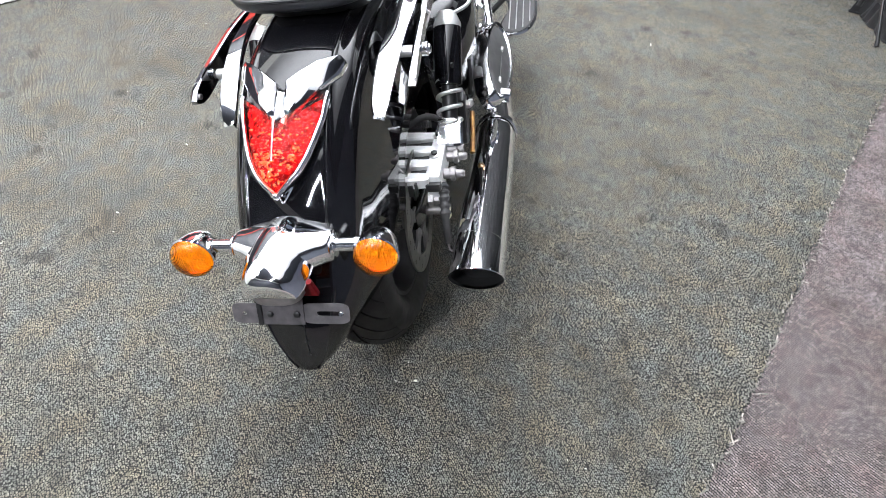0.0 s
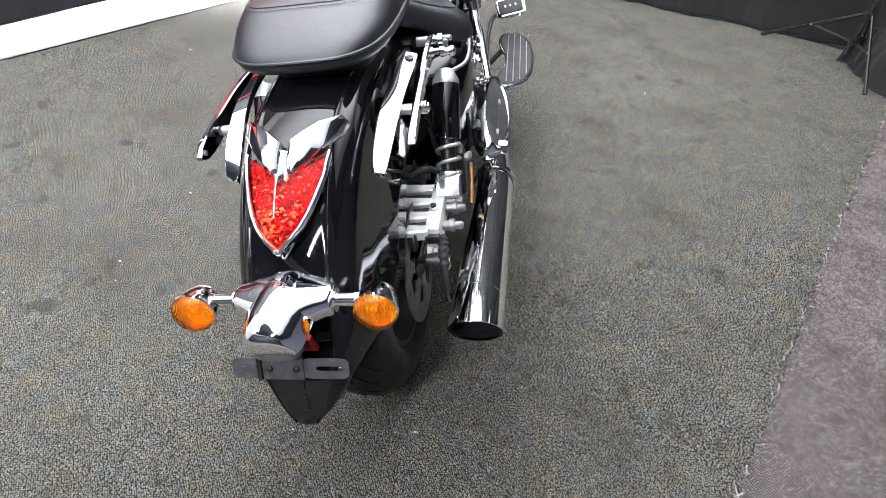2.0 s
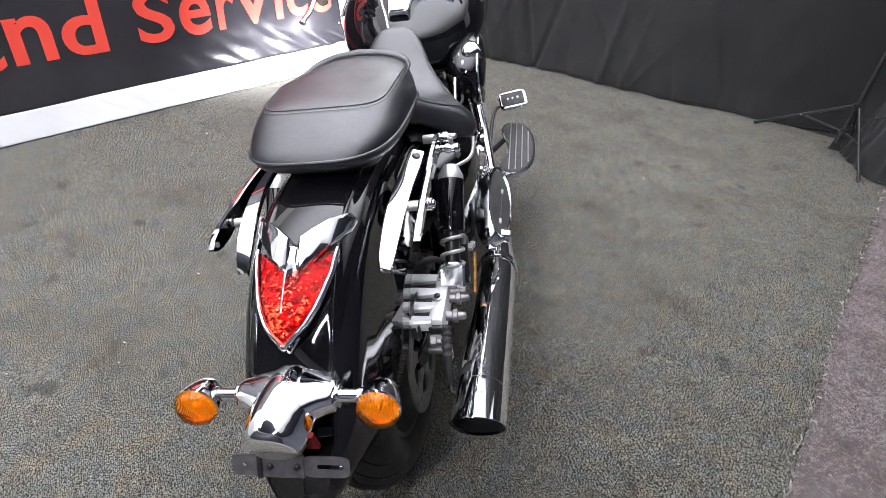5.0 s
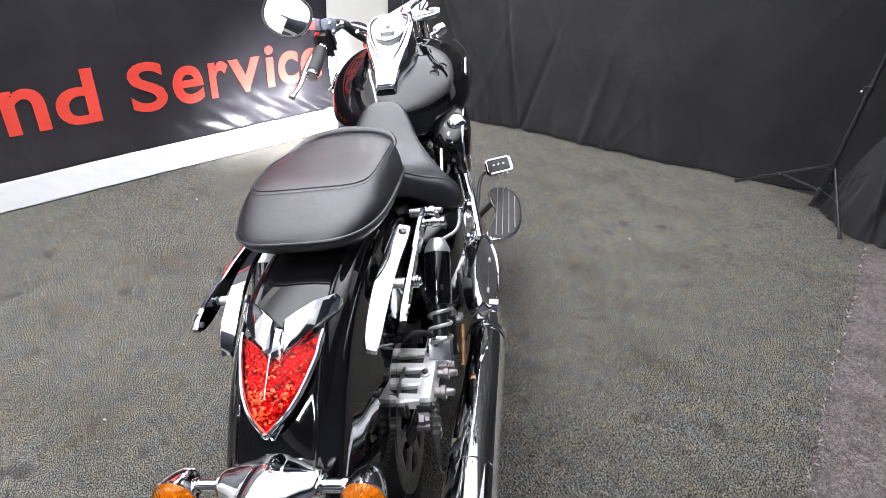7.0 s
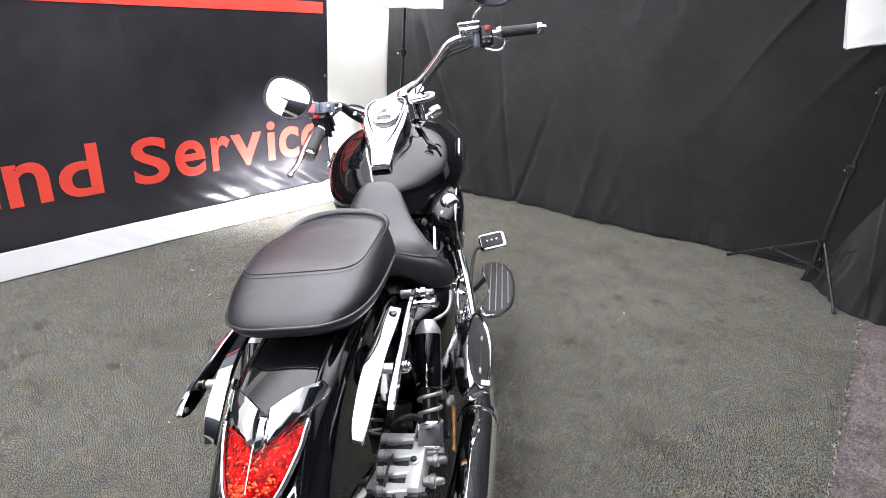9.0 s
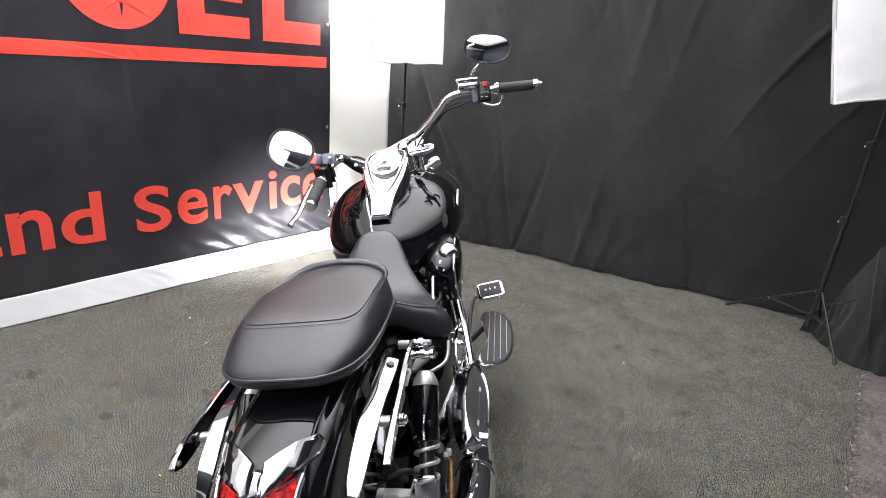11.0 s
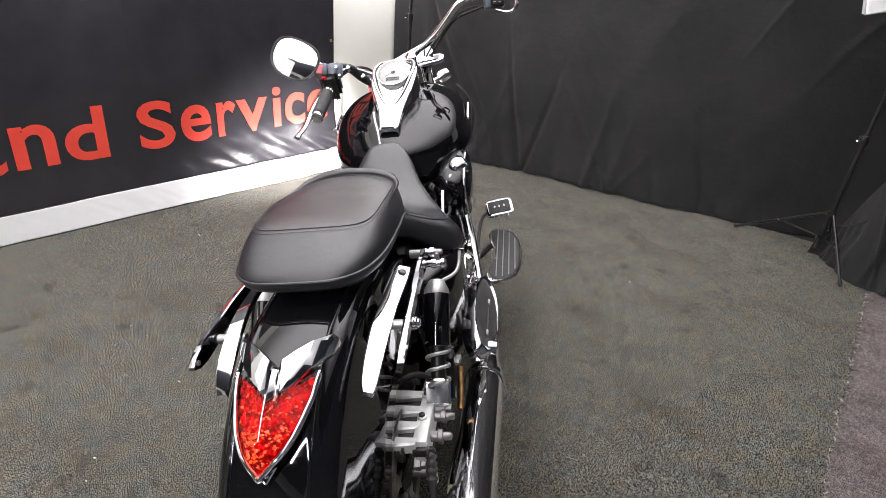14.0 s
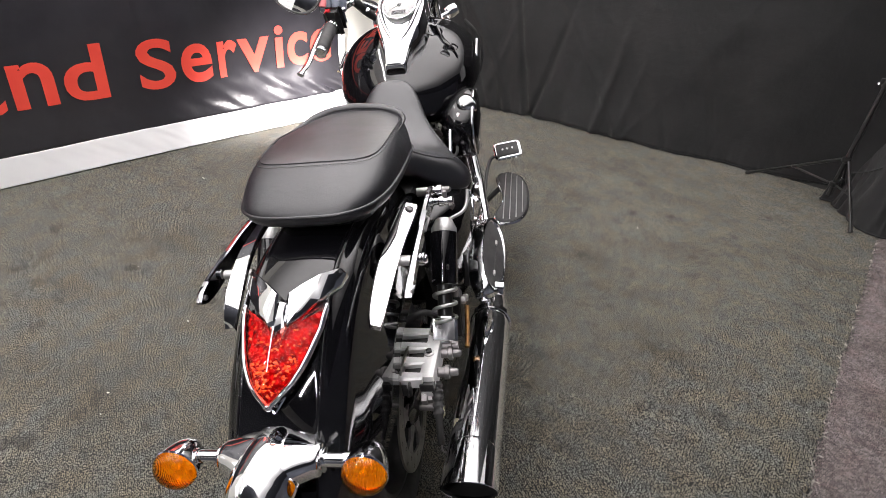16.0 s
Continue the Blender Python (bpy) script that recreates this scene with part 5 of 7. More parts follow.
    tube(bm, curve_points([(0.21, -0.11, 0.41), (0.218, -0.118, 0.415), (0.226, -0.128, 0.405), (0.229, -0.135, 0.396)], 12), 0.0011, 6)
    part("tag_wire", bm, "dull_steel", bike)

    def arm(s):
        bm = bmesh.new()
        rings = []
        for x, y, z, w, h in ((0.140, -0.13, 0.335, 0.010, 0.022), (0.145, -0.10, 0.335, 0.016, 0.034), (0.150, 0.05, 0.335, 0.017, 0.034), (0.150, 0.25, 0.345, 0.020, 0.040), (0.13, 0.45, 0.36, 0.025, 0.05)):
            rings.append(superring((s * x, y, z), w, h, 16, 3.5, X, Z))
        loft(bm, rings)
        part("swing_arm", bm, "black_paint", bike, "black swing arm", sharp=50)

    sides(arm)
    bm = bmesh.new()
    box(bm, (0, 0.44, 0.37), (0.30, 0.08, 0.10), bevel=0.02)
    part("swing_arm_pivot", bm, "satin_black", bike)


build_rear_brake()


# ---- shock absorbers
def build_shocks():
    def side(s):
        sh = new("shock_absorber")
        sh.parent = bike
        sh["label"] = "coil-over shock absorber with chrome cover"
        top, low = V((s * 0.227, 0.225, 0.715)), V((s * 0.227, 0.020, 0.450))
        d = (low - top).normalized()
        L = (low - top).length
        # pale cast metal stands in for bright reflections on a chrome cap
        bm = bmesh.new()
        lathe(bm, top, d, [(0.042, 0.015), (0.046, 0.020), (0.054, 0.024), (0.068, 0.031), (0.078, 0.0315)], 32)
        part("cap", bm, "cast_aluminium", sh, "bright tapered cap")
        # chrome cover in black paint, in place of the dark it mirrors
        bm = bmesh.new()
        lathe(bm, top, d, [(0.076, 0.0295), (0.080, 0.0315), (0.150, 0.0315), (0.205, 0.0305), (0.207, 0.028)], 40)
        part("cover", bm, "black_paint", sh, "chrome spring cover, blackened for its dark reflections")
        bm = bmesh.new()
        side_v = d.cross(X).normalized()
        box(bm, top + d * 0.165 - side_v * 0.0 + (X * 0.012 + V((0, -0.8, 0.6)) * 0.026), (0.007, 0.014, 0.012), bevel=0.002)
        part("slot", bm, "matt_black", sh)
        bm = bmesh.new()
        a, b = d.orthogonal().normalized(), None
        b = d.cross(a)
        pts = []
        turns = 3.4
        for k in range(121):
            t = 2 * math.pi * turns * k / 120
            pts.append(top + d * (0.195 + 0.115 * k / 120) + 0.0265 * (math.cos(t) * a + math.sin(t) * b))
        tube(bm, pts, 0.0048, 10)
        part("spring", bm, "cast_aluminium", sh, "bright coil spring")
        bm = bmesh.new()
        lathe(bm, top, d, [(0.18, 0.018), (L - 0.05, 0.018)], 24)
        part("damper", bm, "satin_black", sh)
        bm = bmesh.new()
        box(bm, top + d * (L - 0.022), (0.040, 0.042, 0.050), axes=Matrix((X, d.cross(X), d)).transposed(), bevel=0.006)
        part("lower_mount", bm, "chrome", sh)
        bm = bmesh.new()
        lathe(bm, low + d * 0.016 - X * 0.02 * s, X * s, [(0, 0.015), (0.035, 0.015), (0.037, 0.011), (0.05, 0.010)], 20)
        part("lower_bolt", bm, "dull_steel", sh)
        bm = bmesh.new()
        lathe(bm, top - X * 0.022 * s, X * s, [(0, 0.009), (0.010, 0.009), (0.012, 0.0125), (0.024, 0.0125), (0.026, 0.010), (0.034, 0.010), (0.036, 0.0125), (0.044, 0.012), (0.047, 0.007)], 22)
        part("upper_bolt", bm, "chrome", sh)
        bm = bmesh.new()
        box(bm, top + V((s * 0.004, 0.004, 0.012)), (0.011, 0.014, 0.030), bevel=0.004)
        lathe(bm, top + V((s * 0.0, 0.012, 0.026)), X * s, [(0, 0.007), (0.016, 0.007), (0.019, 0.004)], 16)
        part("eye", bm, "dull_steel", sh)
        bm = bmesh.new()
        tube(bm, curve_points([top + V((s * 0.010, 0.0, -0.05)), top + V((s * 0.040, 0.03, -0.045)), top + V((s * 0.050, 0.055, -0.030)), top + V((s * 0.052, 0.075, -0.005))], 16), 0.0045, 10)
        part("hose", bm, "cast_aluminium", sh, "braided hose")

    sides(side)


build_shocks()


# ---- exhaust
def build_exhaust():
    ex = new("exhaust")
    ex.parent = bike
    ex["label"] = "large chrome exhaust silencer"
    tip, front = V((0.306, -0.335, 0.370)), V((0.306, 0.56, 0.237))
    d = (front - tip).normalized()
    L = (front - tip).length
    bm = bmesh.new()
    lathe(bm, tip, d, [(0.0885, 0.0550), (0.0900, 0.0561), (0.0915, 0.0563), (0.095, 0.0563), (0.45, 0.0575), (0.60, 0.0575), (0.63, 0.0570), (0.66, 0.054), (0.72, 0.050), (0.80, 0.040), (L, 0.034)], 64, ref=Z, caps=False)
    part("silencer", bm, "chrome", ex, "mirror-bright chrome silencer body", sharp=40)
    # cut-off end sleeve
    bm = bmesh.new()
    n = 64
    u0 = d.cross(X).normalized()
    if u0.z < 0:
        u0 = -u0

    def ring(h, r, slant):
        return [tip + d * (h + slant * math.sin(t) * r) + r * (math.cos(t) * X + math.sin(t) * u0) for t in (2 * math.pi * k / n for k in range(n))]

    loft(bm, [ring(0.0905, 0.0555, 0), ring(0.0890, 0.0562, 0), ring(0.085, 0.0563, 0), ring(0.080, 0.0563, -0.03), ring(0.004, 0.0560, -0.59), ring(0.0, 0.0559, -0.62), ring(-0.002, 0.0545, -0.62), ring(0.004, 0.0520, -0.62), ring(0.008, 0.0518, -0.62)], caps=False)
    part("end_sleeve", bm, "chrome", ex, "chrome end sleeve", sharp=40)
    bm = bmesh.new()
    loft(bm, [ring(0.006, 0.0517, -0.62), ring(0.09, 0.0500, 0.0), ring(0.092, 0.030, 0.0)], caps=False)
    part("liner", bm, "pipe_black", ex, "black inner liner")
    bm = bmesh.new()
    lathe(bm, tip, d, [(0.060, 0.0500), (0.062, 0.034), (0.062, 0.030), (0.16, 0.028)], 40)
    part("baffle", bm, "pipe_black", ex, "black baffle")
    bm = bmesh.new()
    lathe(bm, tip, d, [(0.64, 0.0575), (0.642, 0.0605), (0.665, 0.0605), (0.667, 0.0575)], 48, caps=False)
    part("clamp", bm, "chrome", ex)
    bm = bmesh.new()
    tube(bm, curve_points([front, (0.28, 0.75, 0.225), (0.25, 0.95, 0.25), (0.22, 1.12, 0.34), (0.19, 1.22, 0.46)], 30), 0.026, 20)
    part("down_pipe", bm, "chrome", ex)
    # hanger between the silencer and the frame
    bm = bmesh.new()
    slab(bm, [(-0.03, -0.05), (0.02, -0.055), (0.03, 0.05), (0.0, 0.085), (-0.025, 0.07)], lambda a, b_, h: V((0.232 + h, 0.16 + a, 0.42 + b_)), 0.02, 0.004)
    part("hanger", bm, "satin_black", ex, "black hanger plate")
    bm = bmesh.new()
    tube(bm, curve_points([(0.262, 0.18, 0.43), (0.265, 0.13, 0.40), (0.266, 0.08, 0.375)], 10), 0.0065, 10)
    part("stay", bm, "rust_brass", ex, "rusty brass-coloured stay")
    for p in ((0.254, 0.19, 0.45), (0.254, 0.15, 0.47)):
        bm = bmesh.new()
        bolt(bm, p, X, 0.010, 0.012)
        part("bolt", bm, "cast_aluminium", ex)


build_exhaust()


# ---- seats
def build_seats():
    ps = new("passenger_seat")
    ps.parent = bike
    ps["label"] = "padded black leather passenger seat with stitched seams"

    def outline(t, hw, y0, y1, e):
        """A rounded shield: wide and round behind, narrower ahead."""
        c, s = math.cos(t), math.sin(t)
        x = hw * math.copysign(abs(c) ** (2 / e), c)
        f = math.copysign(abs(s) ** (2 / e), s)
        yc = (y0 + y1) / 2
        y = yc + (y1 - y0) / 2 * f
        x *= 1.0 - 0.10 * max(0.0, f) ** 1.2 - 0.03 * max(0.0, -f)
        return x, y

    N = 80
    TH = [2 * math.pi * k / N for k in range(N)]

    def ring(hw, y0, y1, z, e, rise=0.0, crown=0.0):
        out = []
        for t in TH:
            x, y = outline(t, hw, y0, y1, e)
            out.append(V((x, y - 0.06 * max(0.0, y - 0.1), z + rise * (y - 0.1) / 0.25 - 0.20 * max(0.0, y - 0.2) * (x / 0.16) ** 2)))
        return out

    levels = [  # half width, rear, front, height, squareness, rise to the front
        (0.120, -0.045, 0.36, 0.812, 3.4, 0.000), (0.150, -0.078, 0.395, 0.815, 3.4, 0.0), (0.162, -0.094, 0.405, 0.826, 3.5, 0.002), (0.1665, -0.099, 0.412, 0.838, 3.6, 0.004),
        (0.1675, -0.098, 0.412, 0.850, 3.6, 0.006), (0.166, -0.085, 0.409, 0.868, 3.8, 0.008), (0.160, -0.055, 0.404, 0.886, 4.2, 0.010), (0.152, -0.015, 0.396, 0.901, 4.8, 0.010),
        (0.143, 0.018, 0.385, 0.910, 6.5, 0.008), (0.134, 0.036, 0.374, 0.9135, 6.5, 0.006), (0.110, 0.065, 0.350, 0.9165, 5.0, 0.004), (0.070, 0.11, 0.30, 0.9185, 3.0, 0.002), (0.025, 0.17, 0.25, 0.919, 2.2, 0.0)]
    bm = bmesh.new()
    loft(bm, [ring(a, y0, y1, z, e, r) for a, y0, y1, z, e, r in levels])
    cushion = part("cushion", bm, "leather", ps, "black grained leather cushion", sharp=70)
    cushion.modifiers.new("soft", "SUBSURF").render_levels = 1
    # piped lower seam
    bm = bmesh.new()
    tube(bm, ring(0.1690, -0.1000, 0.4135, 0.8515, 3.6, 0.006), 0.0034, 8, close=True)
    part("piping", bm, "leather", cushion, "black piping")
    # seam of the top panel with its stitches
    seam = ring(0.1385, 0.028, 0.379, 0.9122, 6.5, 0.007)
    bm = bmesh.new()
    tube(bm, seam, 0.0016, 6, close=True)
    part("seam", bm, "leather", cushion)
    seam2 = ring(0.1440, 0.015, 0.386, 0.9097, 6.5, 0.008)
    bm = bmesh.new()
    m = len(seam2)
    for k in range(m):
        a, b = seam2[k], seam2[(k + 1) % m]
        L = (b - a).length
        cnt = max(1, int(L / 0.006))
        for j in range(cnt):
            p, q = a.lerp(b, (j + 0.15) / cnt), a.lerp(b, (j + 0.75) / cnt)
            tube(bm, [p + Z * 0.0004, (p + q) / 2 + Z * 0.0014, q + Z * 0.0004], 0.0007, 4)
    st = part("stitching", bm, "thread", cushion, "dark double stitching")
    st["kind"] = "stuff"
    # rolled edge at the front and side seams
    bm = bmesh.new()
    edge = ring(0.1500, -0.035, 0.3990, 0.9060, 5.5, 0.013)
    arc = [edge[k % N] for k in range(0, N // 2 + 1)]
    tube(bm, arc, [0.0005 + 0.0115 * min(1.0, k / 12, (len(arc) - 1 - k) / 12) for k in range(len(arc))], 12)
    part("front_roll", bm, "leather", cushion, "rolled front edge")
    bm = bmesh.new()
    loft(bm, [ring(0.108, -0.03, 0.34, 0.775, 3.2), ring(0.118, -0.042, 0.36, 0.80, 3.2), ring(0.120, -0.045, 0.36, 0.8135, 3.2)])
    part("seat_base", bm, "satin_black", ps, "black plastic seat base", sharp=60)

    rs = new("rider_seat")
    rs.parent = bike
    rs["label"] = "broad black leather rider seat with raised nose"
    rows = lerp_rows([  # y, half width, top, edge drop, bottom
        (0.375, 0.105, 0.840, 0.090, 0.740), (0.420, 0.130, 0.812, 0.090, 0.715), (0.458, 0.200, 0.785, 0.120, 0.660), (0.492, 0.252, 0.762, 0.118, 0.640), (0.545, 0.264, 0.738, 0.095, 0.630),
        (0.615, 0.234, 0.738, 0.110, 0.610), (0.675, 0.182, 0.768, 0.105, 0.650), (0.730, 0.134, 0.812, 0.105, 0.690), (0.765, 0.112, 0.846, 0.100, 0.730),
        (0.795, 0.094, 0.872, 0.085, 0.770), (0.818, 0.074, 0.884, 0.060, 0.800), (0.830, 0.050, 0.880, 0.035, 0.830)], 44)
    bm = bmesh.new()
    rings = []
    for y, w, top, drop, bot in rows:
        r = []
        for k in range(41):
            t = k / 40 * 2 - 1
            x = w * math.sin(t * math.pi / 2)
            z = top - drop * abs(t) ** 2.6
            r.append(V((x, y - 0.02 * abs(t) ** 2, z)))
        r += [V((w * 0.97, y - 0.018, min(bot, top - drop) - 0.004)), V((w * 0.7, y, bot - 0.004)), V((-w * 0.7, y, bot - 0.004)), V((-w * 0.97, y - 0.018, min(bot, top - drop) - 0.004))]
        rings.append(r)
    loft(bm, rings)
    cushion = part("cushion", bm, "leather", rs, "black grained leather saddle", sharp=60)

    def seam_line(s):
        bm = bmesh.new()
        pts = []
        for y, w, top, drop, bot in rows[2:34]:
            t = 0.62
            pts.append(V((s * w * math.sin(t * math.pi / 2), y - 0.02 * t * t, top - drop * t ** 2.6 + 0.0005)))
        tube(bm, pts, 0.0016, 6)
        part("seam", bm, "leather", cushion)
        bm = bmesh.new()
        for a, b in zip(pts, pts[1:]):
            for j in (0.1, 0.6):
                p, q = a.lerp(b, j) + V((s * 0.004, 0, 0)), a.lerp(b, j + 0.33) + V((s * 0.004, 0, 0))
                tube(bm, [p, (p + q) / 2 + Z * 0.0012, q], 0.0007, 4)
        part("stitching", bm, "thread", cushion)["kind"] = "stuff"

    sides(seam_line)


build_seats()


# ---- tank and instrument console
TANK = lerp_rows([  # y, half width, top, bottom, width height fraction
    (0.800, 0.030, 0.842, 0.760), (0.830, 0.100, 0.862, 0.715), (0.880, 0.165, 0.890, 0.695), (0.960, 0.220, 0.935, 0.690), (1.060, 0.252, 0.980, 0.700),
    (1.160, 0.262, 1.008, 0.715), (1.260, 0.250, 1.015, 0.735), (1.350, 0.205, 0.995, 0.770), (1.410, 0.135, 0.960, 0.810), (1.440, 0.050, 0.920, 0.860)], 60)


def tank_top(y, x=0.0):
    ys = [r[0] for r in TANK]
    w, top, bot = (np.interp(y, ys, [r[k] for r in TANK]) for k in (1, 2, 3))
    c, h = (top + bot) / 2 - 0.02, (top - (top + bot) / 2) + 0.02
    f = min(abs(x) / w, 0.999)
    return c + h * (1 - f ** 2.3) ** (1 / 2.3)


def build_tank():
    tank = new("fuel_tank")
    tank.parent = bike
    tank["label"] = "glossy black teardrop fuel tank"
    bm = bmesh.new()
    rings = []
    for y, w, top, bot in TANK:
        mid = (top + bot) / 2 - 0.02
        r = []
        for k in range(56):
            t = 2 * math.pi * k / 56
            c, s = math.cos(t), math.sin(t)
            e = 2.3
            h = top - mid if s > 0 else mid - bot
            r.append(V((w * math.copysign(abs(c) ** (2 / e), c), y, mid + h * math.copysign(abs(s) ** (2 / e), s))))
        rings.append(r)
    loft(bm, rings)
    part("shell", bm, "black_paint", tank, sharp=70)

    def badge(s):
        bm = bmesh.new()
        outs = [(1.14, 0.905), (1.20, 0.925), (1.215, 0.915), (1.175, 0.895), (1.225, 0.895), (1.215, 0.882), (1.10, 0.880), (1.10, 0.890)]
        slab(bm, outs, lambda y, z, h: V((s * (0.2535 + h + 0.08 * (0.90 - z)), y, z)), 0.008, 0.001)
        part("badge", bm, "chrome", tank, "small chrome wing badge")
        bm = bmesh.new()
        pts = []
        for y, w, top, bot in TANK[3:34]:
            mid = (top + bot) / 2 - 0.02
            t = -0.95
            pts.append(V((s * w * math.cos(t) ** (2 / 2.3) * 1.004, y, mid + (mid - bot) * -(abs(math.sin(t)) ** (2 / 2.3)) * 1.004)))
        tube(bm, pts, 0.0022, 6)
        part("lower_trim", bm, "chrome", tank, "thin chrome lower seam")

    sides(badge)
    # flush disc put where the tank only shows a reflection
    bm = bmesh.new()
    lathe(bm, (0.112, 1.10, tank_top(1.10, 0.112) - 0.001), V((0.35, -0.35, 1)), [(0, 0.034), (0.0015, 0.034), (0.003, 0.0325), (0.003, 0.030)], 36)
    part("reflection_disc", bm, "black_paint", tank, "flush black disc standing in for a reflection")

    CON_X, CON_DROP = 0.006, 0.010
    con = new("instrument_console")
    con.parent = bike
    con["label"] = "shield-shaped chrome instrument console on the tank"
    # outline half widths along the console, from the tail to the brow
    rows = lerp_rows([  # y, z rim, half width
        (0.884, 0.908, 0.036), (0.890, 0.928, 0.039), (0.908, 0.950, 0.043), (0.938, 0.980, 0.050), (0.965, 1.008, 0.062), (0.990, 1.038, 0.076), (1.020, 1.072, 0.087), (1.055, 1.094, 0.088),
        (1.090, 1.106, 0.078), (1.115, 1.108, 0.058), (1.130, 1.102, 0.025)], 36)
    nrm = V((0, -0.62, 0.78))
    bm = bmesh.new()
    rings = []
    for y, z, w in rows:
        base = tank_top(y, w * 0.9) - 0.012
        r = []
        for k in range(25):
            t = k / 24 * 2 - 1
            x = w * 0.96 * math.sin(t * math.pi / 2)
            zz = z - CON_DROP - 0.010 + 0.018 * (1 - abs(t) ** 4)
            if abs(t) > 0.85:
                zz = z - CON_DROP - 0.004 - (abs(t) - 0.85) / 0.15 * max(0.012, z - CON_DROP - 0.004 - base)
            r.append(V((x + CON_X + (y - 0.93) * 0.08, y + (0.02 if abs(t) > 0.95 else 0), zz)))
        rings.append(r)
    loft(bm, rings, closed=False)
    part("cover", bm, "chrome", con, "chrome cover", sharp=35).modifiers.new("thick", "SOLIDIFY").thickness = 0.003
    c = V((CON_X + 0.010, 1.036, 1.083 - CON_DROP))
    ex, ey = X, V((0, 0.78, 0.62))
    bm = bmesh.new()
    pts = []
    for k in range(48):
        t = 2 * math.pi * k / 48
        r = 0.066 + (0.062 * max(0.0, -math.sin(t)) ** 4)
        pts.append(c + nrm * 0.016 + ex * (0.058 * math.cos(t)) + ey * (0.057 * math.sin(t)))
    tube(bm, pts, 0.003, 10, close=True)
    part("dial_ring", bm, "chrome", con, "chrome dial ring")
    # shield-shaped bezel that runs to a point below the dial
    half = lerp_rows([(0.942, 0.978, 0.002), (0.955, 0.996, 0.020), (0.972, 1.017, 0.038), (0.992, 1.044, 0.056), (1.022, 1.078, 0.072), (1.055, 1.100, 0.079), (1.085, 1.112, 0.070), (1.105, 1.116, 0.050), (1.118, 1.116, 0.022)], 30)
    for lift, wide, thick, mat, name in ((0.006, 0.93, 0.0060, "chrome", "bezel"), (0.008, 0.84, 0.0030, "satin_black", "bezel_groove")):
        right_ = [V((CON_X + (y - 0.93) * 0.08 + w * wide, y, z + lift - CON_DROP)) for y, z, w in half]
        left_ = [V((CON_X + (y - 0.93) * 0.08 - w * wide, y, z + lift - CON_DROP)) for y, z, w in half]
        bm = bmesh.new()
        tube(bm, right_ + left_[::-1], thick, 10, close=True)
        part(name, bm, mat, con, "pointed chrome shield bezel" if mat == "chrome" else "")
    bm = bmesh.new()
    lathe(bm, c, nrm, [(-0.02, 0.058), (0.010, 0.058), (0.012, 0.055)], 48)
    dial = part("speedometer_dial", bm, "dial_face", con, "pale speedometer dial")
    for k in range(13):
        bm = bmesh.new()
        t = radians(220 - 260 * k / 12)
        d = ex * math.cos(t) + ey * math.sin(t)
        tube(bm, [c + nrm * 0.0125 + d * 0.052, c + nrm * 0.0125 + d * (0.047 if k % 2 else 0.044)], 0.0006, 5)
        part("tick", bm, "dull_steel", dial)
    bm = bmesh.new()
    d = ex * -0.8 + ey * -0.5
    tube(bm, [c + nrm * 0.0145 - d * 0.010, c + nrm * 0.0145 + d * 0.040], [0.0022, 0.0007], 6)
    lathe(bm, c + nrm * 0.012, nrm, [(0, 0.007), (0.004, 0.006)], 16)
    part("needle", bm, "satin_black", dial)
    bm = bmesh.new()
    slab(bm, [(-0.024, -0.008), (0.024, -0.008), (0.024, 0.008), (-0.024, 0.008)], lambda a, b_, h: c + nrm * (0.0122 + h) + ex * a + ey * (b_ - 0.030), 0.002, 0.0005)
    part("trip_display", bm, "satin_black", dial, "dark trip display")
    bm = bmesh.new()
    lathe(bm, c, nrm, [(0.0175, 0.056), (0.0200, 0.042), (0.0212, 0.02), (0.0215, 0.0)], 40, caps=False)
    lathe(bm, c, nrm, [(0.0165, 0.056), (0.0190, 0.042), (0.0202, 0.02), (0.0205, 0.0)], 40, caps=False)
    part("glass", bm, "dial_glass", con, "clear instrument glass", sharp=60).visible_shadow = False


build_tank()


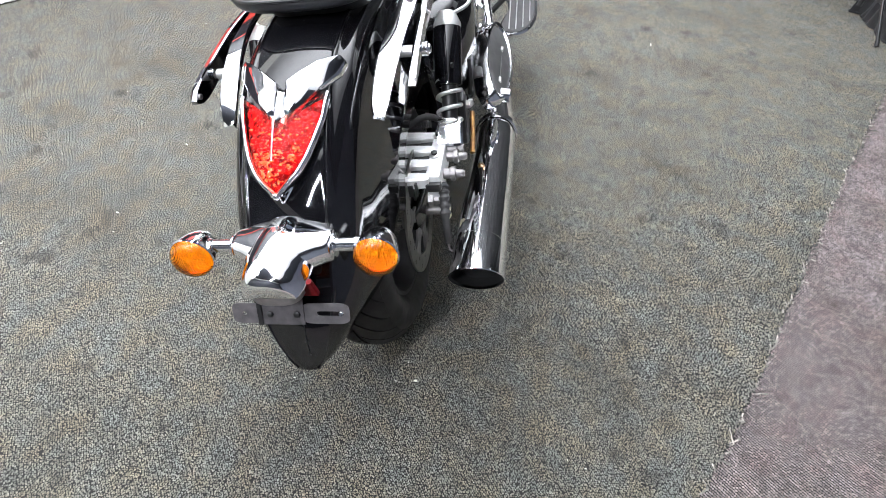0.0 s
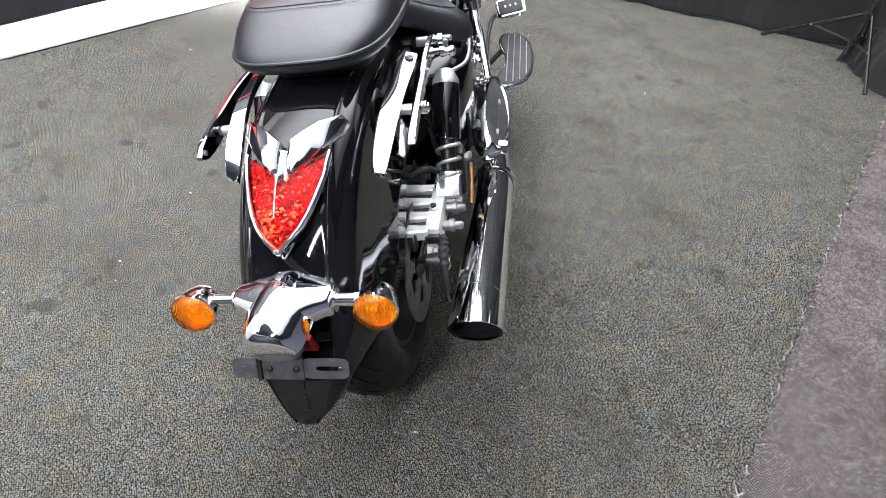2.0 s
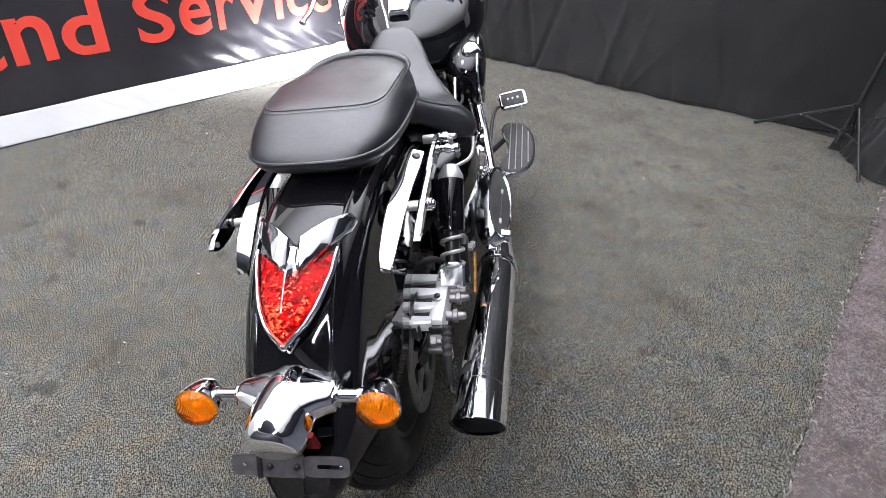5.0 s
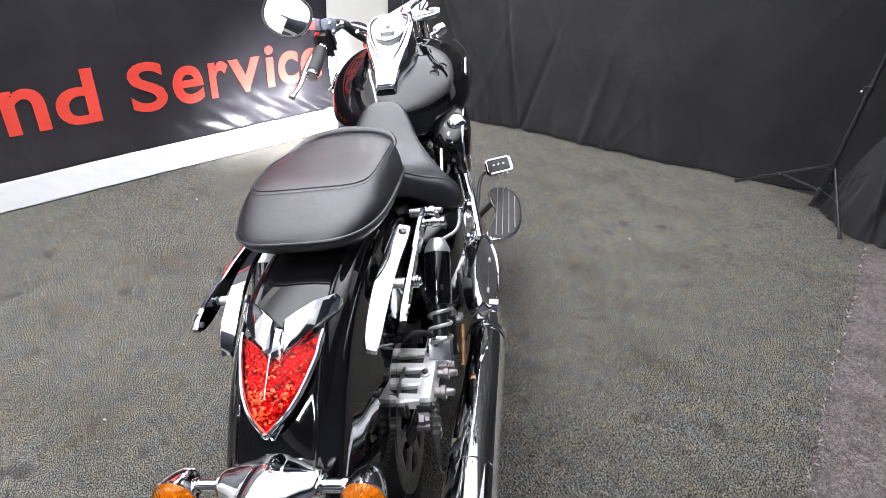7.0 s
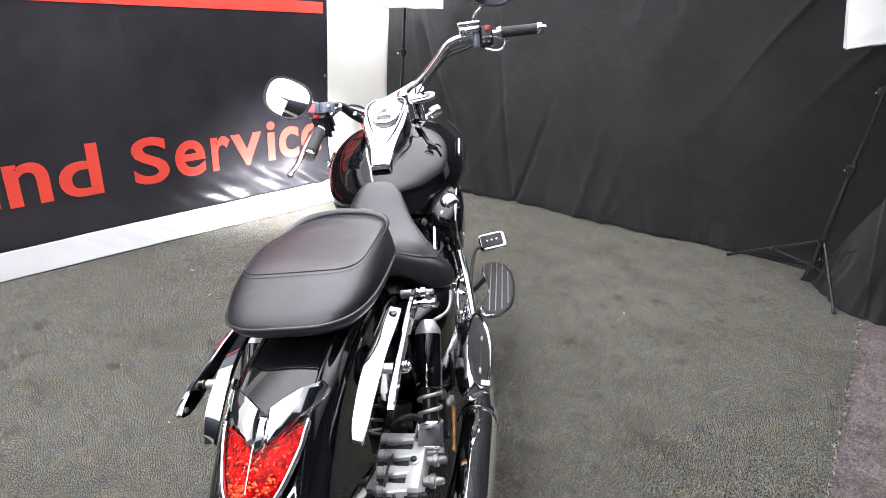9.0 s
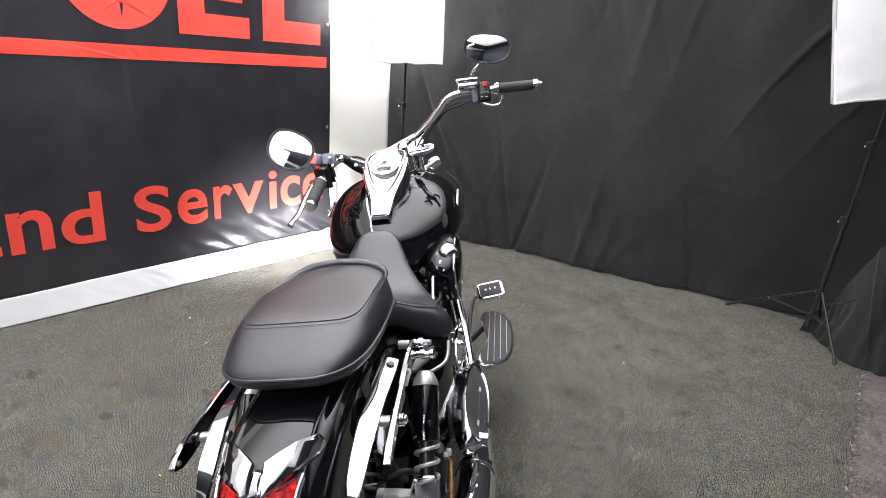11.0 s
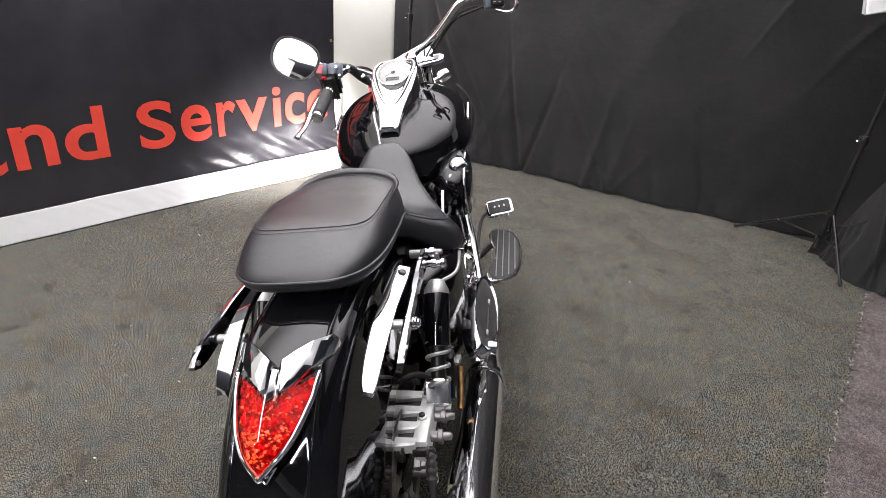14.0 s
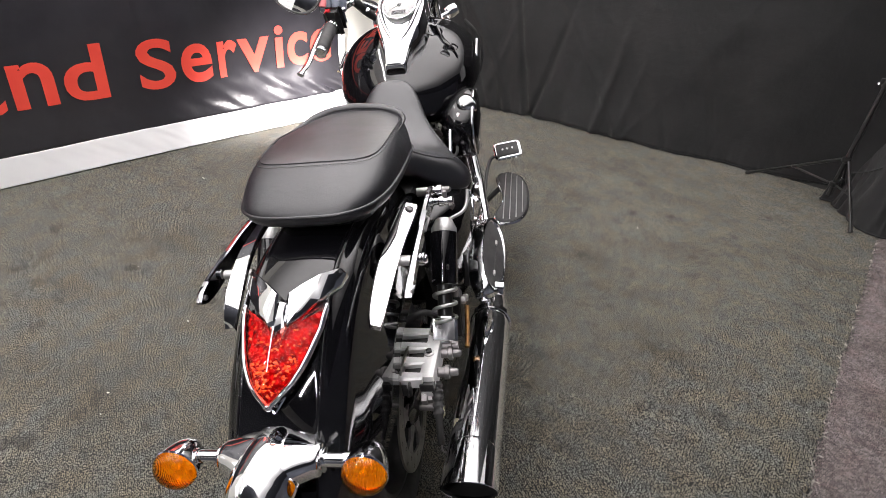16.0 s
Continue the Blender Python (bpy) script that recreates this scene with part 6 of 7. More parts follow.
# ---- steering: bars turned to the left lock
def build_bars():
    bars = new("handlebar")
    bars.parent = bike
    bars["label"] = "wide pulled-back chrome handlebar turned to the left"
    bm = bmesh.new()
    right = curve_points([(0.045, 1.285, 1.105), (0.075, 1.285, 1.128), (0.110, 1.280, 1.146), (0.155, 1.276, 1.180), (0.200, 1.272, 1.225), (0.246, 1.270, 1.272), (0.290, 1.272, 1.288), (0.360, 1.276, 1.291), (0.615, 1.30, 1.287)], 64)
    tube(bm, right, 0.0128, 16)
    part("right_tube", bm, "chrome", bars, "chrome handlebar tube")
    bm = bmesh.new()
    left = curve_points([(-0.080, 1.235, 1.055), (-0.115, 1.215, 1.062), (-0.148, 1.180, 1.085), (-0.180, 1.130, 1.105), (-0.205, 1.085, 1.090), (-0.218, 1.03, 1.062), (-0.228, 0.99, 1.044), (-0.233, 0.86, 0.988)], 64)
    tube(bm, left, 0.0128, 16)
    part("left_tube", bm, "chrome", bars, "chrome handlebar tube")

    def grip(a, b, end_label, fat=1.0, flat=False):
        a, b = V(a), V(b)
        d = (b - a).normalized()
        L = (b - a).length
        g = new("grip")
        g.parent = bike
        g["label"] = "black rubber grip with chrome end"
        bm = bmesh.new()
        prof = [(0, 0.0185), (0.004, 0.0205)] + [(0.004 + (L - 0.010) * k / 40, 0.0195 + 0.0001 * math.sin(k * 1.6)) for k in range(1, 40)] + [(L - 0.004, 0.020), (L, 0.018)]
        lathe(bm, a, d, [(h, r * fat) for h, r in prof], 28)
        part("sleeve", bm, "rubber", g, sharp=50)
        bm = bmesh.new()
        lathe(bm, b, d, [(0, 0.0195), (0.002, 0.0210), (0.018, 0.0210), (0.020, 0.018), *([(0.019, 0.014), (0.017, 0.0)] if flat else [(0.021, 0.013), (0.024, 0.013), (0.030, 0.0125), (0.036, 0.008), (0.037, 0.0)])], 28)
        part("bar_end", bm, "chrome", g, end_label)
        bm = bmesh.new()
        lathe(bm, a, -d, [(0, 0.018), (0.001, 0.023), (0.010, 0.023), (0.012, 0.019), (0.018, 0.019)], 28)
        part("flange", bm, "chrome", g)

    grip((0.452, 1.284, 1.2905), (0.585, 1.297, 1.2875), "chrome bar end")
    grip((-0.226, 0.985, 1.042), (-0.2315, 0.865, 0.992), "chrome ring at the bar end", 1.14, True)

    def switch(c, d, up, red_at, label, size=1.0):
        """c: centre, d: along the bar, up: away from the road."""
        sw = new("switch_housing")
        sw.parent = bike
        sw["label"] = label
        side = d.cross(up).normalized()
        up = side.cross(d)
        ax = Matrix((d, -side, up)).transposed()
        bm = bmesh.new()
        box(bm, c - up * 0.008, (0.050 * size, 0.046 * size, 0.076 * size), axes=ax, bevel=0.012, segs=3)
        part("case", bm, "satin_black", sw, "black switch case")
        bm = bmesh.new()
        box(bm, c - d * 0.038 - up * 0.008, (0.026, 0.044 * size, 0.078 * size), axes=ax, bevel=0.008)
        part("clamp", bm, "slate_paint", sw, "slate grey clamp")
        bm = bmesh.new()
        bolt(bm, c - d * 0.038 + up * 0.012 + side * (0.022 if red_at[2] > 0 else -0.022), side * (1 if red_at[2] > 0 else -1), 0.005, 0.004)
        part("bolt", bm, "chrome", sw)
        for k, (du, dv) in enumerate(((0.006, -0.030), (-0.012, -0.028), (0.014, -0.014))):
            bm = bmesh.new()
            box(bm, c + d * du + up * dv + red_at[2] * side, (0.009, 0.004, 0.0022), axes=ax, bevel=0.0005)
            part("mark", bm, "dial_face", sw, "white printed mark")
        bm = bmesh.new()
        box(bm, c + red_at[0] * d + red_at[1] * up - 0.0245 * V((0, 1, 0)).cross(V((0, 0, 0))) + red_at[2] * side, (0.016, 0.012, 0.020), axes=ax, bevel=0.003)
        part("kill_switch", bm, "red_plastic", sw, "red switch")
        for k in (-1, 0, 1):
            bm = bmesh.new()
            box(bm, c + d * (0.012 * k) - up * 0.014 + red_at[2] * side, (0.008, 0.008, 0.007), axes=ax, bevel=0.0015)
            part("button", bm, "dull_steel", sw)
        return sw

    switch(V((0.395, 1.279, 1.290)), V((1, 0.09, 0)).normalized(), V((0, 0.25, 1)), (0.004, 0.018, 0.024), "black right switch housing with a red stop switch")
    switch(V((-0.221, 1.030, 1.066)), V((-0.03, -0.93, -0.36)).normalized(), V((0, -0.36, 0.93)), (0.0, 0.020, 0.018), "black left switch housing", 0.74)

    # clutch-side pod, clamp and pivot
    pod = new("clutch_pod")
    pod.parent = bike
    pod["label"] = "slate grey clutch-side control pod"
    lean_ = pose(0, 0, 0, -22, 12, 14).to_3x3()
    bm = bmesh.new()
    box(bm, (-0.206, 1.076, 1.108), (0.050, 0.040, 0.050), axes=lean_, bevel=0.010, segs=3)
    part("clamp", bm, "slate_paint", pod, "slate grey clamp")
    bm = bmesh.new()
    box(bm, (-0.252, 1.060, 1.112), (0.042, 0.034, 0.060), axes=lean_, bevel=0.012, segs=3)
    body_ = part("body", bm, "slate_paint", pod)
    bm = bmesh.new()
    box(bm, (-0.255, 1.040, 1.122), (0.026, 0.012, 0.034), axes=lean_, bevel=0.004, segs=3)
    part("rocker", bm, "pale_red_plastic", body_, "pale red rocker switch")
    bm = bmesh.new()
    box(bm, (-0.247, 1.044, 1.090), (0.022, 0.012, 0.014), axes=lean_, bevel=0.003)
    part("button", bm, "dull_steel", body_)
    for at in ((-0.196, 1.054, 1.122), (-0.222, 1.050, 1.094), (-0.190, 1.056, 1.092)):
        bm = bmesh.new()
        lathe(bm, at, (0.05, -0.85, 0.5), [(0, 0.006), (0.004, 0.006), (0.005, 0.004), (0.003, 0.003)], 12)
        part("screw", bm, "chrome", pod, "bright screw head")
    bm = bmesh.new()
    tube(bm, curve_points([(-0.196, 1.105, 1.118), (-0.170, 1.150, 1.100), (-0.145, 1.190, 1.062), (-0.122, 1.215, 1.032)], 16), [0.012 + 0.005 * math.sin(math.pi * k / 16) for k in range(17)], 16)
    part("pivot_arm", bm, "satin_black", pod, "black pivot arm")
    for f in (0.25, 0.75):
        bm = bmesh.new()
        at = V((-0.196, 1.105, 1.118)).lerp(V((-0.122, 1.215, 1.032)), f) + V((0.004, -0.012, 0.012))
        lathe(bm, at, (0.1, -0.7, 0.7), [(0, 0.009), (0.006, 0.009), (0.008, 0.006)], 14)
        part("boss", bm, "chrome", pod, "chrome boss")
    # brake master cylinder with its cap
    bm = bmesh.new()
    box(bm, (0.335, 1.262, 1.314), (0.080, 0.046, 0.030), axes=pose(0, 0, 0, -18, 0, 0).to_3x3(), bevel=0.009, segs=3)
    mc = part("brake_reservoir", bm, "chrome", bike, "chrome brake fluid reservoir")
    bm = bmesh.new()
    box(bm, (0.335, 1.258, 1.332), (0.084, 0.050, 0.012), axes=pose(0, 0, 0, -18, 0, 0).to_3x3(), bevel=0.004)
    part("cap", bm, "chrome", mc, "chrome cap")
    bm = bmesh.new()
    box(bm, (-0.212, 1.085, 1.108), (0.046, 0.06, 0.044), axes=pose(0, 0, 0, -20, 0, 10).to_3x3(), bevel=0.007)
    part("clutch_perch", bm, "slate_paint", bike, "slate grey clutch lever perch")

    def lever(pts, name, label):
        line = curve_points(pts, 30)
        bm = bmesh.new()
        rings = []
        for k, p in enumerate(line):
            t = (line[min(k + 1, 30)] - line[max(0, k - 1)]).normalized()
            s_ = t.cross(Z).normalized()
            u_ = s_.cross(t)
            w, h = (0.013, 0.006) if k < 27 else (0.008 + 0.002 * (k - 27), 0.006 + 0.0015 * (k - 27))
            rings.append([p + s_ * (w * math.cos(a)) + u_ * (h * math.sin(a)) for a in (2 * math.pi * j / 12 for j in range(12))])
        loft(bm, rings)
        part(name, bm, "chrome", bike, label, sharp=50)

    lever([(-0.225, 1.075, 1.075), (-0.262, 1.04, 1.045), (-0.290, 0.98, 0.995), (-0.310, 0.93, 0.948), (-0.333, 0.885, 0.915)], "clutch_lever", "polished clutch lever")
    lever([(0.350, 1.310, 1.262), (0.385, 1.325, 1.238), (0.425, 1.332, 1.225), (0.455, 1.335, 1.232), (0.470, 1.33, 1.262)], "brake_lever", "polished brake lever end")

    # cables along the bar
    for pts, r in (([(0.365, 1.285, 1.262), (0.300, 1.285, 1.245), (0.235, 1.290, 1.225), (0.170, 1.300, 1.165), (0.120, 1.310, 1.10), (0.08, 1.33, 1.02)], 0.004),
                   ([(0.330, 1.27, 1.262), (0.260, 1.275, 1.250), (0.205, 1.282, 1.205), (0.150, 1.285, 1.16), (0.10, 1.29, 1.10)], 0.0035),
                   ([(0.25, 1.30, 1.255), (0.17, 1.33, 1.215), (0.10, 1.35, 1.15), (0.075, 1.36, 1.06)], 0.004),
                   ([(0.205, 1.31, 0.98), (0.245, 1.31, 0.93), (0.262, 1.31, 0.86), (0.245, 1.30, 0.78), (0.20, 1.28, 0.70)], 0.006),
                   ([(-0.20, 1.10, 1.085), (-0.16, 1.17, 1.10), (-0.12, 1.24, 1.08), (-0.09, 1.29, 1.02)], 0.005)):
        bm = bmesh.new()
        tube(bm, curve_points(pts, 28), r, 8)
        part("cable", bm, "rubber", bike, "black control cable")

    # mirrors
    def mirror(c, n, stem, a, b, roll, label):
        mi = new("mirror")
        mi.parent = bike
        mi["label"] = label
        c, n = V(c), V(n).normalized()
        s_ = n.cross(Z).normalized()
        u_ = s_.cross(n)
        m = Matrix.Rotation(radians(roll), 3, n)
        s_, u_ = m @ s_, m @ u_

        def ring(k, off):
            out = []
            for j in range(56):
                t = 2 * math.pi * j / 56
                ct, st = math.cos(t), math.sin(t)
                e = 2.5
                x = a * math.copysign(abs(ct) ** (2 / e), ct) * (1 + 0.10 * st)
                y = b * math.copysign(abs(st) ** (2 / e), st)
                out.append(c + (s_ * x + u_ * y) * k + n * off)
            return out

        bm = bmesh.new()
        loft(bm, [ring(0.30, -0.040), ring(0.62, -0.034), ring(0.86, -0.020), ring(0.97, -0.006), ring(0.985, 0.0)], caps=True)
        part("shell", bm, "chrome", mi, "chrome mirror shell", sharp=60)
        bm = bmesh.new()
        loft(bm, [ring(0.98, -0.002), ring(1.0, 0.002), ring(0.99, 0.006), ring(0.92, 0.0065), ring(0.89, 0.003)], caps=False)
        part("rim", bm, "satin_black", mi, "dark rim", sharp=60)
        bm = bmesh.new()
        loft(bm, [ring(k, 0.0030 + 0.0068 * (1 - (k / 0.905) ** 2)) for k in (0.905, 0.80, 0.68, 0.55, 0.42, 0.29, 0.16, 0.04)])
        part("glass", bm, "mirror_glass", mi, "convex mirror glass", sharp=60)
        bm = bmesh.new()
        tube(bm, curve_points([c - n * 0.03, *stem], 20), 0.0065, 12)
        part("stem", bm, "chrome", mi, "chrome stem")

    mirror((0.424, 1.25, 1.440), (0.05, -0.93, 0.099), [(0.385, 1.255, 1.385), (0.362, 1.26, 1.365), (0.350, 1.262, 1.335), (0.350, 1.265, 1.315)], 0.090, 0.056, -10, "oval chrome mirror on the right bar")
    mirror((-0.343, 1.05, 1.166), (0.02, -0.95, 0.42), [(-0.290, 1.062, 1.150), (-0.250, 1.06, 1.135), (-0.228, 1.06, 1.10)], 0.094, 0.074, -30, "oval chrome mirror on the left bar")

    # top yoke, fork, headlamp, front signal
    head = V((0, 1.345, 1.03))
    rake = V((0, -math.sin(radians(32)), math.cos(radians(32))))
    turn = Matrix.Rotation(radians(36), 3, rake)

    def S(x, y, z):
        """Steering frame: x right, y ahead, z along the steering axis."""
        fwd = V((0, math.cos(radians(32)), math.sin(radians(32))))
        return head + turn @ (X * x + fwd * y + rake * z)

    fork = new("front_fork")
    fork.parent = bike
    fork["label"] = "chrome telescopic front fork"
    bm = bmesh.new()
    rings = [[S(x, y * 1.0 + 0.02, z) for x, y in ((-0.135, -0.03), (0.135, -0.03), (0.15, 0.0), (0.135, 0.05), (-0.135, 0.05), (-0.15, 0.0))] for z in (0.010, 0.014, 0.040, 0.044)]
    loft(bm, rings)
    part("top_yoke", bm, "chrome", fork, "chrome top yoke")
    bm = bmesh.new()
    slab(bm, [(0.055, -0.022), (0.150, -0.020), (0.168, -0.008), (0.168, 0.010), (0.150, 0.022), (0.055, 0.026)], lambda x, y, h: V((x, 1.30 + y, 1.062 + 0.10 * x + 0.5 * y + h)), 0.018, 0.004)
    part("yoke_lug", bm, "chrome", fork, "polished yoke lug")
    bm = bmesh.new()
    lathe(bm, (0.140, 1.300, 1.092), (0, -0.45, 0.9), [(0, 0.013), (0.004, 0.013), (0.005, 0.010), (0.006, 0.004)], 20)
    part("key_socket", bm, "dull_steel", fork)
    bm = bmesh.new()
    rod(bm, S(0, 0, 0.03), S(0, 0, 0.07), 0.022, 24, 0.3)
    part("stem_nut", bm, "chrome", fork)

    def leg(s):
        bm = bmesh.new()
        rod(bm, S(s * 0.115, 0.045, 0.05), S(s * 0.115, 0.045, -0.55), 0.022, 20)
        part("fork_tube", bm, "chrome", fork)
        bm = bmesh.new()
        lathe(bm, S(s * 0.115, 0.045, -0.40), S(s * 0.115, 0.045, -0.90) - S(s * 0.115, 0.045, -0.40), [(0, 0.026), (0.01, 0.030), (0.40, 0.030), (0.45, 0.022)], 20)
        part("slider", bm, "cast_aluminium", fork)
        bm = bmesh.new()
        lathe(bm, S(s * 0.150, 0.07, -0.165), S(s * 0.23, 0.07, -0.165) - S(s * 0.15, 0.07, -0.165), [(0, 0.010), (0.03, 0.010), (0.032, 0.024), (0.05, 0.027), (0.075, 0.024), (0.082, 0.014)], 22)
        part("signal_body", bm, "chrome", fork, "chrome front signal body")

    sides(leg)
    for x, y, z in ((0.045, 1.285, 1.100), (-0.060, 1.235, 1.050)):
        bm = bmesh.new()
        lathe(bm, (x, y, z - 0.04), (0.0, -0.3, 1), [(0, 0.024), (0.03, 0.022), (0.055, 0.025), (0.062, 0.018), (0.070, 0.012)], 24)
        part("riser", bm, "chrome", bars, "chrome bar riser")
    bm = bmesh.new()
    lathe(bm, S(0, 0.10, -0.12), S(0, 0.30, -0.24) - S(0, 0.10, -0.12), [(0, 0.03), (0.02, 0.07), (0.07, 0.098), (0.14, 0.105), (0.155, 0.10), (0.165, 0.06), (0.168, 0.0)], 40)
    part("headlamp", bm, "chrome", bike, "round chrome headlamp")
    centre = S(0, 0.045, -0.86)
    build_wheel(centre, 0.325, 0.065, 0.235, "front_wheel", (-1,), turn)
    bm = bmesh.new()
    ax = turn @ X
    up = (centre - S(0, 0.045, -1.5)).normalized()
    fw = ax.cross(up)
    rings = []
    for k in range(31):
        a = radians(-55 + 170 * k / 30)
        d = up * math.cos(a) - fw * math.sin(a)
        rings.append([centre + ax * x + d * (0.355 - 0.045 * abs(x / 0.085) ** 2.5 - 0.06 * max(0, abs(x / 0.085) - 0.93) / 0.07) for x in (-0.085, -0.08, -0.06, -0.03, 0, 0.03, 0.06, 0.08, 0.085)])
    loft(bm, rings, closed=False)
    part("front_fender", bm, "black_paint", bike, "glossy black front fender").modifiers.new("thick", "SOLIDIFY").thickness = 0.003


build_bars()


# ---- frame, engine, side covers, boards
def build_middle():
    def cover(s):
        bm = bmesh.new()
        rings = []
        for y, x0, zt, zb in ((0.25, 0.185, 0.62, 0.40), (0.31, 0.235, 0.655, 0.34), (0.42, 0.260, 0.650, 0.31), (0.54, 0.260, 0.640, 0.30), (0.64, 0.235, 0.62, 0.32), (0.70, 0.18, 0.60, 0.36)):
            rings.append(superring((s * (x0 - 0.06), y, (zt + zb) / 2), 0.06, (zt - zb) / 2, 28, 3.0, X * s, Z))
        loft(bm, rings)
        part("side_cover", bm, "black_paint", bike, "glossy black side cover", sharp=60)
        bm = bmesh.new()
        tube(bm, curve_points([(s * 0.10, -0.02, 0.665), (s * 0.115, 0.12, 0.70), (s * 0.12, 0.30, 0.69), (s * 0.10, 0.50, 0.60), (s * 0.09, 0.70, 0.62), (s * 0.07, 1.00, 0.70), (s * 0.04, 1.26, 0.86)], 40), 0.017, 14)
        part("frame_rail", bm, "black_paint", bike, "black frame rail")
        bm = bmesh.new()
        tube(bm, curve_points([(s * 0.12, 0.42, 0.36), (s * 0.14, 0.60, 0.22), (s * 0.15, 0.85, 0.17), (s * 0.14, 1.10, 0.19), (s * 0.09, 1.27, 0.45), (s * 0.04, 1.32, 0.80)], 40), 0.017, 14)
        part("cradle_rail", bm, "black_paint", bike, "black lower frame rail")

    sides(cover)
    bm = bmesh.new()
    box(bm, (0, 0.42, 0.52), (0.24, 0.26, 0.34), bevel=0.02)
    part("battery_box", bm, "matt_black", bike, "black battery box")
    # crankcase
    eng = new("engine")
    eng.parent = bike
    eng["label"] = "black and chrome air-cooled V-twin engine"
    bm = bmesh.new()
    loft(bm, [superring((x, 0.88, 0.33), a, b, 40, 2.8, Y, Z) for x, a, b in ((-0.17, 0.16, 0.09), (-0.15, 0.20, 0.12), (-0.10, 0.23, 0.15), (0.10, 0.23, 0.15), (0.15, 0.20, 0.12), (0.17, 0.16, 0.09))])
    part("crankcase", bm, "satin_black", eng, sharp=50)
    bm = bmesh.new()
    loft(bm, [superring((x, 0.86, 0.34), a, b, 40, 2.4, Y, Z) for x, a, b in ((0.165, 0.155, 0.10), (0.20, 0.15, 0.095), (0.222, 0.13, 0.08), (0.232, 0.09, 0.05))])
    part("clutch_cover", bm, "chrome", eng, "chrome clutch cover", sharp=50)
    for ang, y0 in ((-28, 0.82), (28, 0.95)):
        d = V((0, math.sin(radians(ang)), math.cos(radians(ang))))
        cyl = new("cylinder")
        cyl.parent = bike
        cyl["label"] = "black finned engine cylinder"
        for k in range(11):
            bm = bmesh.new()
            c = V((0, y0, 0.42)) + d * (0.03 + 0.019 * k)
            loft(bm, [superring(c + d * h, 0.105 - e, 0.095 - e, 32, 3.2, X, d.cross(X)) for h, e in ((0, 0.003), (0.002, 0), (0.005, 0), (0.007, 0.003))])
            part("fin", bm, "satin_black", cyl)
        bm = bmesh.new()
        c = V((0, y0, 0.42)) + d * 0.03
        loft(bm, [superring(c + d * h, 0.085, 0.078, 28, 2.4, X, d.cross(X)) for h in (0, 0.22)])
        part("barrel", bm, "satin_black", cyl)
        bm = bmesh.new()
        c = V((0, y0, 0.42)) + d * 0.235
        loft(bm, [superring(c + d * h, w, l, 32, 3.0, X, d.cross(X)) for h, w, l in ((0, 0.10, 0.09), (0.02, 0.105, 0.095), (0.04, 0.085, 0.075), (0.05, 0.05, 0.045))])
        part("rocker_cover", bm, "chrome", cyl, "chrome rocker cover")
        bm = bmesh.new()
        rod(bm, V((0.145, y0 + 0.03, 0.40)), V((0.145, y0 + 0.03, 0.40)) + d * 0.25, 0.012, 16)
        part("pushrod_tube", bm, "chrome", cyl, "chrome pushrod tube")
    # air cleaner on the right
    air = new("air_cleaner")
    air.parent = bike
    air["label"] = "black teardrop air cleaner with chrome cap"
    bm = bmesh.new()
    c = V((0.205, 0.94, 0.690))
    loft(bm, [superring(c + X * x + Z * 0.0, a, b, 44, 2.3, V((0, 0.94, 0.34)), V((0, -0.34, 0.94))) for x, a, b in ((-0.06, 0.100, 0.085), (-0.03, 0.128, 0.105), (0.03, 0.132, 0.108), (0.048, 0.124, 0.100), (0.056, 0.100, 0.078), (0.060, 0.06, 0.040))])
    part("shell", bm, "black_paint", air, "glossy black shell", sharp=50)
    bm = bmesh.new()
    tube(bm, superring(c + X * 0.046, 0.127, 0.103, 44, 2.3, V((0, 0.94, 0.34)), V((0, -0.34, 0.94))), 0.0045, 8, close=True)
    part("ring", bm, "chrome", air, "chrome ring")
    bm = bmesh.new()
    lathe(bm, c + V((0.022, -0.055, 0.070)), V((0.45, -0.55, 0.7)), [(0, 0.032), (0.010, 0.038), (0.024, 0.033), (0.034, 0.020), (0.037, 0.0)], 28)
    part("cap", bm, "chrome", air, "domed chrome cap")
    bm = bmesh.new()
    bolt(bm, c + V((0.0, -0.098, 0.05)), V((0.2, -0.8, 0.5)), 0.011, 0.010)
    part("bolt", bm, "chrome", air)
    # chrome trim beside the engine
    bm = bmesh.new()
    slab(bm, [(0.60, 0.52), (0.70, 0.50), (0.84, 0.60), (0.86, 0.70), (0.80, 0.71), (0.70, 0.60)], lambda y, z, h: V((0.170 + h, y, z)), 0.012, 0.003)
    part("engine_trim", bm, "chrome", bike, "chrome side trim")
    bm = bmesh.new()
    slab(bm, [(0.69, 0.36), (0.92, 0.36), (0.96, 0.46), (0.90, 0.50), (0.76, 0.49), (0.70, 0.44)], lambda y, z, h: V((0.228 + h, y, z)), 0.012, 0.004)
    part("gear_cover", bm, "chrome", bike, "chrome gear cover")
    for y, z in ((0.735, 0.405), (0.90, 0.40), (0.87, 0.465), (0.78, 0.462)):
        bm = bmesh.new()
        bolt(bm, (0.240, y, z), X, 0.009, 0.008)
        part("cover_bolt", bm, "chrome", bike)
    bm = bmesh.new()
    rod(bm, (0.10, 0.70, 0.56), (0.215, 0.72, 0.545), 0.022, 20)
    rod(bm, (0.12, 0.76, 0.60), (0.21, 0.77, 0.58), 0.016, 20)
    part("sensor_body", bm, "cast_aluminium", bike)
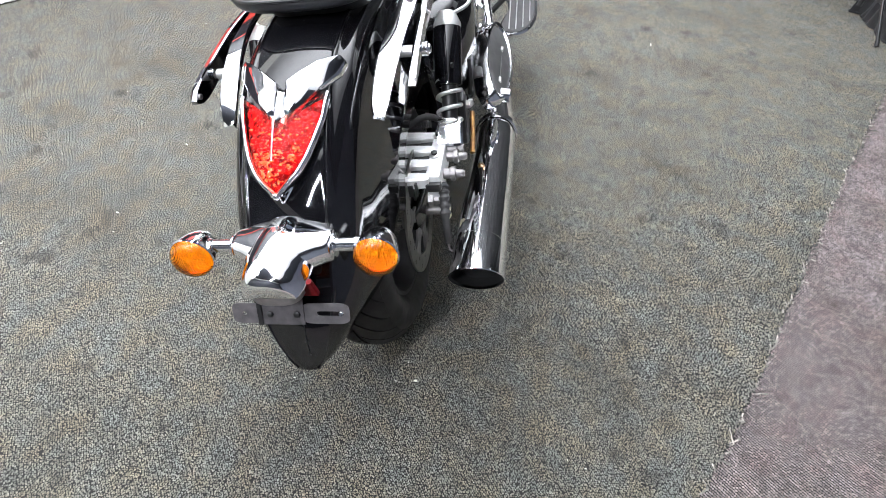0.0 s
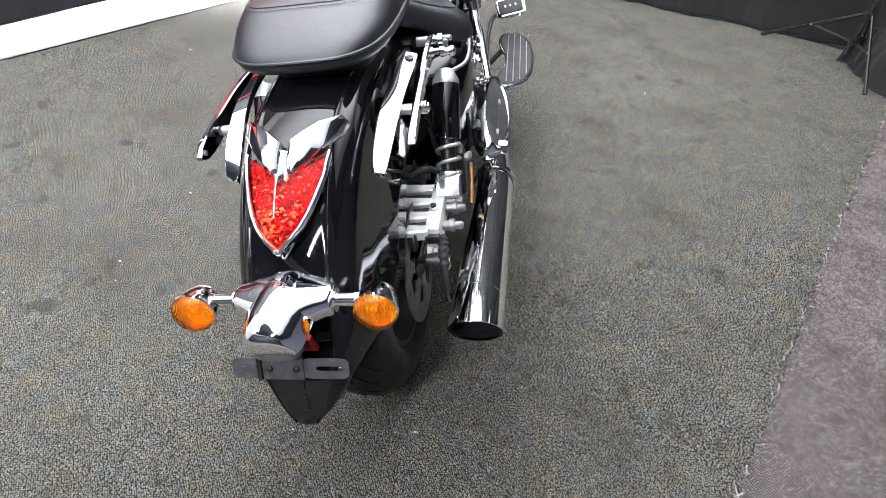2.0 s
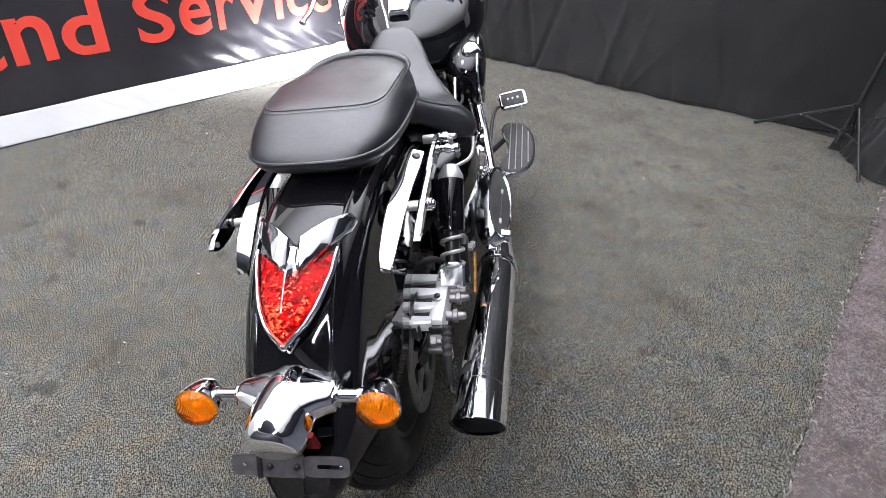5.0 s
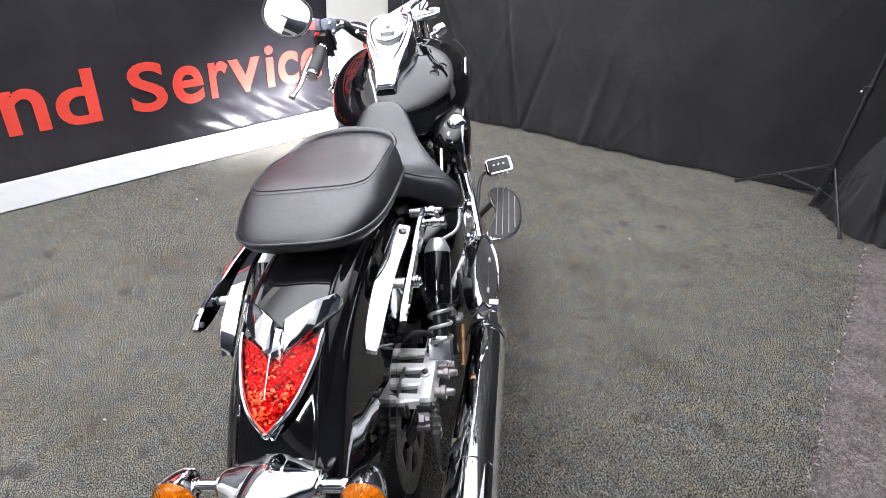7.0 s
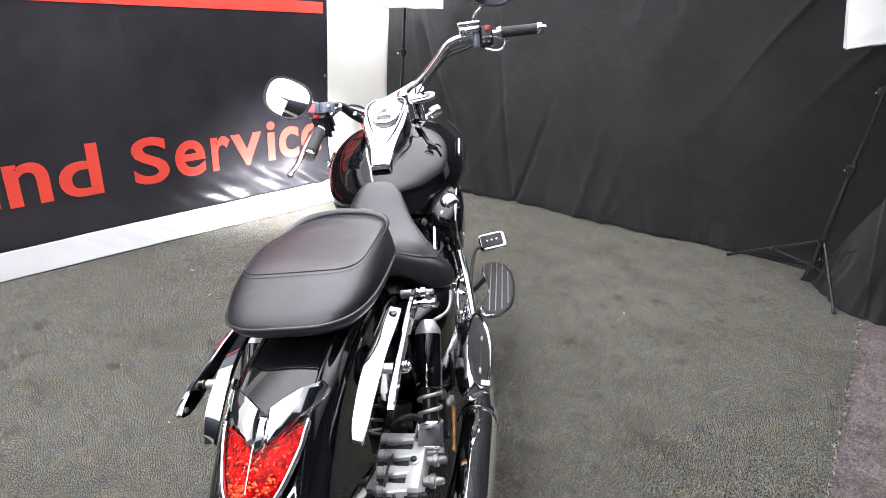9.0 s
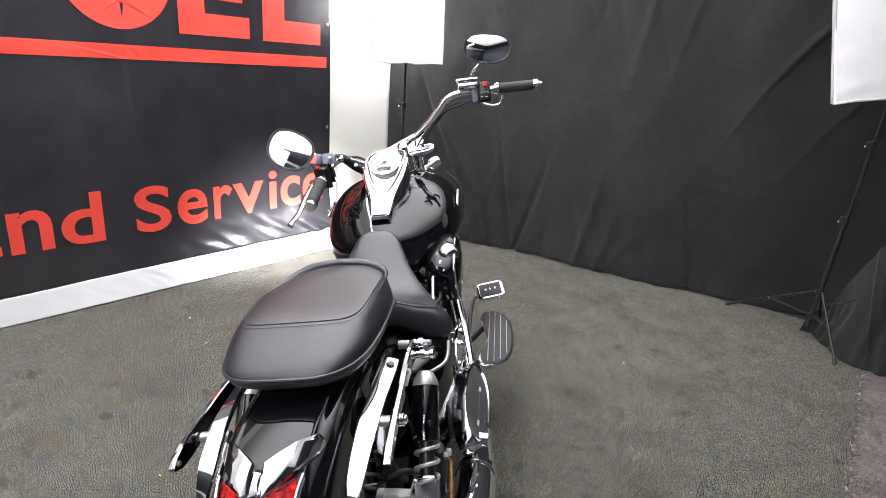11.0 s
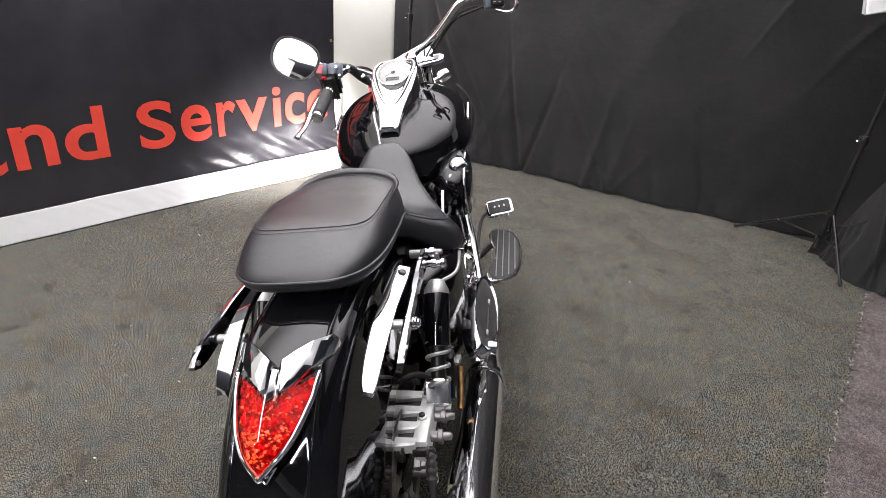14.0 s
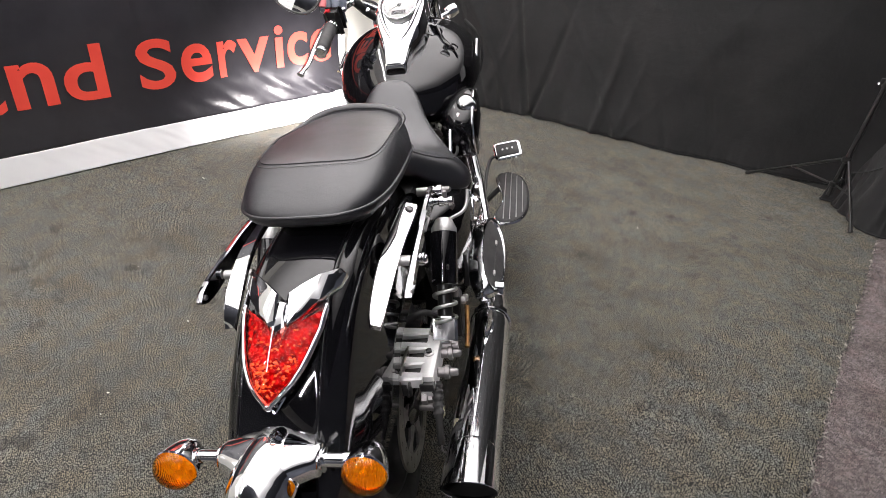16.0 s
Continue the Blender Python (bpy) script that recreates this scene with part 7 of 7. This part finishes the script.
    for pts, r in (([(0.17, 0.62, 0.62), (0.205, 0.68, 0.60), (0.215, 0.76, 0.56), (0.21, 0.84, 0.53)], 0.006), ([(0.15, 0.60, 0.66), (0.19, 0.66, 0.66), (0.20, 0.74, 0.65), (0.19, 0.83, 0.64)], 0.005)):
        bm = bmesh.new()
        tube(bm, curve_points(pts, 18), r, 8)
        part("hose", bm, "rubber", bike)

    # rider floorboards
    def board(s):
        fb = new("floorboard")
        fb.parent = bike
        fb["label"] = "rider floorboard with ribbed black rubber and chrome rim"
        cy, cz, cx = 1.14, 0.282, s * 0.352
        pitch = 0.04
        out = [(0.060, 0.02), (0.052, 0.10), (0.028, 0.175), (-0.005, 0.215), (-0.038, 0.222), (-0.060, 0.205), (-0.066, 0.16), (-0.055, 0.10), (-0.040, 0.03),
               (-0.040, -0.05), (-0.055, -0.11), (-0.062, -0.16), (-0.050, -0.195), (-0.020, -0.212), (0.015, -0.200), (0.042, -0.160), (0.057, -0.09)]
        dense = [tuple(p) for p in np.array(lerp_rows(out + out[:1], 68))[:-1]]

        def at(x, y, h):
            return V((cx + s * (1.12 * x + 0.004), cy + 1.06 * y - 0.006, cz + h + pitch * y))

        bm = bmesh.new()
        loft(bm, [[at(x, y, 0) for x, y in dense], [at(x * 1.03, y * 1.01, 0.004) for x, y in dense], [at(x * 1.03, y * 1.01, 0.016) for x, y in dense], [at(x * 0.98, y * 0.995, 0.020) for x, y in dense],
                  [at(x * 0.90, y * 0.97, 0.020) for x, y in dense], [at(x * 0.89, y * 0.965, 0.014) for x, y in dense]])
        part("rim", bm, "chrome", fb, "chrome rim", sharp=40)
        bm = bmesh.new()
        loft(bm, [[at(x * 0.88, y * 0.96, 0.012) for x, y in dense], [at(x * 0.88, y * 0.96, 0.020) for x, y in dense], [at(x * 0.84, y * 0.945, 0.023) for x, y in dense]])
        pad = part("rubber_pad", bm, "worn_rubber", fb, "black rubber pad", sharp=40)
        poly = np.array(dense) * (0.84, 0.94)
        for x in (-0.030, -0.008, 0.014, 0.036):
            ys = []
            for (ax, ay), (bx, by) in zip(poly, np.roll(poly, -1, axis=0)):
                if (ax - x) * (bx - x) < 0:
                    ys.append(ay + (by - ay) * (x - ax) / (bx - ax))
            if len(ys) >= 2:
                bm = bmesh.new()
                tube(bm, [at(x, min(ys) + 0.008, 0.0232), at(x, max(ys) - 0.008, 0.0232)], 0.0022, 6)
                part("metal_strip", bm, "cast_aluminium", pad, "thin bright strip")
        bm = bmesh.new()
        tube(bm, [at(-0.04, -0.14, 0.0), V((s * 0.22, 1.0, 0.24)), V((s * 0.15, 0.99, 0.23))], 0.012, 10)
        tube(bm, [at(-0.05, 0.12, 0.0), V((s * 0.24, 1.24, 0.24)), V((s * 0.14, 1.18, 0.22))], 0.012, 10)
        part("mount", bm, "satin_black", fb)

    sides(board)
    # brake pedal
    ped = new("brake_pedal")
    ped.parent = bike
    ped["label"] = "brake pedal with black rubber pad in a chrome frame"
    o = V((0.336, 1.330, 0.424))
    ax = pose(0, 0, 0, 32, -6, 8).to_3x3()
    bm = bmesh.new()
    loft(bm, [[o + ax @ V((p.x, p.y, h)) for p in superring((0, 0, 0), a, b, 40, 6)] for a, b, h in ((0.055, 0.040, 0), (0.060, 0.044, 0.003), (0.060, 0.044, 0.012), (0.055, 0.040, 0.016), (0.049, 0.034, 0.016), (0.048, 0.033, 0.012))])
    part("frame", bm, "chrome", ped, "chrome frame", sharp=40)
    bm = bmesh.new()
    box(bm, o + ax @ V((0, 0, 0.014)), (0.096, 0.066, 0.014), axes=ax, bevel=0.004)
    pad = part("pad", bm, "rubber", ped, "black rubber pad")
    for x in (-0.020, 0.0, 0.022):
        bm = bmesh.new()
        box(bm, o + ax @ V((x, 0, 0.0218)), (0.010, 0.0035, 0.0016), axes=ax, bevel=0.0006)
        box(bm, o + ax @ V((x, 0, 0.0216)), (0.0035, 0.012, 0.0016), axes=ax, bevel=0.0006)
        part("stud", bm, "cast_aluminium", pad, "bright stud")
    bm = bmesh.new()
    tube(bm, curve_points([o + V((-0.04, -0.005, -0.012)), (0.262, 1.31, 0.400), (0.245, 1.24, 0.360), (0.240, 1.12, 0.310), (0.235, 1.0, 0.29)], 24), [0.008] * 25, 12)
    part("lever", bm, "satin_black", ped, "black pedal lever")

    # passenger footboards, folded up
    def pboard(s):
        pb = new("passenger_footboard")
        pb.parent = bike
        pb["label"] = "folded-up passenger footboard with chrome rim"
        c = V((s * 0.312, 0.455, 0.425))
        ex_, ey_ = V((0, 1, 0.08)).normalized(), V((s * 0.55, 0, -0.84)).normalized()
        n = V((s * 0.84, 0, 0.55)).normalized()

        def ring(k, h):
            return [c + n * h + (p.x * ex_ + p.y * ey_) * k for p in superring((0, 0, 0), 0.185, 0.058, 56, 2.2)]

        bm = bmesh.new()
        loft(bm, [ring(0.92, -0.044), ring(1.03, -0.036), ring(1.05, -0.014), ring(1.0, 0.006), ring(0.96, 0.011), ring(0.90, 0.011), ring(0.86, 0.007), ring(0.85, 0.002)])
        part("rim", bm, "chrome", pb, "chrome rim", sharp=40)
        bm = bmesh.new()
        loft(bm, [ring(0.845, 0.0), ring(0.845, 0.005), ring(0.81, 0.0075)])
        pad = part("pad", bm, "worn_rubber", pb, "grey worn rubber pad", sharp=40)
        for y0, y1 in ((-0.105, -0.085), (0.05, 0.07)):
            bm = bmesh.new()
            tube(bm, [c + n * 0.008 + ex_ * y0 + ey_ * 0.008, c + n * 0.008 + ex_ * y1 + ey_ * 0.008], 0.0045, 8)
            part("stud", bm, "cast_aluminium", pad, "bright stud")
        bm = bmesh.new()
        tube(bm, [c + n * 0.0078 + ex_ * -0.09 + ey_ * 0.010, c + n * 0.0078 + ex_ * 0.055 + ey_ * 0.008], 0.0016, 6)
        part("groove", bm, "satin_black", pad)
        bm = bmesh.new()
        box(bm, c + V((-s * 0.045, -0.06, 0.0)), (0.05, 0.05, 0.03), bevel=0.005)
        box(bm, c + V((-s * 0.070, -0.08, 0.01)), (0.02, 0.06, 0.11), bevel=0.006)
        part("hinge", bm, "satin_black", pb, "black hinge")
        bm = bmesh.new()
        rod(bm, c + V((s * 0.010, -0.13, -0.035)), c + V((s * 0.040, -0.13, -0.040)), 0.020, 18)
        part("chrome_cap", bm, "chrome", pb)

    sides(pboard)
    # side stand
    bm = bmesh.new()
    tube(bm, curve_points([(-0.13, 0.78, 0.20), (-0.19, 0.80, 0.12), (-0.255, 0.82, 0.05), (-0.262, 0.825, 0.052)], 16), 0.012, 12)
    part("side_stand", bm, "satin_black", bike, "black side stand")


build_middle()
